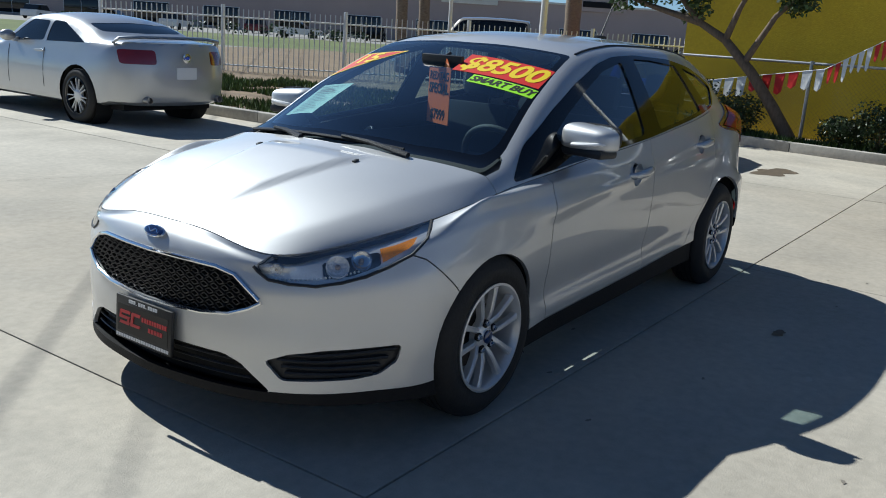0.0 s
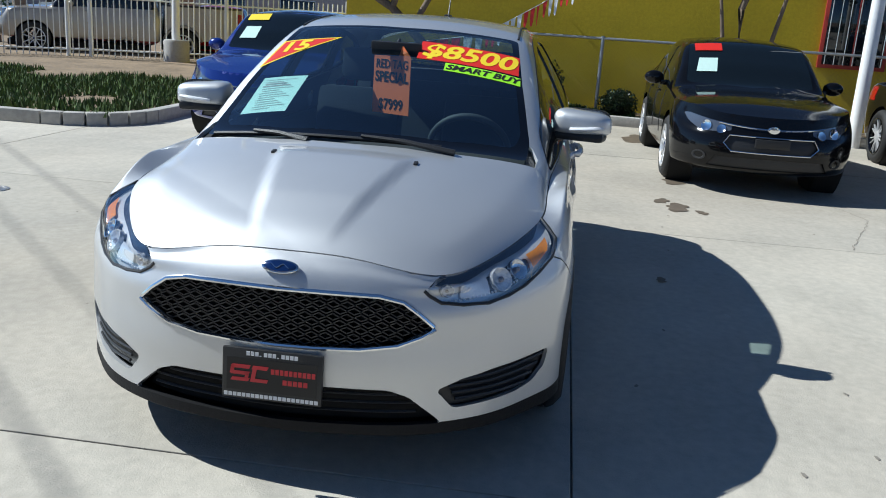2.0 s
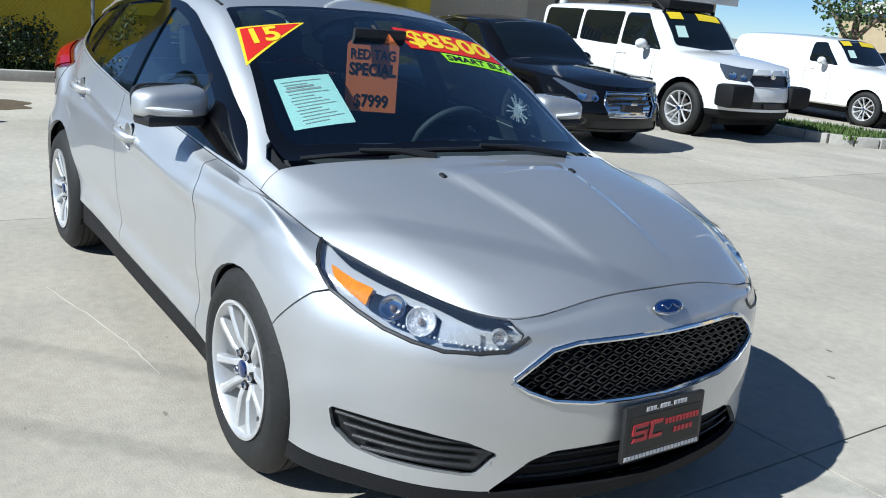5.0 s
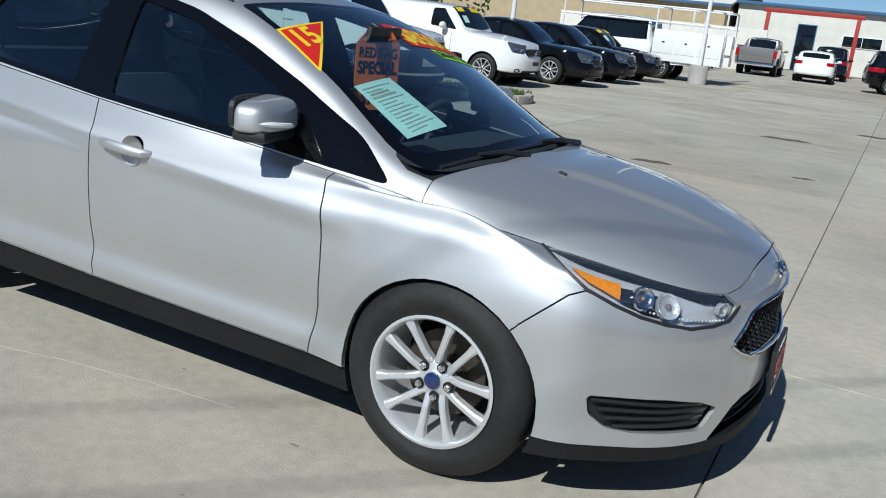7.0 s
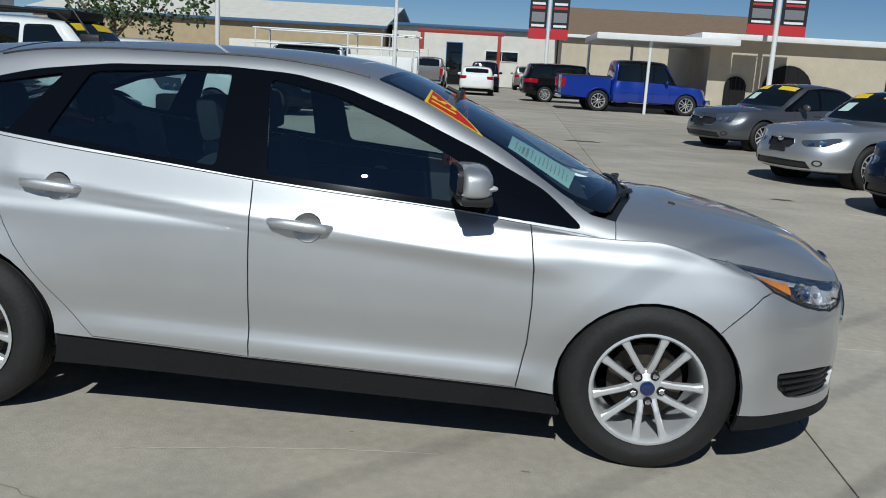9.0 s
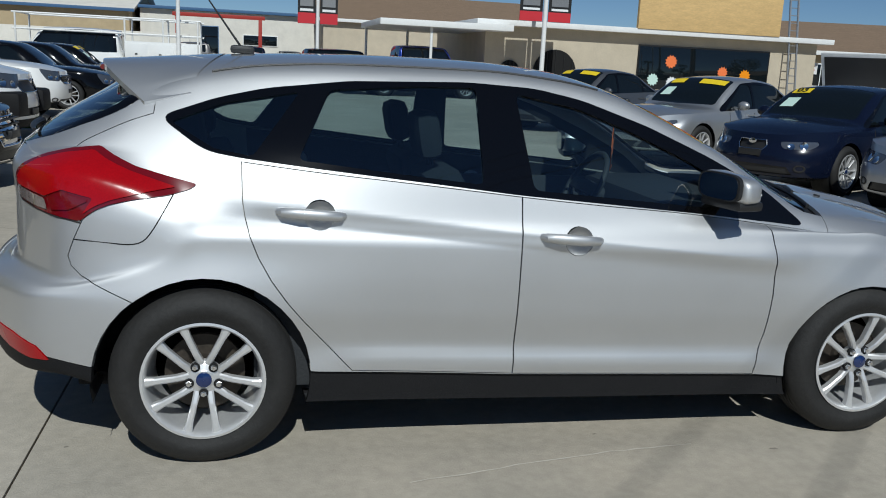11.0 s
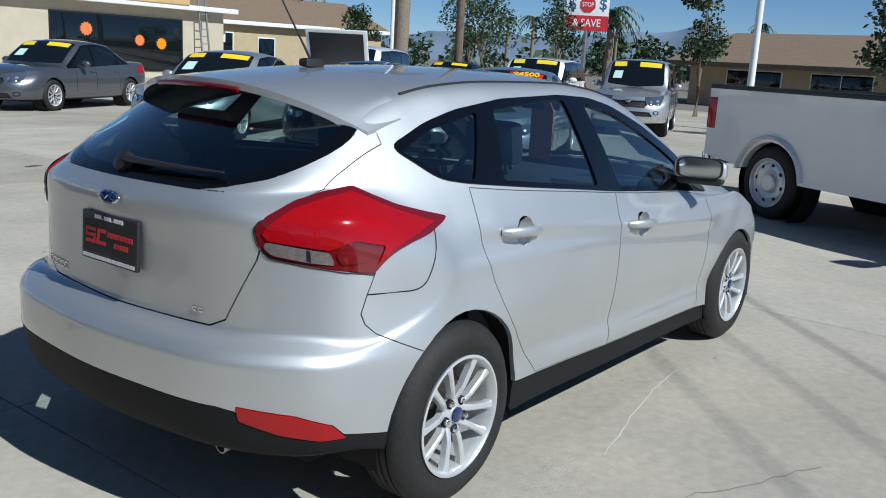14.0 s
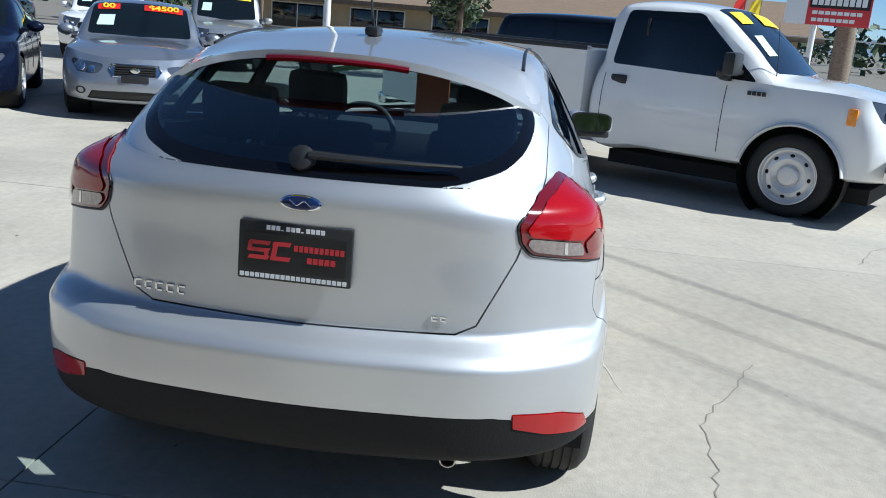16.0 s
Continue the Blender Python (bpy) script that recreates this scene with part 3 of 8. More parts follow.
def wheel_parts(owner, side, style="ten", r=0.322, rim=0.208, width=0.205):
    """A wheel whose axle is y, its outer face towards side (+1 or -1)."""
    m = pose(0, 0, 0, -90 * side, 0, 0)      # lathe height points outwards
    w = width / 2
    bm = bmesh.new()
    tread = [(rim - .004, -w + .012), (rim + .02, -w), (r - .045, -w - .004), (r - .012, -w + .022), (r, -w + .045)]
    for g in (-.045, -.015, .015, .045):
        tread += [(r, g - .004), (r - .007, g - .003), (r - .007, g + .003), (r, g + .004)]
    tread += [(r, w - .045), (r - .012, w - .022), (r - .045, w + .004), (rim + .035, w + .006), (rim + .030, w + .002), (rim + .012, w), (rim - .004, w - .012)]
    add_lathe(bm, tread, m, 64)
    tyre = part("tyre", bm, RUBBER, owner, "black rubber tyre with worn tread")
    bm = bmesh.new()
    prof = [(rim + .004, w - .004), (rim + .006, w + .004), (rim - .003, w + .006), (rim - .010, w - .002), (rim - .016, w - .03), (rim - .03, -w + .02), (rim, -w + .01)]
    add_lathe(bm, prof, m, 56)
    part("rim", bm, ALLOY if style != "black" else BLACK_GLOSS, owner)
    spokes = bmesh.new()
    mat = ALLOY
    if style == "ten":
        for k in range(5):
            a0 = math.pi / 2 + 2 * math.pi * k / 5
            for off in (-.215, .215):
                a1 = a0 + off
                s, c = math.sin(a1), math.cos(a1)
                inner = Vector((.050 * math.cos(a0 + off * 2.0), .050 * math.sin(a0 + off * 2.0), 0))
                outer = Vector(((rim - .006) * math.cos(a0 + off * 1.18), (rim - .006) * math.sin(a0 + off * 1.18), 0))
                d = (outer - inner).normalized()
                side_v = Vector((-d.y, d.x, 0))
                ring = []
                for f, hw, h in ((0, .0125, w - .030), (.3, .0108, w - .014), (.75, .0115, w - .006), (1, .017, w - .004)):
                    p = inner.lerp(outer, f)
                    ring.append([spokes.verts.new(v) for v in (p - side_v * hw + Vector((0, 0, h - .028)), p - side_v * hw + Vector((0, 0, h - .005)),
                                                               p - side_v * hw * .55 + Vector((0, 0, h)), p + side_v * hw * .55 + Vector((0, 0, h)),
                                                               p + side_v * hw + Vector((0, 0, h - .005)), p + side_v * hw + Vector((0, 0, h - .028)))])
                for p, q in zip(ring, ring[1:]):
                    for i in range(6):
                        spokes.faces.new((p[i], p[(i + 1) % 6], q[(i + 1) % 6], q[i]))
        add_lathe(spokes, [(.064, w - .06), (.062, w - .036), (.052, w - .029), (.034, w - .022), (.030, w - .019), (.001, w - .019)], None, 30)
    else:
        if style == "steel":
            add_lathe(spokes, [(rim - .004, w - .030), (rim * .88, w - .040), (rim * .76, w - .022), (rim * .62, w - .014), (rim * .50, w - .024), (rim * .40, w - .034), (rim * .37, w - .012),
                               (rim * .32, w - .003), (rim * .18, w), (.001, w)], None, 40)
        else:
            for k in range(14):
                add_box(spokes, (.04, -.007, w - .035), (rim - .005, .007, w - .012), pose(0, 0, 0, 0, 0, 360 * (k // 2) / 7 + (9 if k % 2 else -9)), bevel=.004)
            add_lathe(spokes, [(.09, w - .05), (.085, w - .02), (.05, w - .005), (.001, w - .003)], None, 24)
    bmesh.ops.transform(spokes, matrix=m, verts=spokes.verts[:])
    bmesh.ops.recalc_face_normals(spokes, faces=spokes.faces[:])
    sp = part("spokes", spokes, mat, owner, smooth=False)
    if style == "ten":
        bm = bmesh.new()
        add_lathe(bm, [(.027, w - .018), (.027, w - .012), (.022, w - .009), (.001, w - .008)], m, 24)
        part("centre_cap", bm, BLUE_BADGE, sp, "dark blue centre cap")
        for k in range(5):
            a = math.pi / 2 + 2 * math.pi * k / 5
            # flat near-black disc painted as the shade of the recess round each nut
            bm = bmesh.new()
            add_lathe(bm, [(.0165, w - .034), (.0165, w - .0215), (.001, w - .0215)], m @ pose(.052 * math.cos(a), .052 * math.sin(a), 0), 16)
            part("nut_pocket", bm, SEAM, sp)
            bm = bmesh.new()
            add_lathe(bm, [(.0115, w - .034), (.0115, w - .014), (.008, w - .009), (.001, w - .009)], m @ pose(.054 * math.cos(a), .054 * math.sin(a), 0), 6)
            part("wheel_nut", bm, CHROME, sp)
    if style == "steel":
        for k in range(8):
            # no real opening: a near-black disc gives the hole's shade
            bm = bmesh.new()
            add_lathe(bm, [(1, -.008), (1, .001), (.001, .001)], m @ pose(0, 0, 0, 0, 0, 45 * k) @ pose(rim * .745, 0, w - .019, 0, 12, 0) @ Matrix.Diagonal((.016, .022, 1, 1)), 14)
            part("wheel_hole", bm, SEAM, sp)
    bm = bmesh.new()
    add_lathe(bm, [(.001, .012), (.07, .014), (.075, .0), (.14, .0), (.14, -.02), (.05, -.03)], m, 40)
    part("brake_disc", bm, DISC, owner, "rusty grey brake disc")
    return tyre


def seat(name, x, y, parent, width=0.50, heads=(0.0,)):
    bm = bmesh.new()
    add_box(bm, (-.26, -width / 2, .0), (.26, width / 2, .16), pose(x, y, .38, 0, -6, 0), bevel=.06)
    base = part("seat_cushion", bm, CLOTH, parent)
    bm = bmesh.new()
    add_box(bm, (-.075, -width / 2, .0), (.075, width / 2, .60), pose(x - .24, y, .46, 0, -17, 0), bevel=.06)
    part("seat_backrest", bm, CLOTH, parent)
    for h in heads:
        bm = bmesh.new()
        add_box(bm, (-.05, -.13, .0), (.05, .13, .19), pose(x - .44, y + h, 1.07, 0, -10, 0), bevel=.045)
        for s in (-.05, .05):
            add_tube(bm, (x - .42, y + h + s, 1.0), (x - .44, y + h + s, 1.10), .007)
        part("head_restraint", bm, CLOTH, parent)


def build_hero():
    car = thing("hatchback_car", "silver compact hatchback with price stickers on the windscreen, parked on concrete", "car")
    B = Body(HATCH, 0.021)
    X, Y, Z = B.mid.T
    lower, upper = ~B.upper, B.upper
    NO, TO = (2.1, .44, 0), (-1.36, .808, 0)
    B.cut("fender", "side", [(.835, .05), (.825, .275), (.855, .45), (.862, .60), (.858, .74), (.845, .84), (.835, .90), (.83, 1.3), (2.4, 1.3), (2.4, .05)], lower)
    B.cut("bumper_front", "side", [(1.50, .05), (1.51, .52), (1.564, .578), (1.622, .630), (1.683, .684), (1.76, .715), (1.84, .745), (2.0, 1.3), (2.4, 1.3), (2.4, .05)], lower)
    B.cut("bonnet", "top", [(1.268, -.1), (1.268, 0), (1.240, .35), (1.150, .70), (1.150, .85), (2.3, .85), (2.3, -.1)], upper)
    B.cut("cowl", "top", [(1.268, -.1), (1.268, 0), (1.240, .35), (1.150, .70), (1.06, .705), (1.0, .68), (.9, .5), (.9, -.1)], upper)
    B.cut("bumper_rear", "side", [(-1.50, .05), (-1.50, .582), (-1.555, .612), (-1.64, .652), (-1.715, .690), (-1.748, .722), (-1.758, .755), (-1.738, .81), (-1.708, .875), (-1.712, .93), (-1.90, 1.3), (-2.4, 1.3), (-2.4, .05)], lower)
    B.cut("door_front", "side", [(.835, .90), (.845, .84), (.858, .74), (.862, .60), (.855, .45), (.825, .275), (-.19, .305), (-.19, .71), (-.185, 1.3), (.83, 1.3)], lower)
    B.cut("door_rear", "side", [(-.19, .305), (-.19, .71), (-.185, 1.3), (-1.2, 1.3), (-1.19, .95), (-1.182, .895), (-1.165, .83), (-1.135, .755), (-1.09, .675), (-1.035, .598), (-.975, .525), (-.90, .442), (-.80, .335)], lower)
    gate = (X < -1.33)
    B.cut("tailgate", "front", [(-.1, .682), (.43, .686), (.485, .712), (.575, .90), (.605, 1.0), (.635, 1.10), (.628, 1.28), (.62, 1.6), (-.1, 1.6)], (lower & (X < -1.72)) | upper & (X < -1.50))
    B.cut("sill", "side", [(1.02, .10), (1.02, .255), (.82, .272), (-.2, .302), (-.92, .335), (-1.02, .345), (-1.02, .10)], lower)
    B.cut("front_lip", "side", [(1.55, .05), (1.55, .245), (1.9, .232), (2.4, .215), (2.4, .05)], lower)
    B.cut("rear_valance", "side", [(-1.55, .05), (-1.55, .365), (-1.70, .378), (-1.84, .405), (-1.98, .448), (-2.08, .482), (-2.4, .505), (-2.4, .05)], lower)
    B.cut("arch", "side", circle(1.305, .302, .340), lower & (Y > .4))
    B.cut("arch", "side", circle(-1.32, .315, .372), lower & (Y > .4))
    side_glass = (Y > .45) & (X < 1.08)
    B.cut("window_surround", "side", rounded([(1.04, .868), (.80, .895), (.58, .918), (.22, .950), (-.2, .985), (-.5, 1.018), (-.9, 1.058), (-1.2, 1.090), (-1.32, 1.11),
                                     (-1.475, 1.215), (-1.28, 1.285), (-1.11, 1.325), (-.81, 1.362), (-.36, 1.376), (-.1, 1.364), (.09, 1.328), (.36, 1.238), (.62, 1.128), (.88, .998)], .05), side_glass)
    B.cut("glass_front_door", "side", rounded([(.60, .940), (.22, .972), (-.14, 1.001), (-.182, 1.342), (.07, 1.294), (.28, 1.216), (.50, 1.120), (.665, 1.035)], .03), side_glass)
    B.cut("glass_rear_door", "side", rounded([(-.333, 1.018), (-.336, 1.357), (-.55, 1.353), (-.885, 1.328), (-1.0, 1.088), (-.6, 1.045)], .025), side_glass)
    B.cut("glass_quarter", "side", rounded([(-1.435, 1.200), (-1.25, 1.270), (-.99, 1.317), (-1.155, 1.095), (-1.285, 1.116)], .02), side_glass)
    B.cut("windscreen", "top", rounded([(1.235, -.1), (1.235, 0), (1.21, .35), (1.12, .66), (.98, .665), (.64, .60), (.40, .565), (.215, .54), (.245, .3), (.265, 0), (.265, -.1)], 0.03), upper)
    B.cut("screen_clear", "top", rounded([(1.165, -.1), (1.165, 0), (1.14, .33), (1.05, .60), (.96, .625), (.64, .570), (.40, .535), (.245, .51), (.275, .3), (.295, 0), (.295, -.1)], .04), upper)
    B.cut("rear_glass", "front", rounded([(-.1, 1.06), (.25, 1.065), (.42, 1.096), (.525, 1.128), (.575, 1.178), (.588, 1.240), (.55, 1.31), (.4, 1.36), (-.1, 1.385)], 0.03), upper & (X < -1.45))
    B.cut("rear_clear", "front", rounded([(-.1, 1.108), (.25, 1.112), (.40, 1.124), (.485, 1.150), (.535, 1.185), (.556, 1.25), (.51, 1.305), (.38, 1.345), (-.1, 1.37)], .05), upper & (X < -1.45))
    B.cut("headlamp", "nose", rounded([(0, .652), (.04, .612), (.18, .603), (.34, .635), (.505, .70), (.64, .80), (.68, 1.2), (.11, 1.2), (.072, .70)], 0.025), lower & (X > 1.4) & (Y > .38), NO)
    B.cut("fog_insert", "nose", rounded([(.03, .335), (.08, .274), (.31, .284), (.395, .298), (.455, .34), (.468, .396), (.215, .385), (.10, .366)], 0.015), lower & (X > 1.6) & (Y > .38), NO)
    B.cut("grille", "front", rounded([(-.1, .640), (.30, .634), (.37, .618), (.468, .540), (.36, .485), (.25, .470), (-.1, .468)], 0.02), lower & (X > 1.9))
    B.cut("lower_grille", "front", rounded([(-.1, .345), (.34, .338), (.40, .315), (.48, .245), (.50, .225), (-.1, .222)], 0.015), lower & (X > 1.9))
    B.cut("tail_lamp", "tail", rounded([(0, .998), (.085, 1.020), (.18, 1.047), (.25, 1.075), (.326, 1.107), (.42, 1.092), (.50, 1.070), (.58, 1.030), (.612, .998), (.600, .950), (.567, .916),
           (.463, .900), (.36, .886), (.268, .873), (.248, .893), (.225, .912), (.19, .930), (.14, .945), (.06, .960), (.012, .982)], 0.012),
          (X < -1.3) & (Y > .5), TO)
    B.cut("rear_reflector", "tail", rounded([(.345, .395), (.39, .440), (.50, .474), (.665, .492), (.655, .448), (.54, .412), (.42, .393)], 0.006), lower & (X < -1.6), TO)
    B.cut("cup", "side", circle(.03, .822, .052, 20), lower & (Y > .6))
    B.cut("cup", "side", circle(-.925, .905, .052, 20), lower & (Y > .6))
    lip, gap = .014, .0026
    part("body_shell", B.panel(["body"], "lr", lip=lip, gap=.001), SILVER, car, "silver metallic roof, pillars and rear quarters")
    part("bonnet", B.panel(["bonnet"], "lr", lip=lip, gap=gap), SILVER, car)
    part("front_bumper", B.panel(["bumper_front"], "lr", lip=lip, gap=gap), SILVER, car)
    part("rear_bumper", B.panel(["bumper_rear"], "lr", lip=lip, gap=gap), SILVER, car)
    gate_ob = part("tailgate", B.panel(["tailgate"], "lr", lip=lip, gap=gap), SILVER, car)
    part("cowl", B.panel(["cowl"], "lr", inset=.02, lip=.02), BLACK_TRIM, car, "black plastic cowl below the windscreen")
    part("front_lip", B.panel(["front_lip"], "lr", lip=.02), GREY_PLASTIC, car, "black plastic chin spoiler")
    part("rear_valance", B.panel(["rear_valance"], "lr", lip=.02), GREY_PLASTIC, car, "black plastic rear valance")
    ws = part("windscreen", B.panel(["screen_clear"], "lr"), GLASS_FRONT, car, "clear blue-tinted windscreen")
    part("screen_border", B.panel(["windscreen"], "lr"), BLACK_GLOSS, ws, "black printed border")
    rw = part("rear_window", B.panel(["rear_clear"], "lr"), GLASS_REAR, gate_ob, "dark tinted rear window")
    part("window_border", B.panel(["rear_glass"], "lr"), BLACK_GLOSS, rw, "black printed border")
    part("headliner", B.panel(["body"], "lr", inset=.017), HEADLINER, car, "pale cabin headliner and pillar trim")
    part("inner_liner", B.panel(["fender", "bumper_front", "bumper_rear", "bonnet", "tailgate", "door_front", "door_rear", "window_surround", "sill"], "lr", inset=.016), CABIN, car)
    part("grille_back", B.panel(["grille", "lower_grille"], "lr", inset=.05), SEAM, car)
    for s, k in (("l", 1), ("r", -1)):
        part("fender", B.panel(["fender"], s, lip=lip, gap=gap), SILVER, car)
        fd = part("front_door", B.panel(["door_front"], s, lip=lip, gap=gap), SILVER, car)
        rd = part("rear_door", B.panel(["door_rear"], s, lip=lip, gap=gap), SILVER, car)
        part("sill", B.panel(["sill"], s, inset=.014, lip=.02), GREY_PLASTIC, car, "black plastic sill")
        part("window_surround", B.panel(["window_surround"], s, inset=-.003, lip=.01), BLACK_GLOSS, car, "gloss black window surround")
        part("door_glass", B.panel(["glass_front_door"], s, inset=.004), GLASS_SIDE, fd)
        part("door_glass", B.panel(["glass_rear_door"], s, inset=.004), GLASS_REAR, rd)
        part("quarter_glass", B.panel(["glass_quarter"], s, inset=.004), GLASS_REAR, car)
        lamp = part("headlamp", B.panel(["headlamp"], s, shift=(-.016, -.018, -.009)), HOUSING, car, "clear headlamp with amber corner")
        part("lens", B.panel(["headlamp"], s), LENS, lamp)
        tl = part("tail_lamp", B.panel(["tail_lamp"], s, inset=-.006, lip=.014), LENS_DEEP, car, "red wraparound tail lamp")
        part("fog_insert", B.panel(["fog_insert"], s, shift=(-.016, -.016, 0)), BLACK_TRIM, car, "black ribbed bumper insert")
        part("reflector", B.panel(["rear_reflector"], s, inset=-.003, lip=.012), LENS_RED, car, "red bumper reflector")
    return car, B


hero, HB = build_hero()
hero_wheel = None
for x, y in ((1.305, .777), (1.305, -.777), (-1.32, .777), (-1.32, -.777)):
    w = new("wheel")
    w.parent = hero
    w.matrix_basis = pose(x, y, .320, 0, (-44 if x > 0 else -34) * (1 if y < 0 else -1), 0)
    wheel_parts(w, 1 if y > 0 else -1)


# ---------------------------------------------------------------- the hatchback's fittings
def skin(x, y, z, way, side=1, off=0.0, body=None):
    """A point on the skin met along way (given for the y > 0 half), mirrored for side -1."""
    hit, nor = (body or HB).on(way, (x, y, z))
    if hit is None:
        return None, None
    nor = nor if nor.dot(Vector(way)) < 0 else -nor
    p = hit + nor * off
    return Vector((p.x, p.y * side, p.z)), Vector((nor.x, nor.y * side, nor.z))


def patch(view, poly, off, side=1, origin=(0, 0, 0), cell=0.02, thick=0.0):
    """A sheet cut to an outline and laid on the skin."""
    eu, ev = (Vector(c) for c in Body.VIEWS[view])
    out = eu.cross(ev)
    if out.dot(Vector((0, 1, 0)) if view in ("side", "nose", "tail") else Vector((1 if poly is not None and origin[0] >= 0 else -1, 0, 0))) < 0:
        out = -out
    bm = bmesh.new()
    f = bm.faces.new([bm.verts.new((u, v, 0)) for u, v in poly])
    for axis in (0, 1):
        lo, hi = min(p[axis] for p in poly), max(p[axis] for p in poly)
        k = lo + cell
        while k < hi:
            no = [0, 0, 0]
            no[axis] = 1
            co = [0, 0, 0]
            co[axis] = k
            bmesh.ops.bisect_plane(bm, geom=bm.verts[:] + bm.edges[:] + bm.faces[:], plane_co=co, plane_no=no, dist=1e-5)
            k += cell
    for v in bm.verts:
        p = Vector(origin) + eu * v.co.x + ev * v.co.y + out * 0.6
        q, n = skin(p.x, p.y, p.z, -out, side, off)
        v.co = q if q is not None else Vector((p.x - out.x * .6, side * (p.y - out.y * .6), p.z))
    if side < 0:
        bmesh.ops.reverse_faces(bm, faces=bm.faces[:])
    bm.normal_update()
    return bm


NOSE, TAIL = (2.1, .44, 0), (-1.36, .808, 0)


def hero_fittings(car):
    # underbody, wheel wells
    # hidden trays added to block sun leaking onto the ground below the bumpers
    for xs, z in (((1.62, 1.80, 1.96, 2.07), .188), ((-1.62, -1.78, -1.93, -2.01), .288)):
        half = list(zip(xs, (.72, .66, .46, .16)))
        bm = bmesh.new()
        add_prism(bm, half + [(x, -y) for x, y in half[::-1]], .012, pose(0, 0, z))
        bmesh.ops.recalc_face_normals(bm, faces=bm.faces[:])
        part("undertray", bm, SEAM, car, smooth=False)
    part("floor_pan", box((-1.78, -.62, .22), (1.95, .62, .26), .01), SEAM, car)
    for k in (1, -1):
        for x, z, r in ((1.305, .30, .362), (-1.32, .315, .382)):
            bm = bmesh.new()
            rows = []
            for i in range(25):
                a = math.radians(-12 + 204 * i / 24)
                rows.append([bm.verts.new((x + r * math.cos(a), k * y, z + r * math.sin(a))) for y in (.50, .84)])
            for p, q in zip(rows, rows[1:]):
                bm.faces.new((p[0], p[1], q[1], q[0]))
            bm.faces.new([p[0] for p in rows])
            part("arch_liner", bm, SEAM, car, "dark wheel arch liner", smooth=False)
    # door handles and their cups
    for k in (1, -1):
        for name, x, z in (("front_door", .0, .834), ("rear_door", -.955, .912)):
            door = [o for o in car.children if o.name.split(".")[0] == name][0 if k > 0 else 1]
            p, n = skin(x + .03, 1.3, z - .01, (0, -1, 0), k)
            bm = bmesh.new()
            add_lathe(bm, [(.054, .0), (.050, -.006), (.040, -.020), (.02, -.027), (.001, -.028)], facing(p, (1, 0, 0), (0, 0, 1)) @ pose(0, 0, 0, 0 if k < 0 else 180) if k < 0
                      else facing(p, (-1, 0, 0), (0, 0, 1)), 28)
            part("handle_cup", bm, SILVER, door)
            bm = bmesh.new()
            pts = [(x - .115, p.y - k * .006, z + .004), (x - .10, p.y + k * .016, z + .005), (x - .04, p.y + k * .028, z + .002), (x + .04, p.y + k * .029, z - .003),
                   (x + .10, p.y + k * .018, z - .008), (x + .118, p.y - k * .006, z - .009)]
            add_sweep(bm, pts, [.010, .014, .016, .016, .014, .010], 12, flat=1.25)
            part("door_handle", bm, SILVER, door, "silver pull handle")
    # door mirrors
    for k in (1, -1):
        m = pose(.60, k * .882, 1.02, 0, 0, -k * 12)
        bm = bmesh.new()
        bmesh.ops.create_uvsphere(bm, u_segments=28, v_segments=18, radius=1)
        for v in bm.verts:
            x, y, z = v.co
            y2, z2 = math.copysign(abs(y) ** .42, y), math.copysign(abs(z) ** .45, z)
            taper = 1 - .26 * (y2 * k + 1) / 2
            v.co = Vector((math.copysign(abs(x) ** .7, x) * (.105 if x > 0 else .045) * taper, y2 * .128, z2 * (.082 * taper if z > 0 else .034)))
        bmesh.ops.transform(bm, matrix=m, verts=bm.verts[:])
        mir = part("door_mirror", bm, SILVER, car, "silver door mirror with indicator strip")
        bm = bmesh.new()
        def lens(grow):
            return [(k * grow * .121 * math.copysign(abs(math.cos(c)) ** .5, math.cos(c)), grow * .056 * math.copysign(abs(math.sin(c)) ** .55, math.sin(c))) for c in [2 * math.pi * i / 32 for i in range(32)]]
        back = m @ Matrix(((0, 0, -1, -.030), (1, 0, 0, 0), (0, 1, 0, .024), (0, 0, 0, 1)))
        add_prism(bm, lens(.84), .0185, back)
        bmesh.ops.recalc_face_normals(bm, faces=bm.faces[:])
        bz = bmesh.new()
        add_prism(bz, lens(.93), .0165, back)
        bmesh.ops.recalc_face_normals(bz, faces=bz.faces[:])
        part("mirror_bezel", bz, BLACK_TRIM, mir, "black mirror bezel", smooth=False)
        part("mirror_glass", bm, MIRROR_GLASS, mir)
        bm = bmesh.new()
        add_box(bm, (-.036, -.112, -.060), (.082, .108, -.020), m, bevel=.018)
        add_sweep(bm, [m @ Vector((.02, -k * .06, -.045)), m @ Vector((.05, -k * .12, -.06)), m @ Vector((.07, -k * .17, -.09))], [.03, .026, .035], 8, flat=.6)
        part("mirror_foot", bm, BLACK_TRIM, mir, "black mirror foot")
        bm = bmesh.new()
        pts = [m @ Vector((.060 * math.cos(a) + .038, k * .106 * math.sin(a), -.006 + .010 * math.sin(a))) for a in [math.radians(d) for d in range(-20, 86, 8)]]
        add_sweep(bm, pts, .012, 8, flat=.7)
        part("indicator", bm, WHITE_INK, mir, "clear indicator strip")
    # badge ovals
    for p, up, r in (((2.154, 0, .700), (-.72, 0, 1), (0, 1, 0)), ((-2.062, 0, 1.02), (.12, 0, 1), (0, -1, 0))):
        m = facing(p, r, up)
        bm = bmesh.new()
        oval(bm, m, .056, .0225, .007)
        b = part("badge", bm, CHROME, car, "blue oval badge with chrome rim")
        bm = bmesh.new()
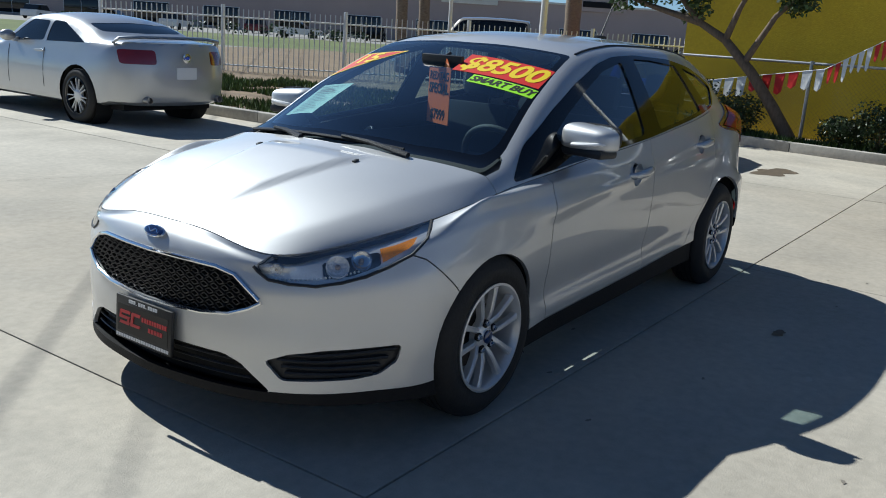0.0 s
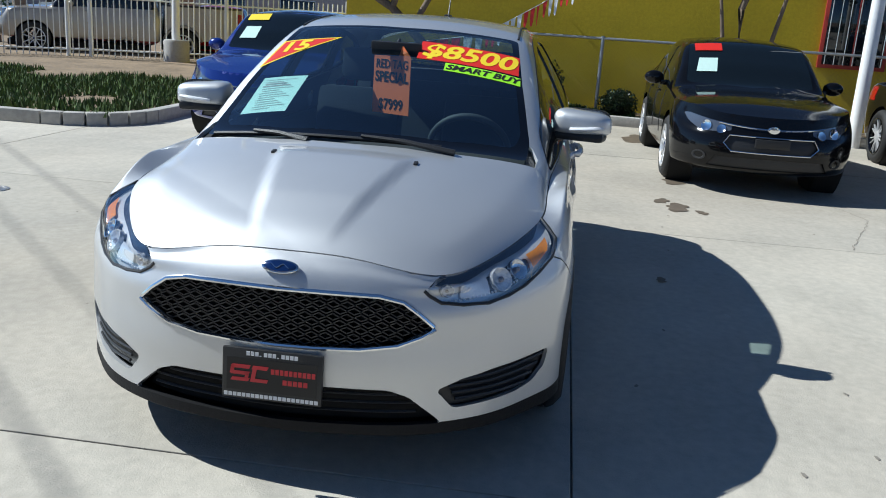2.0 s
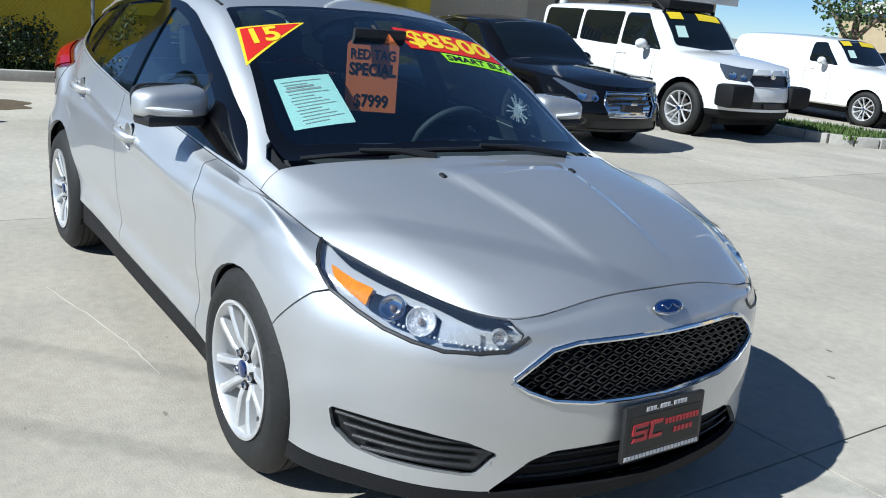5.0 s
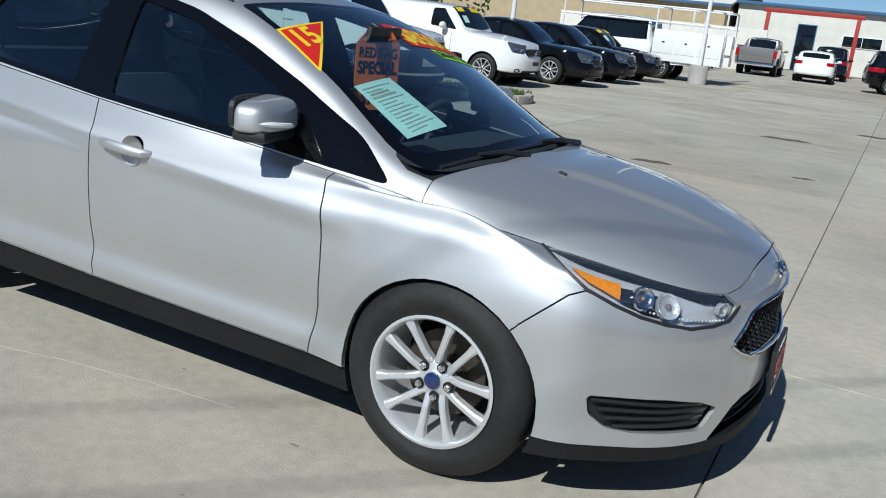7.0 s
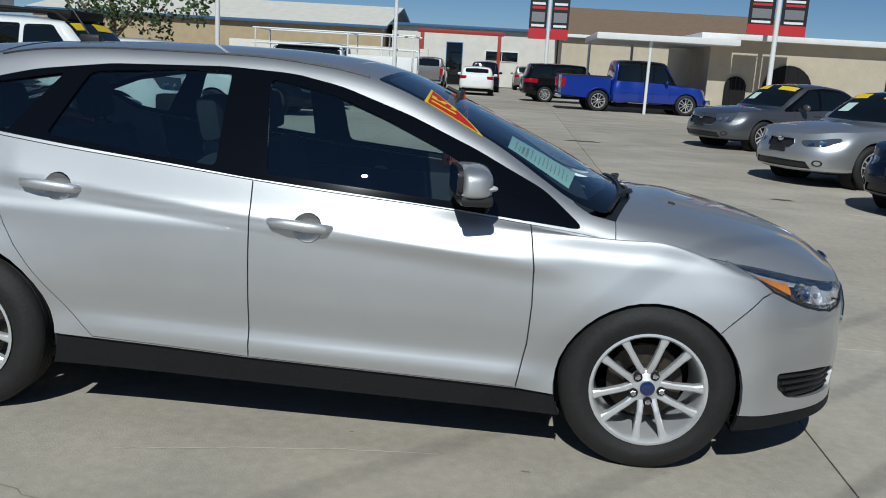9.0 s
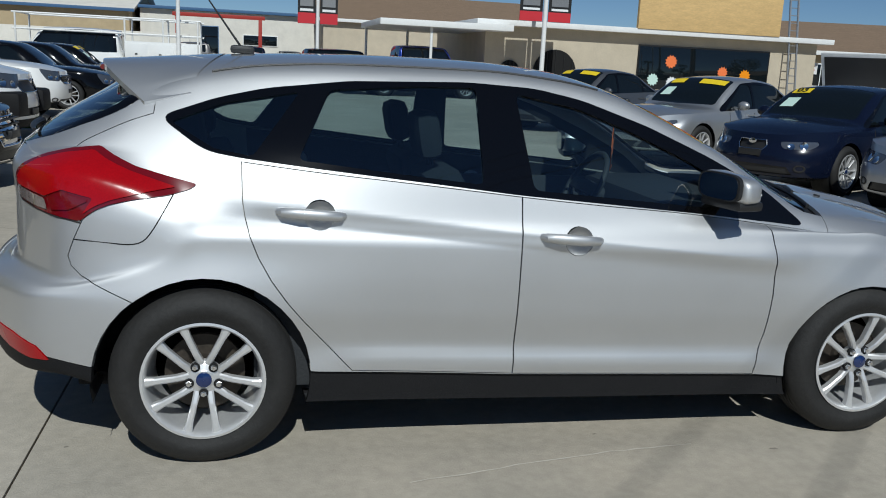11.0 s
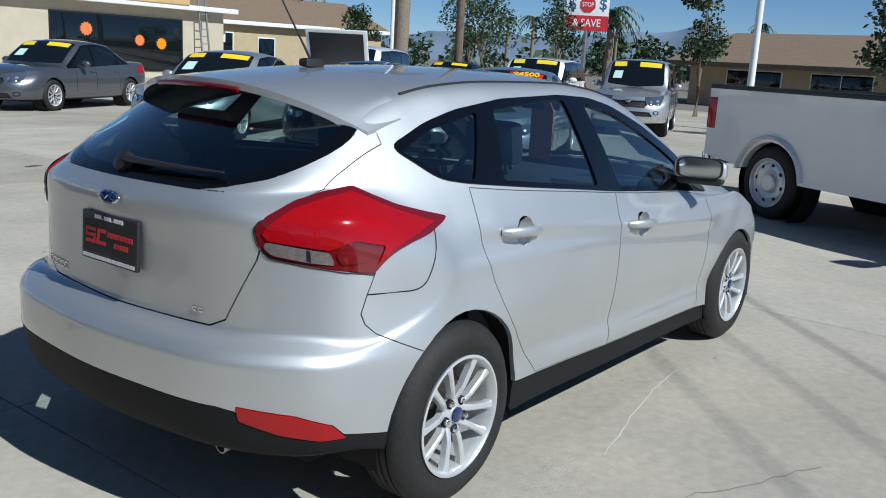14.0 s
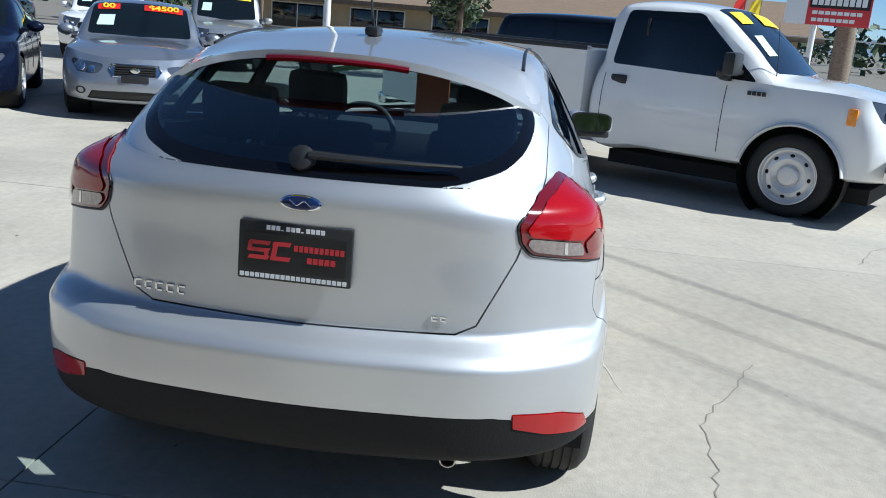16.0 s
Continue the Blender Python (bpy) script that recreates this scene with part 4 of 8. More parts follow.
        oval(bm, m @ pose(0, 0, .0035), .050, .0180, .006)
        part("badge_field", bm, BLUE_BADGE, b)
        bm = bmesh.new()
        add_sweep(bm, [m @ Vector((x, .006 * math.sin(x * 160), .0105)) for x in [(-.030 + .004 * i) for i in range(16)]], .0018, 5)
        part("badge_mark", bm, CHROME, b)
    # dealer plates
    for m, back in ((facing((2.207, -.003, .371), (0, 1, 0), (-.05, 0, 1)), False), (facing((-2.058, .012, .878), (0, -1, 0), (.05, 0, 1)), True)):
        bm = bmesh.new()
        add_box(bm, (-.156, -.080, -.012), (.156, .080, .004), m, bevel=.006)
        pl = part("plate_frame", bm, BLACK_TRIM, car, "black dealer plate with red and white print")
        bm = bmesh.new()
        add_box(bm, (-.140, -.052, .0), (.140, .050, .0055), m)
        part("plate_field", bm, BLACK_INK, pl)
        bars = [(-.080 + i * .0135, .0595, (.006 if i in (3, 7) else .0105), .0025 if i in (3, 7) else .0125, .004) for i in range(12)]
        bars += [(-.148 + i * .0141, -.073, .0112, .012, .004) for i in range(21)]
        for x0, y0, bw, bh, z0 in bars:
            part("white_bar", box((0, 0, 0), (bw, bh, .0012)), WHITE_INK, pl, smooth=False).matrix_basis = m @ pose(x0, y0, z0)
        bars = [(-.002 + i * .0140, .008, .0105, .016, .0055) for i in range(10)] + [(.035 + i * .0160, -.022, .0125, .016, .0055) for i in range(5)]
        for x0, y0, bw, bh, z0 in bars:
            part("red_bar", box((0, 0, 0), (bw, bh, .0015)), RED_INK, pl, smooth=False).matrix_basis = m @ pose(x0, y0, z0)
        marks = [[(-.128, y0), (-.070 - (.004 if y0 < 0 else 0), y0), (-.066, y0 + .011), (-.122, y0 + .011)] for y0 in (.018, -.002, -.022)]
        marks += [[(-.130, .0), (-.119, .0), (-.115, .026), (-.126, .026)], [(-.085, -.022), (-.074, -.022), (-.070, .006), (-.081, .006)],
                  [(-.066, -.022), (-.053, -.022), (-.044, .029), (-.057, .029)]]
        marks += [[(-.062, y0), (-.014, y0), (-.010, y0 + .011), (-.058, y0 + .011)] for y0 in (.018, -.022)]
        for i, mark in enumerate(marks):
            bm = bmesh.new()
            add_prism(bm, mark, .0018, m @ pose(0, 0, .0055 + .0002 * (i % 3)))
            part("red_bar", bm, RED_INK, pl, smooth=False)
    # tailgate lettering as plain chrome bars
    for k, n, step, h in ((1, 5, .034, .026), (-1, 2, .024, .016)):
        bm = bmesh.new()
        for i in range(n):
            y = (.478 - i * step) if k > 0 else -.372 - i * step
            q, nn = skin(-3, abs(y), .728, (1, 0, 0), 1 if y > 0 else -1, .002)
            add_box(bm, (-.010 if k > 0 else -.008, -h / 2, 0), (.010 if k > 0 else .008, -h / 2 + .006, .004), facing(q, (0, -1, 0), (0, 0, 1)), bevel=.001)
            add_box(bm, (-.009 if k > 0 else -.008, h / 2 - .006, 0), (.012 if k > 0 else .008, h / 2, .004), facing(q, (0, -1, 0), (0, 0, 1)), bevel=.001)
            add_box(bm, (-.010, -h / 2, 0), (-.005, h / 2, .004), facing(q, (0, -1, 0), (0, 0, 1)), bevel=.001)
        part("chrome_lettering", bm, CHROME, car, smooth=False)
    # grille: chrome surround and diamond mesh
    outline = [(0, .640), (.15, .639), (.30, .634), (.37, .618), (.42, .583), (.462, .545), (.468, .537), (.43, .513), (.36, .485), (.25, .470), (.12, .467), (0, .466)]
    loop = []
    for side in (1, -1):
        seq = outline if side > 0 else outline[::-1]
        for y, z in seq[:-1] if side > 0 else seq[:-1]:
            q, n = skin(3, abs(y), z, (-1, 0, 0), side, .002)
            loop.append(q)
    bm = bmesh.new()
    add_sweep(bm, loop, .0075, 8, closed=True)
    part("grille_surround", bm, CHROME, car, "chrome grille surround")

    def half_width(z):
        return float(np.interp(z, (.468, .485, .513, .54, .583, .618, .634, .640), (.24, .36, .43, .465, .42, .37, .30, .1)))

    bm = bmesh.new()
    rows, pitch = 8, .0205
    for i in range(rows):
        z = .482 + i * pitch
        for j in range(-12, 13):
            y = (j + .5 * (i % 2)) * .042
            if abs(y) > half_width(z) - .008:
                continue
            q, n = skin(3, abs(y), z, (-1, 0, 0), 1 if y >= 0 else -1, -.016)
            m = facing(q, (0, 1, 0), (0, 0, 1))
            for s in (1, -1):
                add_box(bm, (0, -.0020, -.014), (.0238, .0020, .004), m @ pose(-.021, 0, 0, 0, 0, s * 26) , bevel=0)
                add_box(bm, (0, -.0020, -.014), (.0238, .0020, .004), m @ pose(.021, 0, 0, 0, 0, 180 - s * 26), bevel=0)
    part("grille_mesh", bm, BLACK_TRIM, car, "black diamond grille mesh", smooth=False)
    for z in (.262, .292, .318):
        bm = bmesh.new()
        w = .43 if z < .3 else .37
        pts = []
        for i in range(25):
            y = -w + 2 * w * i / 24
            q, n = skin(3, abs(y), z, (-1, 0, 0), 1 if y >= 0 else -1, -.02)
            pts.append(q)
        add_sweep(bm, pts, .007, 6, flat=.6)
        part("lower_grille_bar", bm, BLACK_TRIM, car)
    # bumper inserts: rib slats; headlamp bowls; tail lamp fields
    eu, ev = Vector(Body.VIEWS["nose"][0]), Vector((0, 0, 1))
    out = Vector((.51, .86, 0))
    for k in (1, -1):
        ins = [o for o in car.children if o.name.split(".")[0] == "fog_insert"][0 if k > 0 else 1]
        for i in range(4):
            z = .298 + .022 * i
            lo, hi = (.088 - i * .012), (.375 + .026 * i)
            bm = bmesh.new()
            pts = []
            for j in range(9):
                u = lo + (hi - lo) * j / 8
                zz = z + (.035 * max(0, (u - .2)) * (i / 1.5))
                p = Vector(NOSE) + eu * u + ev * zz + out * .5
                q, n = skin(p.x, p.y, p.z, -out, k, -.010)
                if q is not None:
                    pts.append(q)
            add_sweep(bm, pts, .006, 6)
            part("slat", bm, BLACK_TRIM, ins)
        lamp = [o for o in car.children if o.name.split(".")[0] == "headlamp"][0 if k > 0 else 1]

        def at(u, z, depth):
            p = Vector(NOSE) + eu * u + ev * z + out * .5
            q, n = skin(p.x, p.y, p.z, -out, k, -depth)
            return q, n

        part("inner_bezel", patch("nose", rounded([(.205, .628), (.30, .640), (.40, .672), (.398, .722), (.30, .706), (.205, .684)], .010), -.0205, k, NOSE), BEZEL, lamp, "dark inner bezel")
        for u, z, r in ((.332, .688, .034), (.252, .667, .038), (.062, .645, .020)):
            q, n = at(u, z, .0195)
            if q is None:
                continue
            bm = bmesh.new()
            add_lathe(bm, [(r * 1.04, .0), (r * 1.02, .016), (r * .94, .016), (r * .80, .009), (r * .5, .005), (.001, .004)],
                      Matrix.Translation(q) @ n.to_track_quat("Z", "Y").to_matrix().to_4x4(), 24)
            part("reflector_bowl", bm, FACETS if u < .3 else CHROME, lamp)
            bm = bmesh.new()
            bmesh.ops.create_icosphere(bm, subdivisions=2, radius=r * .26, matrix=Matrix.Translation(q + n * .010))
            part("bulb", bm, LENS_SMOKE, lamp)
        part("amber_reflector", patch("nose", rounded([(.404, .680), (.399, .724), (.46, .736), (.515, .750), (.545, .757), (.50, .727), (.45, .703)], .004), -.010, k, NOSE), LENS_AMBER, lamp, "amber corner reflector")
        for i in range(22):
            q, n = at(.045 + .0138 * i, .6165 + .00066 * i + .00006 * i * i, .016)
            if q is not None:
                bm = bmesh.new()
                bmesh.ops.create_icosphere(bm, subdivisions=1, radius=.0048, matrix=Matrix.Translation(q))
                part("light_bead", bm, WHITE_INK, lamp)
        part("reflector_panel", patch("nose", rounded([(.100, .624), (.20, .624), (.203, .682), (.108, .662)], .006), -.013, k, NOSE), HOUSING, lamp, "bright chromed reflector panel")
        part("upper_bezel", patch("nose", rounded([(.03, .668), (.12, .674), (.26, .708), (.38, .732), (.50, .758), (.615, .792), (.50, .778), (.36, .760), (.22, .728), (.08, .690)], .008), -.012, k, NOSE), BEZEL, lamp, "blue-grey upper bezel")
        edge = [(0, .652), (.012, .636), (.04, .614), (.10, .606), (.18, .604), (.26, .617), (.34, .636), (.42, .665), (.505, .702), (.57, .748), (.625, .790)]
        pts = []
        for u, z in edge:
            q, n = at(u, z, .001)
            if q is not None:
                pts.append(q)
        bm = bmesh.new()
        add_sweep(bm, pts, .0060, 6)
        part("gasket", bm, BLACK_TRIM, lamp, "black lamp gasket")
        tl = [o for o in car.children if o.name.split(".")[0] == "tail_lamp"][0 if k > 0 else 1]
        part("bright_lens", patch("tail", rounded([(.05, .985), (.18, 1.030), (.26, 1.062), (.326, 1.090), (.41, 1.076), (.50, 1.050), (.565, 1.012), (.590, .985), (.575, .965), (.40, .945), (.33, .972), (.235, .948),
              (.262, .893), (.25, .905), (.225, .925), (.185, .945), (.13, .962)], .010), .0105, k, TAIL, .010), LENS_RED, tl, "bright red lens")
        part("reverse_lens", patch("tail", rounded([(.40, .938), (.578, .962), (.585, .945), (.560, .924), (.46, .908), (.385, .902)], .010), .0112, k, TAIL, .010), LENS_SMOKE, tl, "smoked reversing lens")
        part("inner_lens", patch("tail", rounded([(.245, .940), (.30, .908), (.368, .902), (.385, .938), (.33, .965)], .012), .0112, k, TAIL, .010), LENS_DEEP, tl)
        part("lens_divider", patch("tail", [(.455, .943), (.466, .945), (.464, .912), (.452, .910)], .0122, k, TAIL, .01), CHROME, tl)

        def tail_line(line, off):
            pts = []
            for u, z in line:
                p = Vector(TAIL) + Vector(Body.VIEWS["tail"][0]) * u + ev * z + Vector((-.64, .77, 0)) * .5
                q, n = skin(p.x, p.y, p.z, Vector((.64, -.77, 0)), k, off)
                if q is not None:
                    pts.append(q)
            return pts

        bm = bmesh.new()
        add_sweep(bm, tail_line(rounded([(.592, 1.022), (.615, .995), (.603, .947), (.57, .912), (.465, .896), (.36, .882), (.262, .868)], .012, 3), .0015), .0042, 6)
        part("gasket", bm, BLACK_TRIM, tl, "black lamp gasket")
    # fuel flap on the right rear quarter
    fl = [(-1.742, .8108), (-1.735, .8104), (-1.55, .798), (-1.508, .812), (-1.475, .86), (-1.43, .94), (-1.40, 1.0)]
    bm = bmesh.new()
    pts = [skin(x, 1.3, z, (0, -1, 0), -1, .0004)[0] for x, z in rounded(fl, .03, 3)[4:-4]]
    add_sweep(bm, pts, .0022, 5)
    part("fuel_flap_gap", bm, SEAM, car)
    # roof drip strips
    for k in (1, -1):
        bm = bmesh.new()
        pts = [skin(.18 - i * .074, .540 - .012 * math.sin(i / 20 * 3.14) - .0006 * i, 2, (0, 0, -1), k, .0015)[0] for i in range(21)]
        add_sweep(bm, pts, .006, 6)
        part("roof_strip", bm, BLACK_TRIM, car, "black roof drip strip")
    # spoiler over the rear window
    bm = bmesh.new()
    nu, nv = 14, 41
    top, under = [], []
    for i in range(nu):
        f = i / (nu - 1)
        ra, rb = [], []
        for j in range(nv):
            y = -.600 + 1.20 * j / (nv - 1)
            g = abs(y) / .600
            x0, x1 = -1.27 - .10 * g ** 2, -1.738 + .21 * g ** 2.4
            x = x0 + (x1 - x0) * f
            q, n = skin(x0, min(abs(y), .60), 2, (0, 0, -1))
            z0 = (q.z if q is not None else 1.3) + .003
            z1 = 1.398 - .138 * g ** 2.6
            if g > .93:
                z0 = min(z0, 1.315)
            z = z0 + (z1 - z0) * f
            ra.append(bm.verts.new((x, y, z)))
            rb.append(bm.verts.new((x, y, z - .004 - .020 * min(1, f * 2.2) * (1 - .8 * g ** 4) - .055 * g ** 14)))
        top.append(ra), under.append(rb)
    for i in range(nu - 1):
        for j in range(nv - 1):
            bm.faces.new((top[i][j], top[i + 1][j], top[i + 1][j + 1], top[i][j + 1]))
            bm.faces.new((under[i][j], under[i][j + 1], under[i + 1][j + 1], under[i + 1][j]))
    for j in range(nv - 1):
        bm.faces.new((top[-1][j], under[-1][j], under[-1][j + 1], top[-1][j + 1]))
    for i in range(nu - 1):
        bm.faces.new((top[i][0], under[i][0], under[i + 1][0], top[i + 1][0]))
        bm.faces.new((top[i][-1], top[i + 1][-1], under[i + 1][-1], under[i][-1]))
    bmesh.ops.recalc_face_normals(bm, faces=bm.faces[:])
    for e in bm.edges:
        if len(e.link_faces) == 2 and e.calc_face_angle() > .7:
            e.smooth = False
    sp = part("roof_spoiler", bm, SILVER, car, "silver roof spoiler")
    bm = bmesh.new()
    pts = [(-1.738 + .21 * (abs(y) / .605) ** 2.4, y, 1.374 - .128 * (abs(y) / .605) ** 2.6) for y in [-.21 + .03 * i for i in range(15)]]
    add_sweep(bm, pts, .013, 8, flat=.8)
    part("brake_light", bm, LENS_DEEP, sp, "red high brake light")
    # antenna, wipers, washer jets, exhaust
    bm = bmesh.new()
    add_box(bm, (-.05, -.025, -.004), (.05, .025, .03), pose(-1.20, 0, 1.445), bevel=.018)
    add_tube(bm, (-1.20, 0, 1.46), (-1.37, 0, 1.70), .005, .0025, 8)
    part("antenna", bm, BLACK_TRIM, car, "black roof antenna")
    bm = bmesh.new()
    q0 = skin(-3, .02, 1.118, (1, 0, 0), 1, .012)[0]
    add_lathe(bm, [(.036, -.012), (.034, .012), (.022, .018), (.001, .019)], Matrix.Translation(q0) @ Vector((-1, 0, .5)).to_track_quat("Z", "Y").to_matrix().to_4x4(), 20)
    pts = [skin(-3, abs(y), 1.122 - .010 * abs(y), (1, 0, 0), -1 if y < 0 else 1, .022)[0] for y in (0, -.08, -.16, -.24, -.32, -.40)]
    add_sweep(bm, pts, [.018, .016, .014, .011, .009, .006], 8, flat=.7)
    part("rear_wiper", bm, BLACK_TRIM, car, "black rear wiper")
    for y0, y1 in ((.33, -.30), (-.25, -.62)):
        bm = bmesh.new()
        pts = []
        for i in range(13):
            y = y0 + (y1 - y0) * i / 12
            x = 1.225 - .10 * (abs(y) / .66) ** 2 - .004
            q, n = skin(x, abs(y), 2, (0, 0, -1), -1 if y < 0 else 1, .006)
            pts.append(q)
        add_sweep(bm, pts, .008, 6)
        add_sweep(bm, [pts[6] + Vector((0, 0, .012)), (pts[6] + pts[1]) / 2 + Vector((.03, .04, .010)), pts[0] + Vector((.05, .06, -.012))], [.007, .010, .014], 6)
        part("wiper", bm, BLACK_TRIM, car, "black windscreen wiper")
    for k in (1, -1):
        q, n = skin(1.424, .27, 2, (0, 0, -1), k, .0)
        bm = bmesh.new()
        add_box(bm, (-.014, -.008, -.004), (.014, .008, .008), Matrix.Translation(q) @ pose(0, 0, 0, 0, 12, 0), bevel=.004)
        part("washer_jet", bm, BLACK_TRIM, car)
    bm = bmesh.new()
    add_lathe(bm, [(.024, -.12), (.024, .02), (.020, .02), (.020, -.1)], pose(-1.96, -.44, .29, 0, -98, 0), 20)
    part("exhaust_tip", bm, STEEL, car)
    # cabin
    bm = bmesh.new()
    add_box(bm, (.62, -.70, .60), (1.12, .70, .90), None, bevel=.08)
    part("dashboard", bm, CABIN, car)
    bm = bmesh.new()
    add_lathe(bm, [(.185 + .016 * math.cos(a), .016 * math.sin(a)) for a in [2 * math.pi * i / 10 for i in range(10)]], pose(.52, .37, .86, 0, -62, 0), 36, close=True)
    add_box(bm, (-.17, -.03, -.02), (.17, .03, .01), pose(.52, .37, .86, 0, -62, 0) @ pose(0, 0, 0, 0, 0, 90), bevel=.008)
    add_tube(bm, (.52, .37, .86), (.75, .37, .75), .04)
    part("steering_wheel", bm, CABIN, car)
    part("centre_console", box((-.3, -.12, .25), (.75, .12, .58), .03), CABIN, car)
    for y in (.37, -.37):
        seat("front_seat", -.02, y, car)
    seat("rear_seat", -.93, 0, car, 1.22, (-.40, .40))
    part("parcel_shelf", box((-1.86, -.55, .98), (-1.40, .55, 1.0), .004), CABIN, car)
    for k in (1, -1):
        part("door_card", box((-1.15, k * .755 - .012, .25), (.84, k * .755 + .012, .86), .01), CABIN, car)
    bm = bmesh.new()
    add_box(bm, (-.012, -.12, -.033), (.012, .12, .033), pose(.50, 0, 1.295, 0, 8, 0), bevel=.012)
    add_tube(bm, (.50, 0, 1.31), (.44, 0, 1.335), .008)
    part("rear_view_mirror", bm, BLACK_TRIM, car)
    # price tag hanging from the mirror
    m = facing((.489, -.018, 1.145), (.42, .907, 0), (0, 0, 1))
    bm = bmesh.new()
    add_prism(bm, [(-.105, -.15), (.105, -.15), (.105, .115), (.06, .165), (-.06, .165), (-.105, .115)], .003, m)
    tag = part("price_tag", bm, ORANGE_CARD, car, "orange price tag card hanging from the mirror", smooth=False)
    bm = bmesh.new()
    add_lathe(bm, [(.017, 0), (.017, .002), (.001, .002)], m @ pose(0, .135, .003), 20)
    part("tag_hole", bm, BLACK_INK, tag)
    for words, size, y, bold in (("RED TAG", .056, .078, .001), ("SPECIAL", .066, .018, .0022), ("$7999", .070, -.108, .0012)):
        text_part("tag_words", words, size, m @ pose(0, y, .004), BLACK_INK, tag, depth=.0006, bold=bold, squeeze=.80)


hero_fittings(hero)


# ---------------------------------------------------------------- stickers on the windscreen
def on_screen(y, s, off):
    """A place on the windscreen: y across, s metres up the slope from its foot."""
    base = Vector((1.235 - .905 * s, 0, .958 + .425 * s))
    n = Vector((.425, 0, .905))
    q, nn = skin(base.x + n.x * .4, abs(y), base.z + n.z * .4, -n, 1 if y >= 0 else -1, off)
    return q


def screen_sheet(name, corners, off, material, label="", owner=None, steps=10):
    """A four-cornered sheet (y, s), bottom left first and then round, laid on the glass."""
    bm = bmesh.new()
    a, b, c, d = (Vector(p) for p in corners)
    grid = []
    for i in range(steps + 1):
        f = i / steps
        row = []
        for j in range(steps + 1):
            g = j / steps
            p = a.lerp(b, g).lerp(d.lerp(c, g), f)
            row.append(bm.verts.new(on_screen(p.x, p.y, off)))
        grid.append(row)
    for i in range(steps):
        for j in range(steps):
            bm.faces.new((grid[i][j], grid[i][j + 1], grid[i + 1][j + 1], grid[i + 1][j]))
    return part(name, bm, material, owner, label)


def screen_text(words, size, y, s, turn, off, material, owner, shear=0.0, bold=0.0, squeeze=1.0, grow=0.0):
    ob = text_part("sticker_words", words, size, pose(0, 0, 0), material, owner, shear=shear, bold=bold, squeeze=squeeze, depth=0.0)
    c, sn = math.cos(radians(turn)), math.sin(radians(turn))
    for v in ob.data.vertices:
        q = on_screen(y + v.co.x * c - v.co.y * sn, s + v.co.x * sn + v.co.y * c, off)
        v.co = q
    left = set(range(len(ob.data.polygons)))
    at = {}
    for f in ob.data.polygons:
        for i in f.vertices:
            at.setdefault(i, []).append(f.index)
    while left:                                             # each letter is a part of its own
        todo, group = [min(left)], set()
        while todo:
            k = todo.pop()
            if k in left:
                left.discard(k)
                group.add(k)
                for i in ob.data.polygons[k].vertices:
                    todo += at[i]
        bm = bmesh.new()
        made = {}
        for k in sorted(group):
            vs = []
            for i in ob.data.polygons[k].vertices:
                if i not in made:
                    made[i] = bm.verts.new(ob.data.vertices[i].co)
                vs.append(made[i])
            if len(set(vs)) > 2:
                bm.faces.new(vs)
        part("sticker_letter", bm, material, owner, smooth=False)
    bpy.data.objects.remove(ob)


screen_sheet("sticker_border", [(-.612, .635), (-.606, .636), (-.285, .915), (-.565, .897)], .0012, YELLOW_FILM, "", hero)
st = screen_sheet("year_sticker", [(-.60, .655), (-.60, .656), (-.31, .905), (-.555, .885)], .002, RED_FILM, "red and yellow year sticker", hero)
screen_text("15", .145, -.497, .820, 8, .0035, YELLOW_FILM, st, shear=.25, bold=.004)
st = screen_sheet("price_sticker", [(.108, .728), (.575, .712), (.565, .890), (.105, .912)], .002, RED_FILM, "red price sticker with yellow figures", hero)
screen_text("$8500", .185, .338, .810, -2, .0035, YELLOW_FILM, st, shear=.15, bold=.0055, squeeze=.92)
st = screen_sheet("slogan_sticker", [(.245, .640), (.590, .625), (.585, .697), (.243, .714)], .002, LIME_FILM, "lime green slogan sticker", hero)
screen_text("SMART BUY", .066, .415, .668, -2, .0035, BLACK_INK, st, shear=.2, bold=.002, squeeze=.95)
st = screen_sheet("warranty_sheet", [(-.575, .250), (-.365, .232), (-.345, .530), (-.550, .530)], -.006, GREEN_PAPER, "pale green warranty sheet", hero)
for i in range(14):
    s0 = .50 - i * .018
    screen_sheet("print_line", [(-.535 + .004 * (i % 3), s0), (-.385 - .02 * (i * 7 % 4), s0), (-.385 - .02 * (i * 7 % 4), s0 + (.010 if i in (2, 3) else .004)), (-.535 + .004 * (i % 3), s0 + (.010 if i in (2, 3) else .004))], -.0045, CONCRETE_POST, "", st, 2)


# ---------------------------------------------------------------- other vehicles
DARK_GLASS = surface("dark_car_glass", (0.006, 0.009, 0.011), rough=0.03, coat=0.25, spec=0.5)
HEAD_LENS = surface("headlamp_lens", (0.13, 0.14, 0.16), rough=0.08, metal=0.5, coat=1.0, grain=0.06, scale=60)


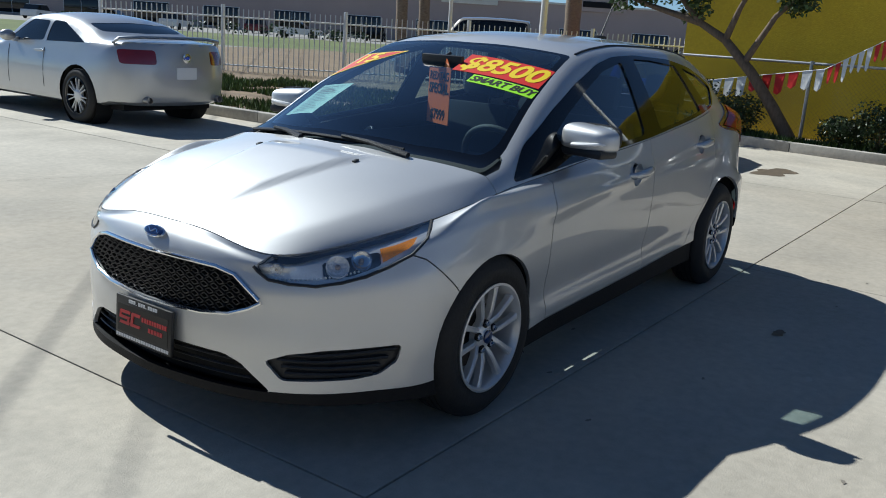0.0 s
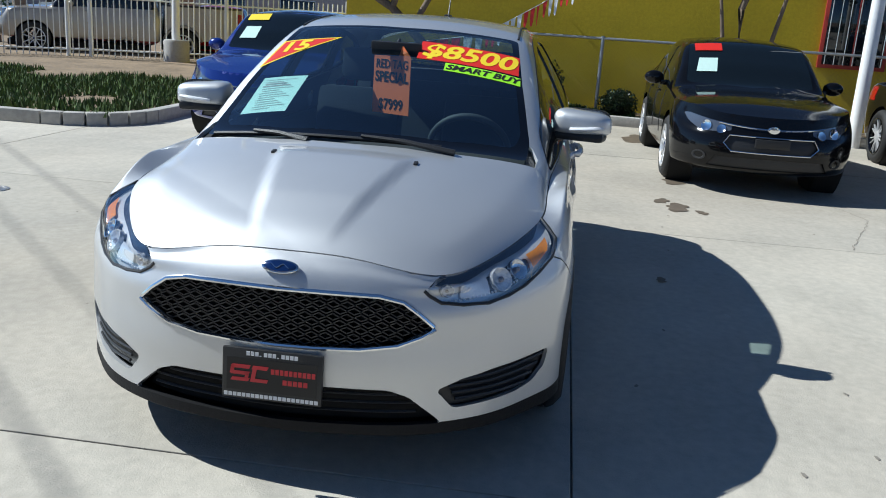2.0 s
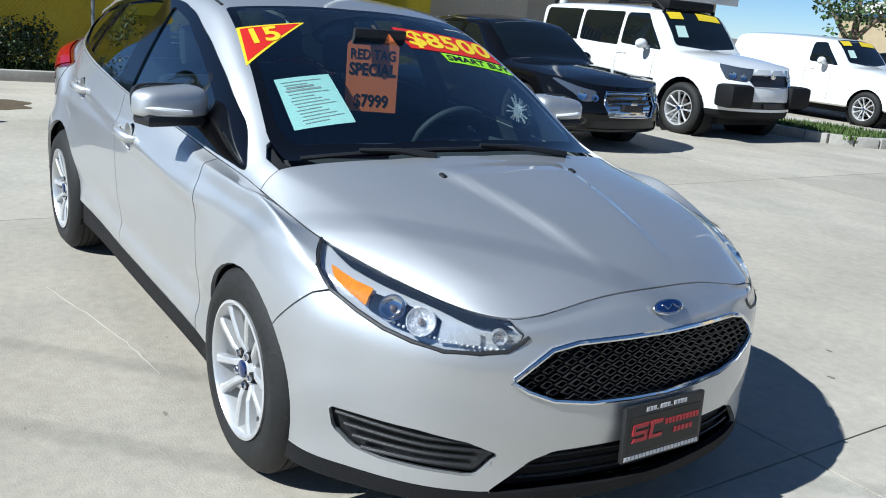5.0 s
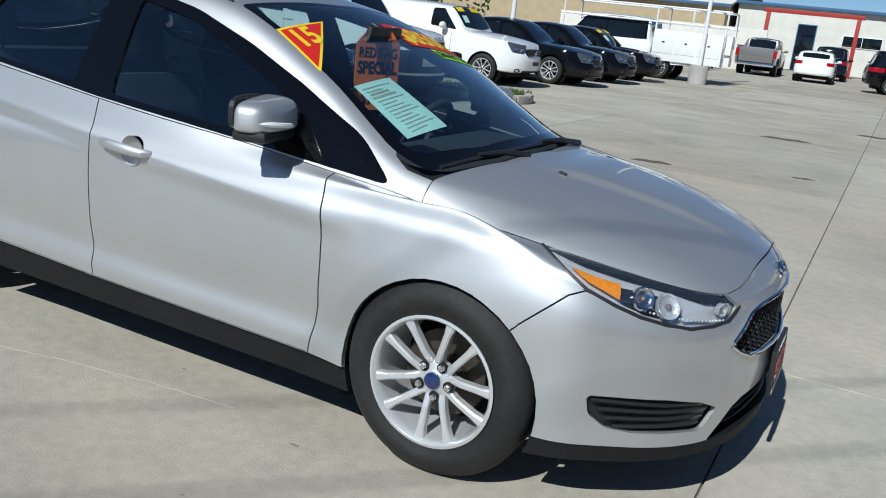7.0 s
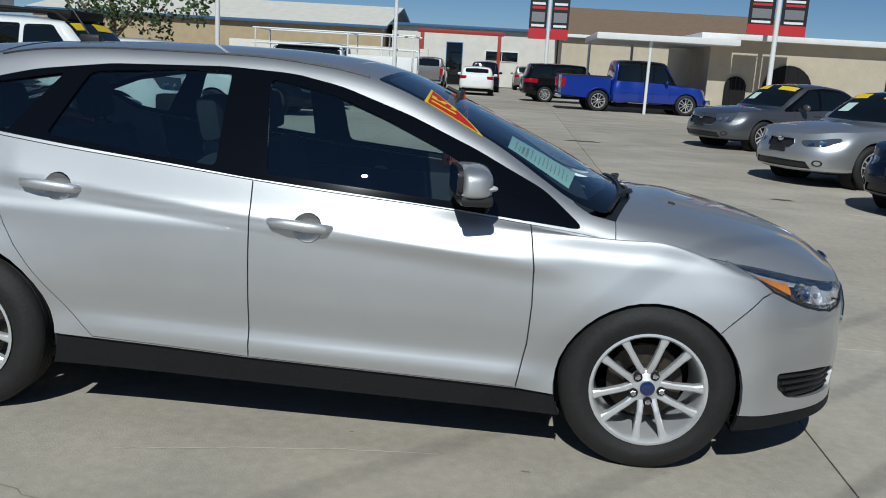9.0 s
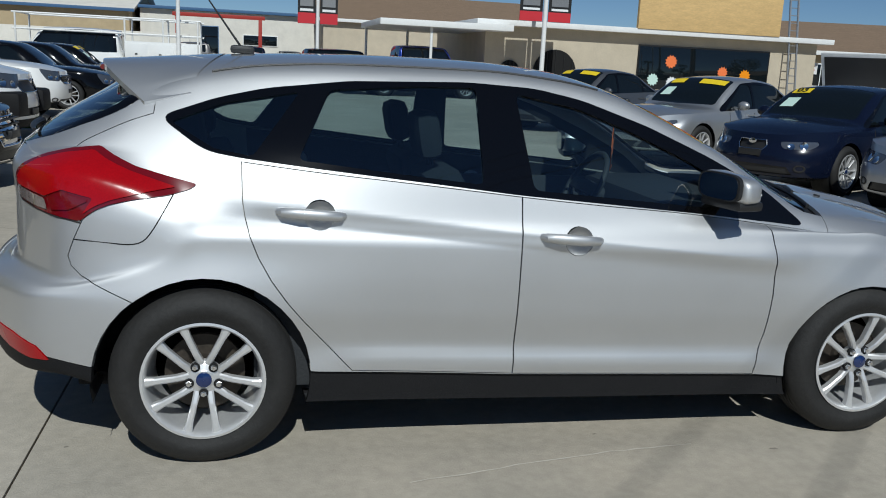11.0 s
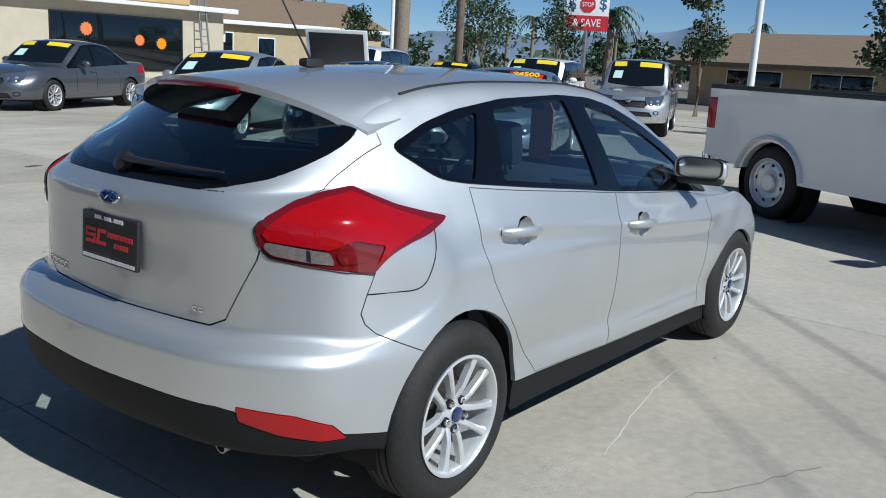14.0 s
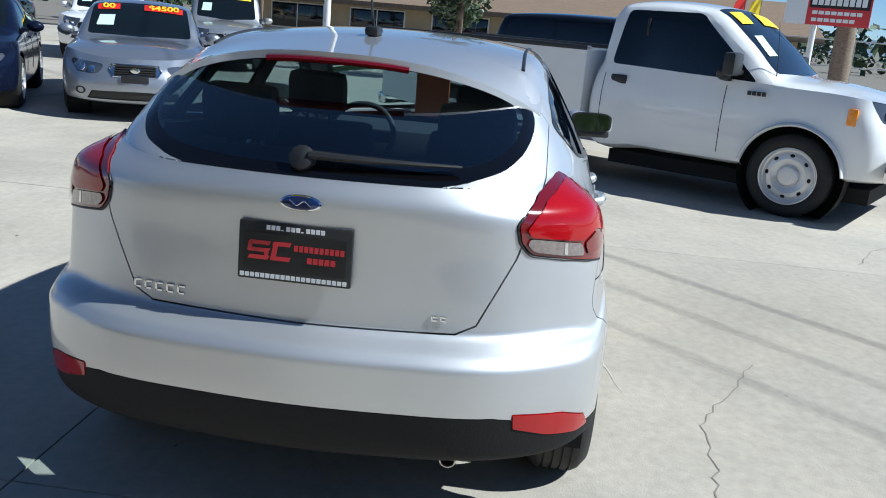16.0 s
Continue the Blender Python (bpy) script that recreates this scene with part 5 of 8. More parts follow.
def car_spec(L, W, H, nose, cowl, header, roof_end, back, zn, zc, belt, deck, z0=.22, rk=1.0, fk=1.0, lean=.24):
    """Tables of a body from its main sizes; x runs from the middle forwards."""
    xn, xt, w = L / 2, -L / 2, W / 2
    k = w / .885
    xs = np.linspace(L * .30, -L * .30, 10)
    zs_x = (xn, xn - .5, cowl, 0, back, xt)
    zs_z = (zn - .06, zn + .35 * (zc - zn), zc - .09, belt, (belt + deck) / 2 + .01, deck - .02)
    edge = []
    for dx, y in zip(FRONT_DX, FRONT_Y):
        x = xn - .09 - dx * fk * .95
        edge.append((x, y * k * .93, float(pchip(zs_x, zs_z, x)) + .05 * (1 - (y / .85) ** 2)))
    for x in xs:
        edge.append((x, w * (.93 - .04 * (x / (L / 2)) ** 2), float(pchip(zs_x, zs_z, x))))
    for dx, y in zip(REAR_DX, REAR_Y):
        x = xt + .07 + dx * rk * .95
        edge.append((x, y * k * .92, float(pchip(zs_x, zs_z, x)) + .03 * (1 - (y / .85) ** 2)))
    e = [edge[i][0] for i in range(2, 20)]
    for i in range(1, len(e)):
        e[i] = min(e[i], e[i - 1] - .01)
    off = [.06 if x > 0 else -.05 for x in e]
    off[0], off[-1] = edge[0][0] - e[0], edge[21][0] - e[-1]
    mc = [a + b for a, b in zip(e, off)]
    for i in range(1, len(mc)):
        mc[i] = min(mc[i], mc[i - 1] - .012)
    sx = [edge[0][0], xn - .45, (cowl + xn - .45) / 2, cowl, (cowl + header) / 2, header, (header + roof_end) / 2, roof_end, (roof_end + back) / 2, back, (back + edge[21][0]) / 2, edge[21][0]]
    sz = [edge[0][2], zn + .55 * (zc - zn), zn + .85 * (zc - zn), zc, (zc + H) / 2 + .01, H - .04, H, H - .05, (H - .05 + deck) / 2 + .03, deck + .04, deck + .03, edge[21][2]]
    for i in range(1, len(sx)):
        sx[i] = min(sx[i], sx[i - 1] - .012)
    top = w - lean
    ry = [edge[2][1] * .8, w * .70, w * .74, w * .80, (w * .80 + top) / 2, top, top + .01, top - .01, top - .01 if back < roof_end - .5 else top, w * .76, w * .72, edge[19][1] * .8]
    rz = [edge[1][2] - .005, sz[1] - .03, sz[2] - .035, sz[3] - .04, sz[4] - .045, sz[5] - .05, sz[6] - .06, sz[7] - .045, sz[8] - .03, sz[9] - .025, sz[10] - .02, edge[20][2] - .005]
    rings = []
    for f, g, ox in ((0, .84, .10), (.06, .965, .03), (.25, .985, .005), (.5, .995, .0), (.75, .985, .02), (.93, .96, .06)):
        rings.append((z0 + f * (zn - .08 - z0), z0 + f * (belt - .05 - z0), z0 + .06 + f * (deck - .08 - z0), xn - ox, w * g - .01, xt + ox * .8, k * g))
    return dict(w=1.0, fk=fk, rk=rk, nose_z=.3, waist=.01, rise=0.0, bulge=.012, crown=2.2, round=3, side_x=tuple(xs), rings=rings, flares=[], shoulder=edge,
                map_e=e, map_r=e, map_c=mc, rail_x=sx, rail_y=ry, rail_z=rz, spine_x=sx, spine_z=sz)


def build_vehicle(name, label, category, at, paint, spec, sizes, wheels, wheel_style="ten", cell=.06, pillars=(0.0,), panes=9, dark=None, lamp=None, grille=None, chrome_grille=False,
                  sticker=None, tail=True, open_back=False, group="", mirror=None, frame_mat=None, tail_poly=None, tail_mat=None, gaps=None, arch=.045, emblem=True, wing=None, belt_trim=False, patches=(0, 1), year=""):
    """A parked vehicle: skin, glass, lamps, bumpers, wheels, mirrors, plate."""
    L, W, H, cowl, header, roof_end, back, belt, zc, zn, deck = sizes
    car = thing(name, label, category, at, group)
    B = Body(spec, cell)
    X, Y, Z = B.mid.T
    low, up = ~B.upper, B.upper
    w = W / 2
    wr = wheels[2]
    B.cut("dark_sill", "side", [(L, 0), (L, .30 if wr < .36 else .42), (-L, .34 if wr < .36 else .46), (-L, 0)], low)
    for x in wheels[:2]:
        B.cut("arch", "side", circle(x, wr, wr + arch, 24), low & (Y > w * .5))
    B.cut("surround", "side", rounded([(cowl - .02, belt - .05), (roof_end - .0, belt + .03), (back + .12, belt + .05), (roof_end + .06, H - .11), ((header + roof_end) / 2, H - .075), (header - .06, H - .115)], 0.1, 3), up & (Y > w * .45))
    edges = [cowl - .22] + list(pillars) + [back + .22]
    zt = H - .125
    for a, b in list(zip(edges, edges[1:]))[:panes]:
        a2, b2 = (a - .03 if a != edges[0] else a), (b + .03 if b != edges[-1] else b)
        ta = min(a2, header - .10) if a == edges[0] else a2
        tb = max(b2, roof_end + .12) if b == edges[-1] else b2
        B.cut("pane", "side", rounded([(a2, belt - .01), (b2, belt + .035), (tb, zt - .01), (ta, zt)], .05, 3), up & (Y > w * .45))
    B.cut("windscreen", "top", rounded([(cowl + .0, -.1), (cowl + .0, 0), (cowl - .10, w * .74), (header + .0, w - .29), (header + .03, 0), (header + .03, -.1)], 0.06, 3), up)
    if not open_back:
        B.cut("rear_window", "front", rounded([(-.1, deck + .09), (w * .66, deck + .10), (w - .33, H - .13), (-.1, H - .10)], 0.06, 3), up & (X < roof_end + .02))
    lamp = lamp or [(-.02, zn - .06), (.02, zn - .17), (.30, zn - .15), (.42, zn + .02), (.5, 1.6), (0, 1.6)]
    o = (L / 2 - .10, w * .48, 0)
    B.cut("headlamp", "nose", rounded(lamp, .04, 3), low & (X > L * .25) & (Y > w * .4), o)
    gz = grille or (zn - .22, zn - .06, w * .48)
    B.cut("grille", "front", rounded([(-.1, gz[1]), (gz[2] * .9, gz[1]), (gz[2], (gz[0] + gz[1]) / 2), (gz[2] * .85, gz[0]), (-.1, gz[0])], 0.04, 3), low & (X > L * .3))
    B.cut("lower_grille", "front", [(-.1, .38 if wr < .36 else .58), (w * .55, .37 if wr < .36 else .57), (w * .62, .27 if wr < .36 else .47), (-.1, .27 if wr < .36 else .47)], low & (X > L * .3))
    if tail:
        B.cut("tail_lamp", "front", rounded(tail_poly or [(w * .56, deck - .07), (w * .60, deck - .22), (w * 1.2, deck - .25), (w * 1.2, deck - .05)], 0.04, 3), low & (X < -L * .36))
    part("body", B.panel(["body"], "lr"), paint, car)
    part("lower_trim", B.panel(["dark_sill"], "lr", inset=.004), dark or paint, car)
    part("windscreen", B.panel(["windscreen"], "lr", inset=.003), DARK_GLASS, car)
    if not open_back:
        part("rear_window", B.panel(["rear_window"], "lr", inset=.003), DARK_GLASS, car)
    part("grille", B.panel(["grille"], "lr", inset=.02), CHROME if chrome_grille else BLACK_TRIM, car)
    part("lower_grille", B.panel(["lower_grille"], "lr", inset=.02), BLACK_TRIM, car)
    if chrome_grille:
        bm = bmesh.new()
        for i in range(5):
            z = gz[0] + (gz[1] - gz[0]) * (i + .5) / 5
            add_box(bm, (L / 2 - .09, -gz[2] * .8, z - .012), (L / 2 - .045, gz[2] * .8, z + .004), bevel=.003)
        part("grille_slats", bm, BLACK_TRIM, car)
    for s in "lr":
        part("window_surround", B.panel(["surround"], s, inset=-.001), frame_mat or BLACK_GLOSS, car)
        part("side_window", B.panel(["pane"], s, inset=.004), DARK_GLASS, car)
        part("headlamp", B.panel(["headlamp"], s, inset=.004), HEAD_LENS, car)
        if tail:
            part("tail_lamp", B.panel(["tail_lamp"], s, inset=-.003), tail_mat or LENS_RED, car)
    # lamp bowls, chrome grille frame, emblem, fog lamps
    eu, out = Vector(Body.VIEWS["nose"][0]), Vector((.51, .86, 0))
    cu, cz = sum(p[0] for p in lamp[:4]) / 4, sum(min(p[1], zn) for p in lamp[:4]) / 4
    for k in (1, -1):
        for du, r in ((-.09, .045), (.05, .055)):
            p = Vector(o) + eu * (cu + du) + Vector((0, 0, cz + du * .12)) + out * .5
            q, n = skin(p.x, p.y, p.z, -out, k, .001, B)
            if q is not None:
                bm = bmesh.new()
                add_lathe(bm, [(r, 0), (r * .96, .006), (r * .8, .004), (r * .3, -.003), (.001, -.003)], Matrix.Translation(q) @ n.to_track_quat("Z", "Y").to_matrix().to_4x4(), 18)
                part("lamp_bowl", bm, CHROME, car)
        fog_z = (.36 if wr < .36 else .56)
        p, n = skin(L / 2 + .4, w * .70, fog_z, (-1, 0, 0), k, .002, B)
        if p is not None:
            bm = bmesh.new()
            add_lathe(bm, [(.075, -.01), (.075, .004), (.055, .004), (.045, -.006), (.001, -.004)], Matrix.Translation(p) @ n.to_track_quat("Z", "Y").to_matrix().to_4x4() @ Matrix.Diagonal((1, .6, 1, 1)), 18)
            part("fog_lamp", bm, BLACK_TRIM, car)
    rim_pts = []
    for side in (1, -1):
        seq = [(0, gz[1]), (gz[2] * .45, gz[1]), (gz[2] * .88, gz[1]), (gz[2], (gz[0] + gz[1]) / 2), (gz[2] * .84, gz[0]), (gz[2] * .4, gz[0]), (0, gz[0])]
        for y, z in (seq if side > 0 else seq[::-1])[:-1]:
            q, n = skin(L / 2 + .4, y, z, (-1, 0, 0), side, .003, B)
            if q is not None:
                rim_pts.append(q)
    if len(rim_pts) > 6:
        bm = bmesh.new()
        add_sweep(bm, rim_pts, .009 if chrome_grille else .007, 6, closed=True)
        part("grille_surround", bm, CHROME, car, "chrome grille surround")
    if wing:
        pts = [skin(L / 2 + .4, abs(y), wing + .03 * (abs(y) / gz[2]) ** 2, (-1, 0, 0), 1 if y >= 0 else -1, .004, B)[0] for y in np.linspace(-gz[2] * 1.1, gz[2] * 1.1, 15)]
        pts = [p for p in pts if p is not None]
        if len(pts) > 3:
            bm = bmesh.new()
            add_sweep(bm, pts, .009, 6)
            part("grille_bar", bm, CHROME, car, "slim chrome bar between the lamps")
    if belt_trim:
        for k in (1, -1):
            for zs in ((belt - .058, belt + .03), (H - .085, H - .075)):
                pts = [skin(x, 2, zs[0] + (zs[1] - zs[0]) * i / 14, (0, -1, 0), k, .003, B)[0] for i, x in enumerate(np.linspace(cowl - .12 if zs[0] < H - .2 else header - .1, back + .2 if zs[0] < H - .2 else roof_end + .1, 15))]
                pts = [p for p in pts if p is not None]
                if len(pts) > 3:
                    bm = bmesh.new()
                    add_sweep(bm, pts, .010, 6)
                    part("window_trim", bm, CHROME, car, "bright window trim")
    q, n = skin(L / 2 + .4, .001, wing or (gz[1] - .02 if not chrome_grille else (gz[0] + gz[1]) / 2), (-1, 0, 0), 1, .012, B)
    if q is not None and emblem:
        bm = bmesh.new()
        oval(bm, facing(q, (0, 1, 0), (0, 0, 1)), .055, .035, .012, 18)
        part("emblem", bm, CHROME, car)
    part("underbody", box((-L * .42, -w * .72, .20), (L * .42, w * .72, .34)), SEAM, car)
    for x in wheels[:2]:
        for k in (1, -1):
            bm = bmesh.new()
            add_lathe(bm, [(wr * .5, w - .31), (wr + arch + .015, w - .30), (wr + arch + .015, w - .06)], pose(x, 0, wr, -90 * k, 0, 0), 24)
            part("arch_liner", bm, SEAM, car)
            wh = new("wheel")
            wh.parent = car
            wh.matrix_basis = pose(x, k * (w - .125), wr, 0, random.uniform(0, 70), 0)
            wheel_parts(wh, k, wheel_style, wr, wr * .67, .21)
    for k in (1, -1):
        bm = bmesh.new()
        bmesh.ops.create_uvsphere(bm, u_segments=14, v_segments=9, radius=1, matrix=pose(cowl - .50, k * (w + .07), belt + .06) @ Matrix.Diagonal((.07, .11, .075, 1)))
        add_box(bm, (cowl - .52, k * (w - .05) - .05, belt - .02), (cowl - .46, k * (w - .05) + .05, belt + .04), bevel=.01)
        part("door_mirror", bm, mirror or paint, car)
        for x, z in [(p + .10, belt - .10) for p in pillars[:2]]:
            p, n = skin(x, 2, z, (0, -1, 0), k, .004, B)
            if p is not None:
                bm = bmesh.new()
                add_box(bm, (-.10, -.012, -.014), (.10, .024, .014), Matrix.Translation(p), bevel=.01)
                part("door_handle", bm, mirror or paint, car)
        for x in gaps or [cowl - .32] + list(pillars):
            pts = [skin(x, 2, z, (0, -1, 0), k, .0008, B)[0] for z in np.linspace(belt - .06, .40, 8)]
            pts = [p for p in pts if p is not None]
            if len(pts) > 2:
                bm = bmesh.new()
                add_sweep(bm, pts, .004, 4)
                part("door_gap", bm, SEAM, car)
    if sticker:
        film, words = sticker
        for n_patch, (y0, y1, mat, txt) in enumerate(((w * .05, w * .62, film, words), (-w * .62, -w * .30, film, year))):
            if n_patch not in patches:
                continue
            bm = bmesh.new()
            a, b = Vector((cowl, 0, zc)), Vector((header, 0, H - .04))
            n = Vector((b.z - a.z, 0, a.x - b.x)).normalized()
            grid = []
            for f in (.72, .80, .90):
                row = []
                for j in range(7):
                    y = y0 + (y1 - y0) * j / 6
                    p = a.lerp(b, f) + n * .4
                    q, nn = skin(p.x, abs(y), p.z, -n, 1 if y >= 0 else -1, .006, B)
                    row.append(bm.verts.new(q if q is not None else a.lerp(b, f) + Vector((0, y, 0))))
                grid.append(row)
            for r1, r2 in zip(grid, grid[1:]):
                for j in range(6):
                    bm.faces.new((r1[j], r1[j + 1], r2[j + 1], r2[j]))
            st_ob = part("price_sticker", bm, mat, car, "bright price sticker")
            if txt:
                c = a.lerp(b, .81)
                q, nn = skin(c.x + n.x * .4, abs(y0 + y1) / 2, c.z + n.z * .4, -n, 1 if y0 + y1 > 0 else -1, .012, B)
                if q is not None:
                    text_part("sticker_words", txt, .16, facing(q, (0, 1, 0), (b - a)), YELLOW_FILM if film is RED_FILM else BLACK_INK, st_ob, bold=.004)
    if sticker:
        a, b = Vector((cowl, 0, zc)), Vector((header, 0, H - .04))
        n = Vector((b.z - a.z, 0, a.x - b.x)).normalized()
        bm = bmesh.new()
        ring = []
        for f, y in ((.30, -w * .62), (.30, -w * .38), (.56, -w * .36), (.56, -w * .58)):
            p = a.lerp(b, f) + n * .4
            q, nn = skin(p.x, abs(y), p.z, -n, -1, .006, B)
            ring.append(bm.verts.new(q if q is not None else a.lerp(b, f) + Vector((0, y, .01))))
        bm.faces.new(ring)
        part("window_sheet", bm, GREEN_PAPER, car, "pale paper sheet behind the windscreen", smooth=False)
    bm = bmesh.new()
    add_box(bm, (L / 2 - .055, -.155, .48), (L / 2 + .002, .155, .56), bevel=.005)
    part("front_plate", bm, BLACK_TRIM, car)
    bm = bmesh.new()
    add_box(bm, (-L / 2 - .002, -.155, .62), (-L / 2 + .06, .155, .77), bevel=.005)
    part("rear_plate", bm, WHITE_INK if not open_back else BLACK_TRIM, car)
    return car, B


def sedan(name, label, at, paint, L=4.7, W=1.82, H=1.45, wr=.325, **kw):
    z = dict(cowl=.98, header=.28, roof_end=-.80, back=-1.55, zn=.74, zc=.96, belt=.92, deck=1.02)
    z.update({k: kw.pop(k) for k in list(kw) if k in z})
    spec = car_spec(L, W, H, L / 2, z["cowl"], z["header"], z["roof_end"], z["back"], z["zn"], z["zc"], z["belt"], z["deck"])
    sizes = (L, W, H, z["cowl"], z["header"], z["roof_end"], z["back"], z["belt"], z["zc"], z["zn"], z["deck"])
    return build_vehicle(name, label, "car", at, paint, spec, sizes, (L * .29, -L * .285, wr), pillars=kw.pop("pillars", (-.05, -.95)), **kw)


def suv(name, label, at, paint, L=4.6, W=1.85, H=1.75, wr=.36, category="car", **kw):
    z = dict(cowl=1.05, header=.50, roof_end=-L / 2 + .38, back=-L / 2 + .16, zn=.88, zc=1.10, belt=1.08, deck=1.12)
    z.update({k: kw.pop(k) for k in list(kw) if k in z})
    spec = car_spec(L, W, H, L / 2, z["cowl"], z["header"], z["roof_end"], z["back"], z["zn"], z["zc"], z["belt"], z["deck"], z0=.30, rk=.5, fk=.8, lean=.19)
    sizes = (L, W, H, z["cowl"], z["header"], z["roof_end"], z["back"], z["belt"], z["zc"], z["zn"], z["deck"])
    return build_vehicle(name, label, category, at, paint, spec, sizes, (L * .30, -L * .28, wr), pillars=kw.pop("pillars", (-.05, -1.0)), **kw)


def lip_arc(x, z, r, k, w):
    """A raised lip round a wheel opening."""
    bm = bmesh.new()
    add_sweep(bm, [(x + (r + .05) * math.cos(a), k * (w - .012), z + (r + .05) * math.sin(a)) for a in [math.radians(d) for d in range(8, 173, 8)]], .055, 8, flat=.35)
    return bm


def pickup(name, label, at, paint, L=5.4, W=1.95, H=1.88, wr=.39, bed=1.85, base=None, **kw):
    """Cab and nose from one skin, with a box bed behind."""
    front = L - bed
    base = base or L * .60
    z = dict(cowl=front / 2 - 1.28, header=front / 2 - 1.85, roof_end=-front / 2 + .22, back=-front / 2 + .10, zn=1.02, zc=1.20, belt=1.20, deck=1.22)
    z.update({k: kw.pop(k) for k in list(kw) if k in z})
    spec = car_spec(front, W, H, front / 2, z["cowl"], z["header"], z["roof_end"], z["back"], z["zn"], z["zc"], z["belt"], z["deck"], z0=.40, rk=.12, fk=.55, lean=.20)
    sizes = (front, W, H, z["cowl"], z["header"], z["roof_end"], z["back"], z["belt"], z["zc"], z["zn"], z["deck"])
    car, B = build_vehicle(name, label, "pickup truck", at, paint, spec, sizes, (front / 2 - .92, front / 2 - .92 - base, wr), pillars=kw.pop("pillars", (-.55,)), tail=False, **kw)
    x0, x1, w = -front / 2 + .0, -front / 2 - bed - .1, W / 2
    xa = front / 2 - .92 - base
    r = wr + .05
    arc = [(xa + r * math.cos(a), wr + r * math.sin(a)) for a in [math.radians(d) for d in range(180, -1, -15)] if wr + r * math.sin(a) > .40]
    poly = [(x1, .58), (x1, 1.34), (x0 - .02, 1.38), (x0 - .02, .42), (xa + r * .99, .42)] + arc[::-1] + [(xa - r * .99, .50)]
    for k in (1, -1):
        bm = bmesh.new()
        add_prism(bm, poly, .09, Matrix(((1, 0, 0, 0), (0, 0, k, k * (w - .105)), (0, 1, 0, 0), (0, 0, 0, 1))))
        bmesh.ops.recalc_face_normals(bm, faces=bm.faces[:])
        part("bed_side", bm, paint, car, smooth=False)
        part("bed_rail", box((x1, k * (w - .06) - .055, 1.335), (x0 - .02, k * (w - .06) + .055, 1.385), .012), BLACK_TRIM, car)
        part("tail_lamp", box((x1 - .012, k * (w - .085) - .075, .88), (x1 + .14, k * (w - .085) + .092, 1.24), .015), LENS_RED, car)
    part("bed_floor", box((x1 + .03, -w + .1, .62), (x0, w - .1, .68)), BLACK_TRIM, car)
    part("tailgate", box((x1, -w + .17, .64), (x1 + .07, w - .17, 1.34), .015), paint, car)
    part("rear_bumper", box((x1 - .10, -w + .06, .46), (x1 + .03, w - .06, .60), .03), CHROME, car)
    part("front_bumper", box((front / 2 - .14, -w + .05, .44), (front / 2 + .05, w - .05, .67), .05), CHROME, car, "chrome front bumper")
    for k in (1, -1):
        part("wheel_lip", lip_arc(xa, wr, r, k, w), paint, car)
    part("bed_front", box((x0 - .08, -w + .1, .62), (x0 - .02, w - .1, 1.34), .01), paint, car)
    return car, B


PAINT = {k: car_paint("paint_" + k, c, metal=m, rough=r) for k, c, m, r in (
    ("white", (.84, .84, .82), 0, .30), ("black", (.004, .004, .0045), 0, .12), ("royal_blue", (.006, .022, .20), .25, .22), ("cobalt", (.008, .035, .30), .2, .3),
    ("navy", (.005, .008, .022), .0, .2), ("grey", (.10, .105, .115), .5, .35), ("silver", (.48, .49, .50), .7, .38), ("blue_silver", (.34, .36, .40), .7, .38), ("maroon", (.16, .012, .018), .2, .3), ("red", (.42, .012, .015), .0, .25),
    ("tan", (.33, .30, .26), .5, .4), ("pewter", (.22, .21, .20), .5, .38))}
random.seed(4)
sedan("sedan", "black compact sedan with a price sticker, facing the lot", pose(-6.1, 2.75, 0), PAINT["black"], L=4.60, W=1.79, H=1.46, sticker=(RED_FILM, ""), patches=(1,), cell=.04,
      lamp=[(-.08, .668), (.0, .60), (.22, .588), (.42, .66), (.52, .735), (.40, .735), (.14, .695)], grille=(.43, .575, .43), wing=.645)
sedan("sedan", "black luxury sedan with chrome grille and black wheels", pose(-6.0, 5.75, 0), PAINT["black"], L=4.95, W=1.83, H=1.45, wheel_style="black", chrome_grille=True, cell=.04, wr=.345,
      lamp=[(.06, .70), (.08, .58), (.20, .575), (.30, .655), (.60, .80), (.55, .81), (.26, .735)], grille=(.42, .70, .40), belt_trim=True)
sedan("hatchback_car", "royal blue compact hatchback beside the planter", pose(-6.45, -2.58, 0), PAINT["royal_blue"], L=4.12, W=1.70, H=1.45, back=-1.75, roof_end=-1.35, deck=1.02, cell=.04,
      lamp=[(-.04, .64), (.02, .57), (.22, .565), (.40, .68), (.58, .84), (.50, .84), (.18, .70)], grille=(.33, .50, .36), wing=.61, sticker=(YELLOW_FILM, ""), patches=(1,))
XT, XT_skin = suv("suv", "white boxy sport utility with roof rack", pose(-6.35, 9.1, 0), PAINT["white"], L=4.53, W=1.85, H=1.80, belt=1.16, zc=1.2, zn=1.0, deck=1.2, dark=GREY_PLASTIC, cell=.045, wr=.37, arch=.08,
                  roof_end=-2.05, back=-2.16, frame_mat=PAINT["white"], sticker=(YELLOW_FILM, ""))
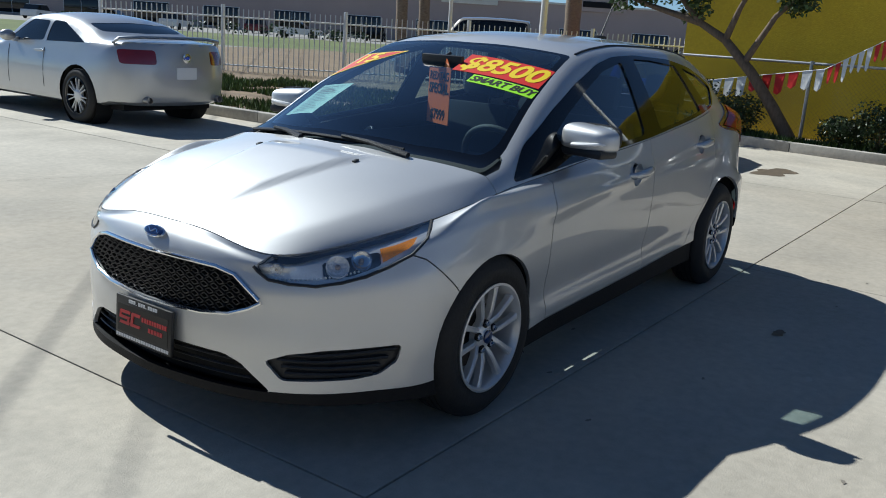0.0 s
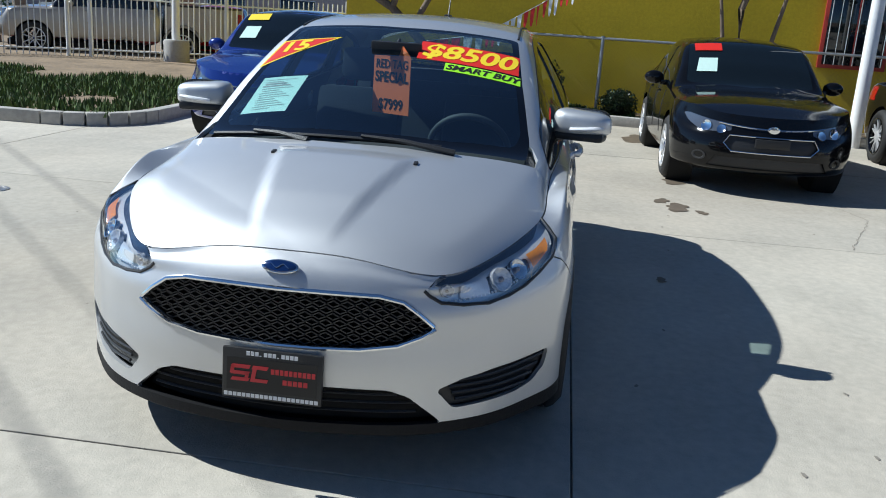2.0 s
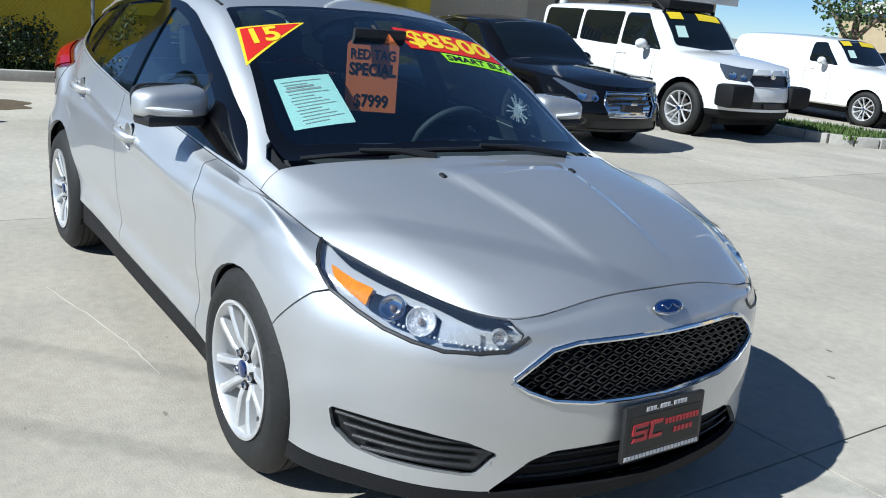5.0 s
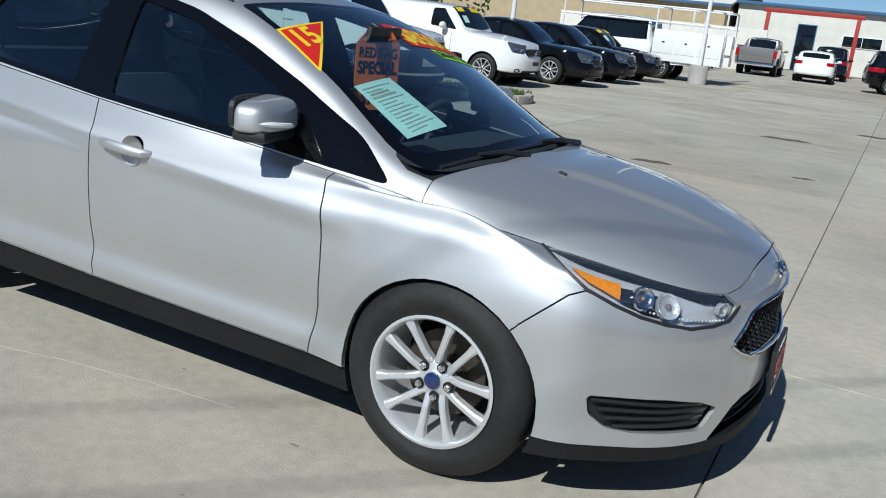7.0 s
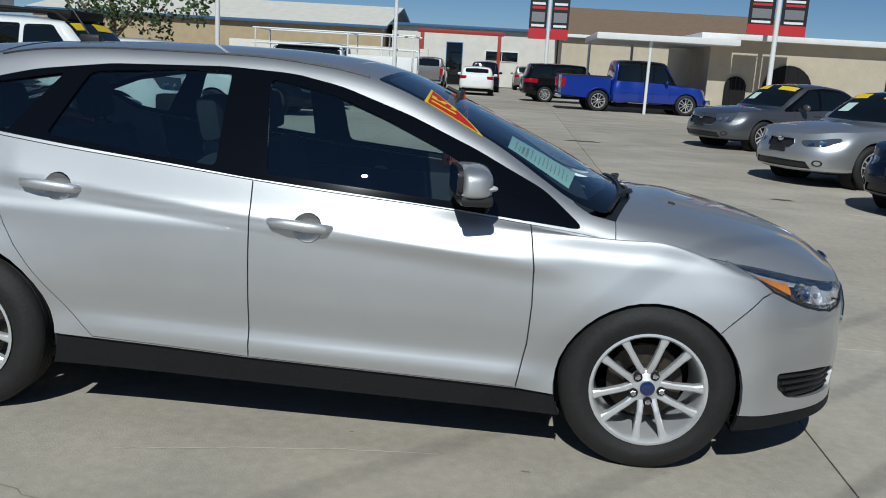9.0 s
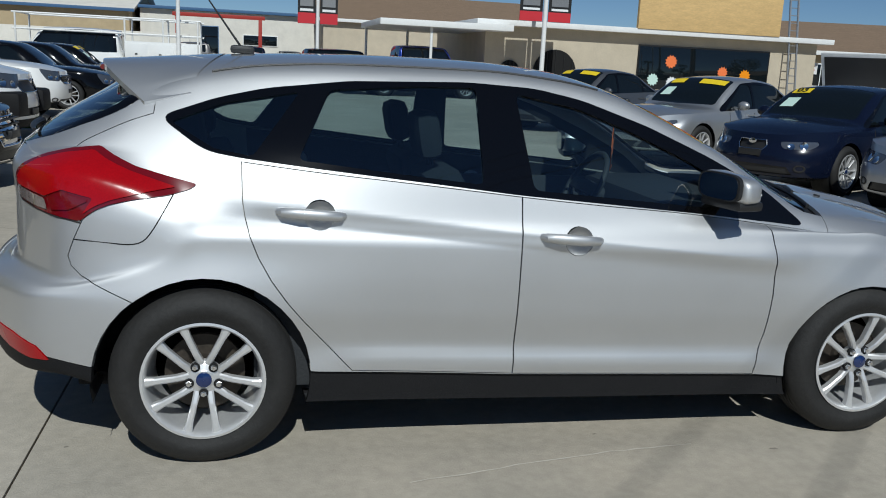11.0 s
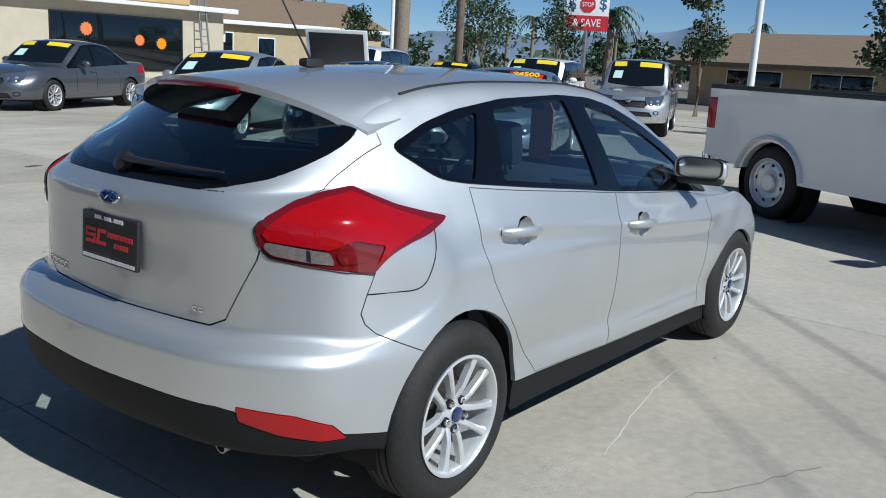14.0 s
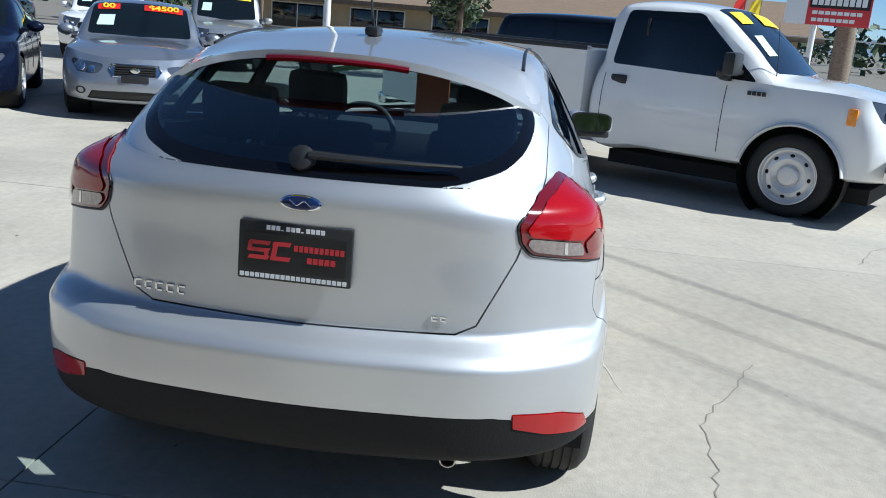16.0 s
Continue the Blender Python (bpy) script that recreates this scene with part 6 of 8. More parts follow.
for k in (1, -1):
    bm = bmesh.new()
    add_sweep(bm, [(-1.95, k * .60, 1.74), (-1.85, k * .60, 1.86), (-.6, k * .60, 1.89), (.35, k * .58, 1.86), (.52, k * .56, 1.74)], .028, 8)
    part("roof_rail", bm, GREY_PLASTIC, XT, "dark grey roof rail")
    part("side_step", box((-.95, k * .90 - .07, .36), (.85, k * .90 + .07, .42), .02), BLACK_TRIM, XT)
    part("bumper_corner", box((1.95, k * .66 - .24, .48), (2.28, k * .66 + .24, .80), .07), GREY_PLASTIC, XT, "dark grey bumper corner")
    part("door_moulding", box((-.95, k * .912 - .012, .66), (.80, k * .912 + .012, .74), .01), GREY_PLASTIC, XT)
for x in (-1.4, -.6, .2):
    part("cross_bar", tube((x, -.60, 1.88), (x, .60, 1.88), .018, seg=8), GREY_PLASTIC, XT)
part("roof_pod", box((.18, -.52, 1.76), (.56, .52, 1.90), .05), GREY_PLASTIC, XT, "dark grey roof gear pod")
sedan("sedan", "red sedan parked beyond the picket fence", pose(-20.5, -9.3, 0, 0, 0, 14), PAINT["red"], L=4.6)
suv("wagon_car", "white retro panel wagon", pose(-7.0, 15.0, 0), PAINT["white"], L=4.48, W=1.76, H=1.62, wr=.325, cowl=.85, header=.35, sticker=(YELLOW_FILM, ""), chrome_grille=True, panes=1, frame_mat=PAINT["white"])
sedan("sedan", "glossy black midsize sedan", pose(-6.6, 17.9, 0), PAINT["black"], L=4.83, W=1.83, H=1.45)
sedan("sedan", "black luxury sedan with twin headlamps", pose(-6.6, 21.0, 0), PAINT["black"], L=4.8, W=1.82, H=1.45)
sedan("sedan", "black older luxury sedan", pose(-6.6, 23.9, 0), PAINT["black"], L=4.8, W=1.82, H=1.45, sticker=(YELLOW_FILM, ""))
COUPE, COUPE_skin = sedan("coupe_car", "silver sports coupe with dark alloy wheels and boot spoiler", pose(-3.36, -9.15, 0, 0, 0, -90), PAINT["silver"], L=4.77, W=1.88, H=1.38, wr=.345, wheel_style="black",
      cowl=.55, header=-.05, roof_end=-1.0, back=-1.75, zn=.80, zc=.98, belt=.96, deck=1.06, pillars=(-.62,), frame_mat=PAINT["silver"], tail_mat=LENS_DEEP, tail_poly=[(.42, .975), (.42, .80), (.80, .80), (.80, .975)])
bm = bmesh.new()
add_sweep(bm, [(-1.98, -.80, 1.04), (-2.05, -.76, 1.10), (-2.13, -.5, 1.125), (-2.16, 0, 1.13), (-2.13, .5, 1.125), (-2.05, .76, 1.10), (-1.98, .80, 1.04)], [.03, .045, .05, .05, .05, .045, .03], 10, flat=.5)
part("boot_spoiler", bm, PAINT["silver"], COUPE, "low silver boot spoiler")
for y in (.55, -.55):
    bm = bmesh.new()
    add_lathe(bm, [(.045, -.1), (.045, .03), (.038, .03), (.038, -.1)], pose(-2.34, y, .36, 0, -90, 0), 20)
    part("exhaust_tip", bm, STEEL, COUPE)
bm = bmesh.new()
add_lathe(bm, [(.06, 0), (.06, .012), (.045, .016), (.001, .016)], pose(-2.375, 0, .89, 0, -90, 0), 24)
part("badge", bm, CHROME, COUPE)
sedan("sedan", "silver sedan with amber-tinted headlamps and split grille", pose(6.8, 10.45, 0, 0, 0, 206), PAINT["silver"], L=4.80, W=1.79, H=1.45, sticker=(YELLOW_FILM, ""), lamp=[(-.04, .66), (.0, .58), (.28, .60), (.50, .70), (.46, .74), (.16, .69)], grille=(.55, .68, .26), cell=.05)
sedan("sedan", "dark grey midsize sedan", pose(6.95, 16.6, 0, 0, 0, 205), PAINT["grey"], L=4.93, W=1.84, H=1.48, sticker=(YELLOW_FILM, ""))
sedan("sedan", "navy blue sport sedan with twin round headlamps", pose(7.08, 7.24, 0, 0, 0, 206), PAINT["navy"], L=4.47, W=1.74, H=1.41, sticker=(YELLOW_FILM, ""), patches=(1,), year="03", lamp=[(-.02, .68), (.0, .59), (.30, .60), (.42, .66), (.40, .70)], grille=(.56, .68, .20), cell=.05)
sedan("sedan", "blue-silver luxury sedan with upright chrome grille", pose(8.01, 5.13, 0, 0, 0, 203), PAINT["blue_silver"], L=4.92, W=1.78, H=1.43, chrome_grille=True, sticker=(RED_FILM, "$4500"), year="00", lamp=[(-.02, .68), (.0, .56), (.26, .57), (.44, .68), (.40, .72), (.14, .70)], grille=(.55, .69, .30), cell=.05)
suv("suv", "white crossover with price sticker", pose(16.5, 9.8, 0, 0, 0, 198), PAINT["white"], L=4.77, W=1.84, H=1.68, sticker=(YELLOW_FILM, ""))
suv("suv", "silver off-road wagon with chrome bumper", pose(16.8, 7.1, 0, 0, 0, 200), PAINT["silver"], L=4.65, W=1.80, H=1.76, sticker=(YELLOW_FILM, ""), dark=CHROME)
OPEN, OPEN_skin = suv("suv", "white sport utility with its bonnet raised", pose(11.0, 11.3, 0, 0, 0, 205), PAINT["white"], L=4.6, H=1.70)
part("raised_bonnet", box((-.02, -.68, 0), (.03, .68, .95), .02), PAINT["white"], OPEN, "raised white bonnet").matrix_basis = pose(1.06, 0, 1.08, 0, 18, 0)
part("bonnet_lining", box((.034, -.60, .06), (.05, .60, .88), .006), BLACK_TRIM, OPEN, "black bonnet lining").matrix_basis = pose(1.06, 0, 1.08, 0, 18, 0)
sedan("sedan", "black sedan with price sticker", pose(20.0, 15.3, 0, 0, 0, 200), PAINT["black"], L=4.7, H=1.46, sticker=(YELLOW_FILM, ""))
suv("hatchback_car", "white sporty hatchback seen from behind", pose(-1.5, 43.5, 0, 0, 0, 92), PAINT["white"], L=4.36, W=1.82, H=1.48, wr=.33, belt=.98, zc=.98, zn=.76, deck=1.05)
suv("suv", "dark blue sport utility", pose(-1.4, 51, 0, 0, 0, 92), PAINT["navy"], L=4.6, H=1.8)
suv("suv", "grey crossover seen from behind", pose(1.2, 60, 0, 0, 0, 92), PAINT["pewter"], L=4.6, H=1.7)
sedan("sedan", "dark red sedan parked far off", pose(3.4, 55, 0, 0, 0, 70), PAINT["maroon"], L=4.6)
pickup("pickup_truck", "bright cobalt blue crew cab pickup", pose(6.25, 32.4, 0, 0, 0, 5), PAINT["cobalt"], L=5.8, W=2.0, H=2.06, wr=.41, pillars=(-.3,))
suv("suv", "black sport utility beside the blue pickup", pose(3.2, 38.6, 0, 0, 0, 8), PAINT["black"], L=4.8, H=1.80)
pickup("pickup_truck", "silver-grey pickup with a black bed", pose(-4.4, 46.5, 0, 0, 0, 92), PAINT["pewter"], L=5.6, H=1.85)
pickup("pickup_truck", "tan and maroon pickup beyond the fence", pose(-16.9, -11.6, 0, 0, 0, -61), PAINT["tan"], L=5.8, W=2.0, H=1.9, pillars=(-.3,), chrome_grille=True, dark=PAINT["maroon"])
WORK, WORK_skin = pickup("pickup_truck", "white single cab work pickup with steel wheels and chrome bumper", pose(5.137, -2.894, 0, 0, 0, -120), PAINT["white"], L=5.74, W=2.0, H=1.91, wr=.385, bed=2.65, base=3.85,
                         wheel_style="steel", dark=PAINT["white"], mirror=BLACK_TRIM, frame_mat=PAINT["white"], pillars=(), gaps=(-.075, -1.33), arch=.085, cowl=.42, header=-.36, roof_end=-1.34, back=-1.50,
                         zn=1.10, zc=1.27, sticker=(YELLOW_FILM, ""), emblem=False)
for k in (1, -1):
    part("amber_lens", box((1.03, k * .93 - .05, .90), (1.12, k * .93 + .05, 1.06), .02), LENS_AMBER, WORK)
    part("mirror_head", box((-.04, k * 1.03, 1.24), (.08, k * 1.29, 1.45), .04), BLACK_TRIM, WORK)
    part("mirror_arm", box((.0, k * .90, 1.25), (.05, k * 1.06, 1.29), .01), BLACK_TRIM, WORK)
    part("handle_plate", box((-1.26, k * .972 - .02, 1.04), (-1.09, k * .972 + .02, 1.13), .02), BLACK_TRIM, WORK)
    part("window_post", box((-.99, k * .85 - .02, 1.22), (-.965, k * .80 + .02, 1.70), .005), BLACK_TRIM, WORK)
    part("wheel_lip", lip_arc(.625, .385, .425, k, 1.0), PAINT["white"], WORK)
    for i in range(4):
        part("badge_bar", box((.14 + i * .045, k * .985 - .012, 1.075), (.175 + i * .045, k * .985 + .012, 1.115), .004), BLACK_TRIM, WORK)
bm = bmesh.new()
add_sweep(bm, [(.33, -.80, 1.20), (.31, -.80, 1.45), (.27, -.80, 1.75)], [.006, .004, .002], 6)
part("antenna", bm, BLACK_TRIM, WORK)
suv("suv", "black sport utility with tinted windows beside the white pickup", pose(9.75, -2.0, 0, 0, 0, -120), PAINT["black"], L=4.7, W=1.85, H=1.78)


# ---------------------------------------------------------------- ground
CONCRETE = surface("worn_concrete", (0.49, 0.45, 0.378), rough=0.85, grain=0.12, scale=18, stain=0.24, stain_scale=0.9, bump=0.25, bump_scale=110, per_piece=0.06, world_place=True, second=(0.385, 0.34, 0.272), second_scale=0.22)
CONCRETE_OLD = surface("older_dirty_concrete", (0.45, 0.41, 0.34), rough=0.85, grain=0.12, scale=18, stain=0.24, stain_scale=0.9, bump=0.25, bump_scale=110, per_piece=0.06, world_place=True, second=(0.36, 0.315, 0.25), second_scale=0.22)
JOINT = surface("joint_dirt", (0.19, 0.17, 0.14), rough=0.95, grain=0.3, scale=20, world_place=True)
KERB = surface("kerb_concrete", (0.40, 0.38, 0.34), rough=0.9, grain=0.15, scale=15, stain=0.25, bump=0.3)
GRASS = surface("grass_blades", (0.075, 0.12, 0.025), rough=0.7, per_island=0.4)
SOIL = surface("dry_soil", (0.22, 0.16, 0.10), rough=0.95, grain=0.3, scale=14, stain=0.35, stain_scale=1.2, bump=0.6)
ASPHALT = surface("street_surface", (0.30, 0.29, 0.27), rough=0.9, grain=0.1, scale=8, stain=0.15)


def flat(lo, hi, z):
    bm = bmesh.new()
    bm.faces.new([bm.verts.new(p) for p in ((lo[0], lo[1], z), (hi[0], lo[1], z), (hi[0], hi[1], z), (lo[0], hi[1], z))])
    return bm


ground = tagged(part("ground", flat((-2500, -2500), (2500, 2500), -.014), JOINT), "pale worn concrete lot, stained and cracked", "ground", kind="structure")
pitch_x, pitch_y = 4.02, 5.5
slab_mesh = {}
for i in range(-4, 8):
    for j in range(-4, 12):
        x0, y0 = 2.08 - pitch_x + i * pitch_x, .93 - pitch_y + j * pitch_y
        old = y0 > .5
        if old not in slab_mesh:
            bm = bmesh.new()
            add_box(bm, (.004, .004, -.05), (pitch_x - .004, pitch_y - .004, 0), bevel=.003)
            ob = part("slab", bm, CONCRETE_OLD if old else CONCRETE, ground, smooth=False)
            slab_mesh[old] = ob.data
        else:
            ob = new("slab", slab_mesh[old])
            ob.parent = ground
        ob.matrix_basis = pose(x0, y0, random.uniform(-.0012, .0012))


# ---------------------------------------------------------------- marks on the lot
CRACK = surface("crack_dark", (0.23, 0.205, 0.17), rough=0.95)
OIL = surface("oil_stain", (0.13, 0.10, 0.07), rough=0.6, grain=0.3, scale=12)
# pale tone shared by the real scratch and a painted sun spot
SCRATCH_SUN = surface("pale_scratch_sun_spot", (0.54, 0.50, 0.43), rough=0.9)


def ground_line(name, pts, width, material, wobble=0.0, z=.003):
    bm = bmesh.new()
    rnd = random.Random(len(pts) + int(width * 1e4))
    fine = []
    for (x0, y0), (x1, y1) in zip(pts, pts[1:]):
        n = max(2, int(math.hypot(x1 - x0, y1 - y0) / .06))
        for i in range(n):
            f = i / n
            fine.append(Vector((x0 + (x1 - x0) * f + rnd.gauss(0, wobble), y0 + (y1 - y0) * f + rnd.gauss(0, wobble), z)))
    rows = []
    for i, p in enumerate(fine):
        d = (fine[min(i + 1, len(fine) - 1)] - fine[max(i - 1, 0)])
        s = Vector((-d.y, d.x, 0)).normalized() * width * rnd.uniform(.3, .7)
        rows.append((bm.verts.new(p - s), bm.verts.new(p + s)))
    for a, b in zip(rows, rows[1:]):
        bm.faces.new((a[0], b[0], b[1], a[1]))
    return part(name, bm, material, ground, smooth=False)


def stain(x, y, r, material=OIL, z=.003, squash=.7):
    bm = bmesh.new()
    rnd = random.Random(int(x * 100) + int(y * 37))
    a0 = rnd.uniform(0, 3)
    pts = []
    for i in range(22):
        a = 2 * math.pi * i / 22
        rr = r * (1 + .28 * math.sin(2 * a + a0) + .16 * math.sin(5 * a + 2 * a0) + rnd.uniform(-.10, .10))
        pts.append(bm.verts.new((x + rr * math.cos(a), y + squash * rr * math.sin(a), z)))
    bm.faces.new(pts)
    return part("stain", bm, material, ground, smooth=False)


ground_line("crack", [(-1.5, -1.36), (-1.38, -1.36), (-.83, -1.41), (-.45, -1.62), (-.04, -1.80)], .005, CRACK, .010)
ground_line("scratch", [(-.61, -1.09), (-.2, -1.0), (.2, -.93), (.62, -.89)], .006, SCRATCH_SUN, .003)
ground_line("crack", [(2.3, -3.1), (2.9, -3.4), (3.4, -4.1)], .004, CRACK, .008)
ground_line("crack", [(-1.9, -4.6), (-1.0, -4.2), (.3, -4.55)], .004, CRACK, .008)
ground_line("crack", [(-2.0, 3.0), (-3.2, 3.5), (-4.4, 3.2)], .004, CRACK, .008)
for x, y, r in ((-3.04, 1.86, .16), (-3.3, 1.75, .10), (-2.9, 2.05, .07), (-7.9, 1.9, .4), (-7.2, -.3, .35), (-.64, 1.48, .05), (.02, 6.9, .18), (1.6, 7.6, .10), (4.2, 7.35, .12), (-4.5, 2.0, .2), (6.0, 10.5, .25), (.9, 12.0, .3), (2.2, 15, .3)):
    stain(x, y, r)
for i in range(46):
    rnd = random.Random(i)
    stain(rnd.uniform(-3.5, 4.5), rnd.uniform(-3.6, 4.0), rnd.uniform(.006, .015), CRACK, .002)
# small sunlit spot within the car's shadow, put in as pale colour
stain(-.05, 1.77, .026, SCRATCH_SUN)
lid = thing("manhole_cover", "dark round metal cover set in the concrete", "manhole cover", pose(-1.34, -3.37, 0))
bm = bmesh.new()
add_lathe(bm, [(.11, .001), (.108, .006), (.09, .006), (.088, .003), (.001, .003)], None, 28)
part("cover", bm, STEEL, lid)

# ---------------------------------------------------------------- kerbs, planters, grass
def kerb(pts, name="kerb", w=.15, h=.15):
    """A kerb of cast lengths along a line."""
    k = thing(name, "worn grey concrete kerb", "kerb", kind="structure")
    for (x0, y0), (x1, y1) in zip(pts, pts[1:]):
        d = math.hypot(x1 - x0, y1 - y0)
        n = max(1, round(d / 1.8))
        a = math.degrees(math.atan2(y1 - y0, x1 - x0))
        for i in range(n):
            f0 = i / n
            bm = box((.003, -w / 2, -.02), (d / n - .003, w / 2, h), .02)
            ob = part("kerb_stone", bm, KERB, k)
            ob.matrix_basis = pose(x0 + (x1 - x0) * f0, y0 + (y1 - y0) * f0, 0, 0, 0, a)
    return k


def arc_pts(cx, cy, r, a0, a1, n=6):
    return [(cx + r * math.cos(math.radians(a0 + (a1 - a0) * i / n)), cy + r * math.sin(math.radians(a0 + (a1 - a0) * i / n))) for i in range(n + 1)]


def bed(name, poly, z, label):
    bm = bmesh.new()
    bm.faces.new([bm.verts.new((x, y, z)) for x, y in poly])
    bmesh.ops.triangulate(bm, faces=bm.faces[:])
    return tagged(part(name, bm, SOIL), label, "soil", kind="structure")


def grass(name, lo, hi, count, z, height=.09, seed=1, label="patchy green grass"):
    bm = bmesh.new()
    rnd = random.Random(seed)
    for _ in range(count):
        x, y = rnd.uniform(lo[0], hi[0]), rnd.uniform(lo[1], hi[1])
        if noise.noise(Vector((x * .55, y * .55, seed))) < -.12:
            continue
        a, h, w = rnd.uniform(0, 6.28), height * rnd.uniform(.5, 1.3), rnd.uniform(.012, .03)
        dx, dy = math.cos(a) * w, math.sin(a) * w
        t = Vector((x + rnd.uniform(-.04, .04), y + rnd.uniform(-.04, .04), z + h))
        bm.faces.new((bm.verts.new((x - dx, y - dy, z)), bm.verts.new((x + dx, y + dy, z)), bm.verts.new(t)))
    return tagged(part(name, bm, GRASS, smooth=False), label, "grass", kind="stuff")


kerb([(-4.75, -30), (-4.75, -5.1)] + arc_pts(-5.65, -5.1, .9, 0, 90)[1:] + [(-10.25, -4.2), (-8.6, 9.5)])
bed("planter_soil", [(-30, -30), (-4.8, -30), (-4.8, -5.1), (-5.1, -4.5), (-5.65, -4.25), (-30, -4.25)], .10, "dry bare soil of the planter strip")
bed("wall_bed_soil", [(-10.3, -4.25), (-8.65, 9.5), (-10.1, 9.5), (-11.75, -4.25)], .10, "dry bare soil along the yellow wall")
grass("grass", (-10.5, -16), (-4.9, -4.4), 26000, .10, .10, 2)
grass("grass", (-11.1, -3.5), (-10.1, 2), 5000, .10, .09, 3, "weeds along the wall")
kerb(arc_pts(-4.3, 11.3, .9, -90, 90, 8) + [(-9, 12.2)], "kerb_island")
kerb([(-9, 10.4), (-4.3, 10.4)], "kerb_island")
bed("island_soil", [(-9, 10.4), (-4.3, 10.4), (-3.5, 11.0), (-3.45, 11.5), (-4.3, 12.2), (-9, 12.2)], .10, "soil of the parking island")
grass("grass", (-9, 10.5), (-3.6, 12.1), 9000, .10, .10, 5)


# ---------------------------------------------------------------- plants
BARK = surface("grey_brown_bark", (0.16, 0.12, 0.085), rough=0.95, grain=0.35, scale=25, bump=0.8, stretch=(1, 1, .25))
LEAF = surface("green_leaves", (0.055, 0.095, 0.025), rough=0.55, per_island=0.45)
LEAF_DARK = surface("dark_green_leaves", (0.035, 0.060, 0.020), rough=0.5, per_island=0.45)
PALM_BARK = surface("palm_bark", (0.24, 0.19, 0.14), rough=0.95, grain=0.4, scale=12, bump=1.0, stretch=(1, 1, 3))


def leaves(bm, centre, radius, count, size, rnd, flatten=1.0):
    for _ in range(count):
        v = Vector((rnd.gauss(0, 1), rnd.gauss(0, 1), rnd.gauss(0, 1))).normalized() * radius * rnd.uniform(.25, 1) ** .6
        p = Vector(centre) + Vector((v.x, v.y, v.z * flatten))
        d = Vector((rnd.gauss(0, 1), rnd.gauss(0, 1), rnd.gauss(-.3, .6))).normalized()
        s = d.cross(Vector((rnd.gauss(0, 1), rnd.gauss(0, 1), rnd.gauss(0, 1)))).normalized()
        l, w = size * rnd.uniform(.7, 1.4), size * rnd.uniform(.25, .45)
        bm.faces.new([bm.verts.new(q) for q in (p, p + d * l * .5 + s * w, p + d * l, p + d * l * .5 - s * w)])


def tree(label, base, limbs, clumps, count, size, r0=.10, leaf=LEAF, seed=1):
    """limbs: runs of points from the ground or a fork; clumps: (x, y, z, radius) of foliage, all relative to base."""
    t = thing("tree", label, "tree", pose(*base))
    bm = bmesh.new()
    for i, run in enumerate(limbs):
        n = len(run)
        rr = r0 if i == 0 else r0 * .55
        add_sweep(bm, run, [rr * (1 - .6 * k / (n - 1)) for k in range(n)], 9)
    part("trunk", bm, BARK, t)
    rnd = random.Random(seed)
    bm = bmesh.new()
    for x, y, z, r in clumps:
        for _ in range(4):
            c = Vector((x, y, z)) + Vector((rnd.gauss(0, 1), rnd.gauss(0, 1), rnd.gauss(0, .6))) * r * .45
            leaves(bm, c, r * .62, count // 4, size, rnd, .8)
    part("crown", bm, leaf, t, smooth=False)
    return t


def bush(base, r, h, seed, leaf=LEAF_DARK):
    b = thing("bush", "dark green clipped bush beside the wall", "bush", pose(*base))
    rnd = random.Random(seed)
    bm = bmesh.new()
    for k in range(7):
        a = k * .9
        leaves(bm, (r * .5 * math.cos(a), r * .5 * math.sin(a), h * rnd.uniform(.3, .7)), r * .62, 330, .05, rnd, h / r * .55)
    part("foliage", bm, leaf, b, smooth=False)
    bm = bmesh.new()
    for k in range(5):
        add_tube(bm, (0, 0, 0), (r * .4 * math.cos(k * 1.3), r * .4 * math.sin(k * 1.3), h * .5), .014, .006, 6)
    part("stems", bm, BARK, b)
    return b


tree("leaning street tree with thin foliage beside the yellow wall", (-10.6, -1.0, .1), [[(0, 0, 0), (0, -.35, .5), (0, -.75, 1.0), (0, -1.25, 1.5), (0, -1.7, 1.75), (.1, -2.2, 2.3)],
     [(0, -1.25, 1.5), (.1, -1.05, 2.0), (.2, -.7, 2.7)], [(0, -.9, 1.15), (0, -.5, 1.9), (.1, .2, 2.6)], [(0, -1.7, 1.75), (.1, -2.6, 2.0), (.2, -3.2, 2.2)]],
     [(.1, -1.9, 2.12, .38), (.1, -2.9, 2.15, .40), (.1, -.3, 2.15, .42), (.1, -2.4, 2.5, .6), (.2, -.7, 2.9, .7), (.1, .3, 2.8, .6), (.2, -3.1, 2.35, .45), (0, -1.5, 3.2, .9)], 420, .09, .11, LEAF, 3)
tree("multi-stemmed tree beside the yellow wall", (-9.9, 3.5, .1), [[(0, 0, 0), (0, -.05, .8), (0, -.1, 1.8), (.1, .2, 2.8)], [(0, .1, 0), (0, .35, 1.0), (0, .55, 2.0), (.1, .8, 3.0)], [(0, 0, .1), (0, -.3, 1.2), (0, -.5, 2.4)]],
     [(0, 0, 3.0, .8), (.1, .9, 2.9, .7), (0, -.8, 2.7, .6), (.1, 1.6, 2.5, .5)], 260, .09, .09, LEAF, 4)
for i, (y, r, h) in enumerate(((-1.9, .42, .75), (.35, .42, .80), (-.2, .35, .5), (1.7, .30, .45), (2.9, .5, .8), (6.8, .45, .8), (-2.7, .45, .9))):
    bush((-10.75 + .12 * (y + 3.3), y, .1), r, h, 20 + i)
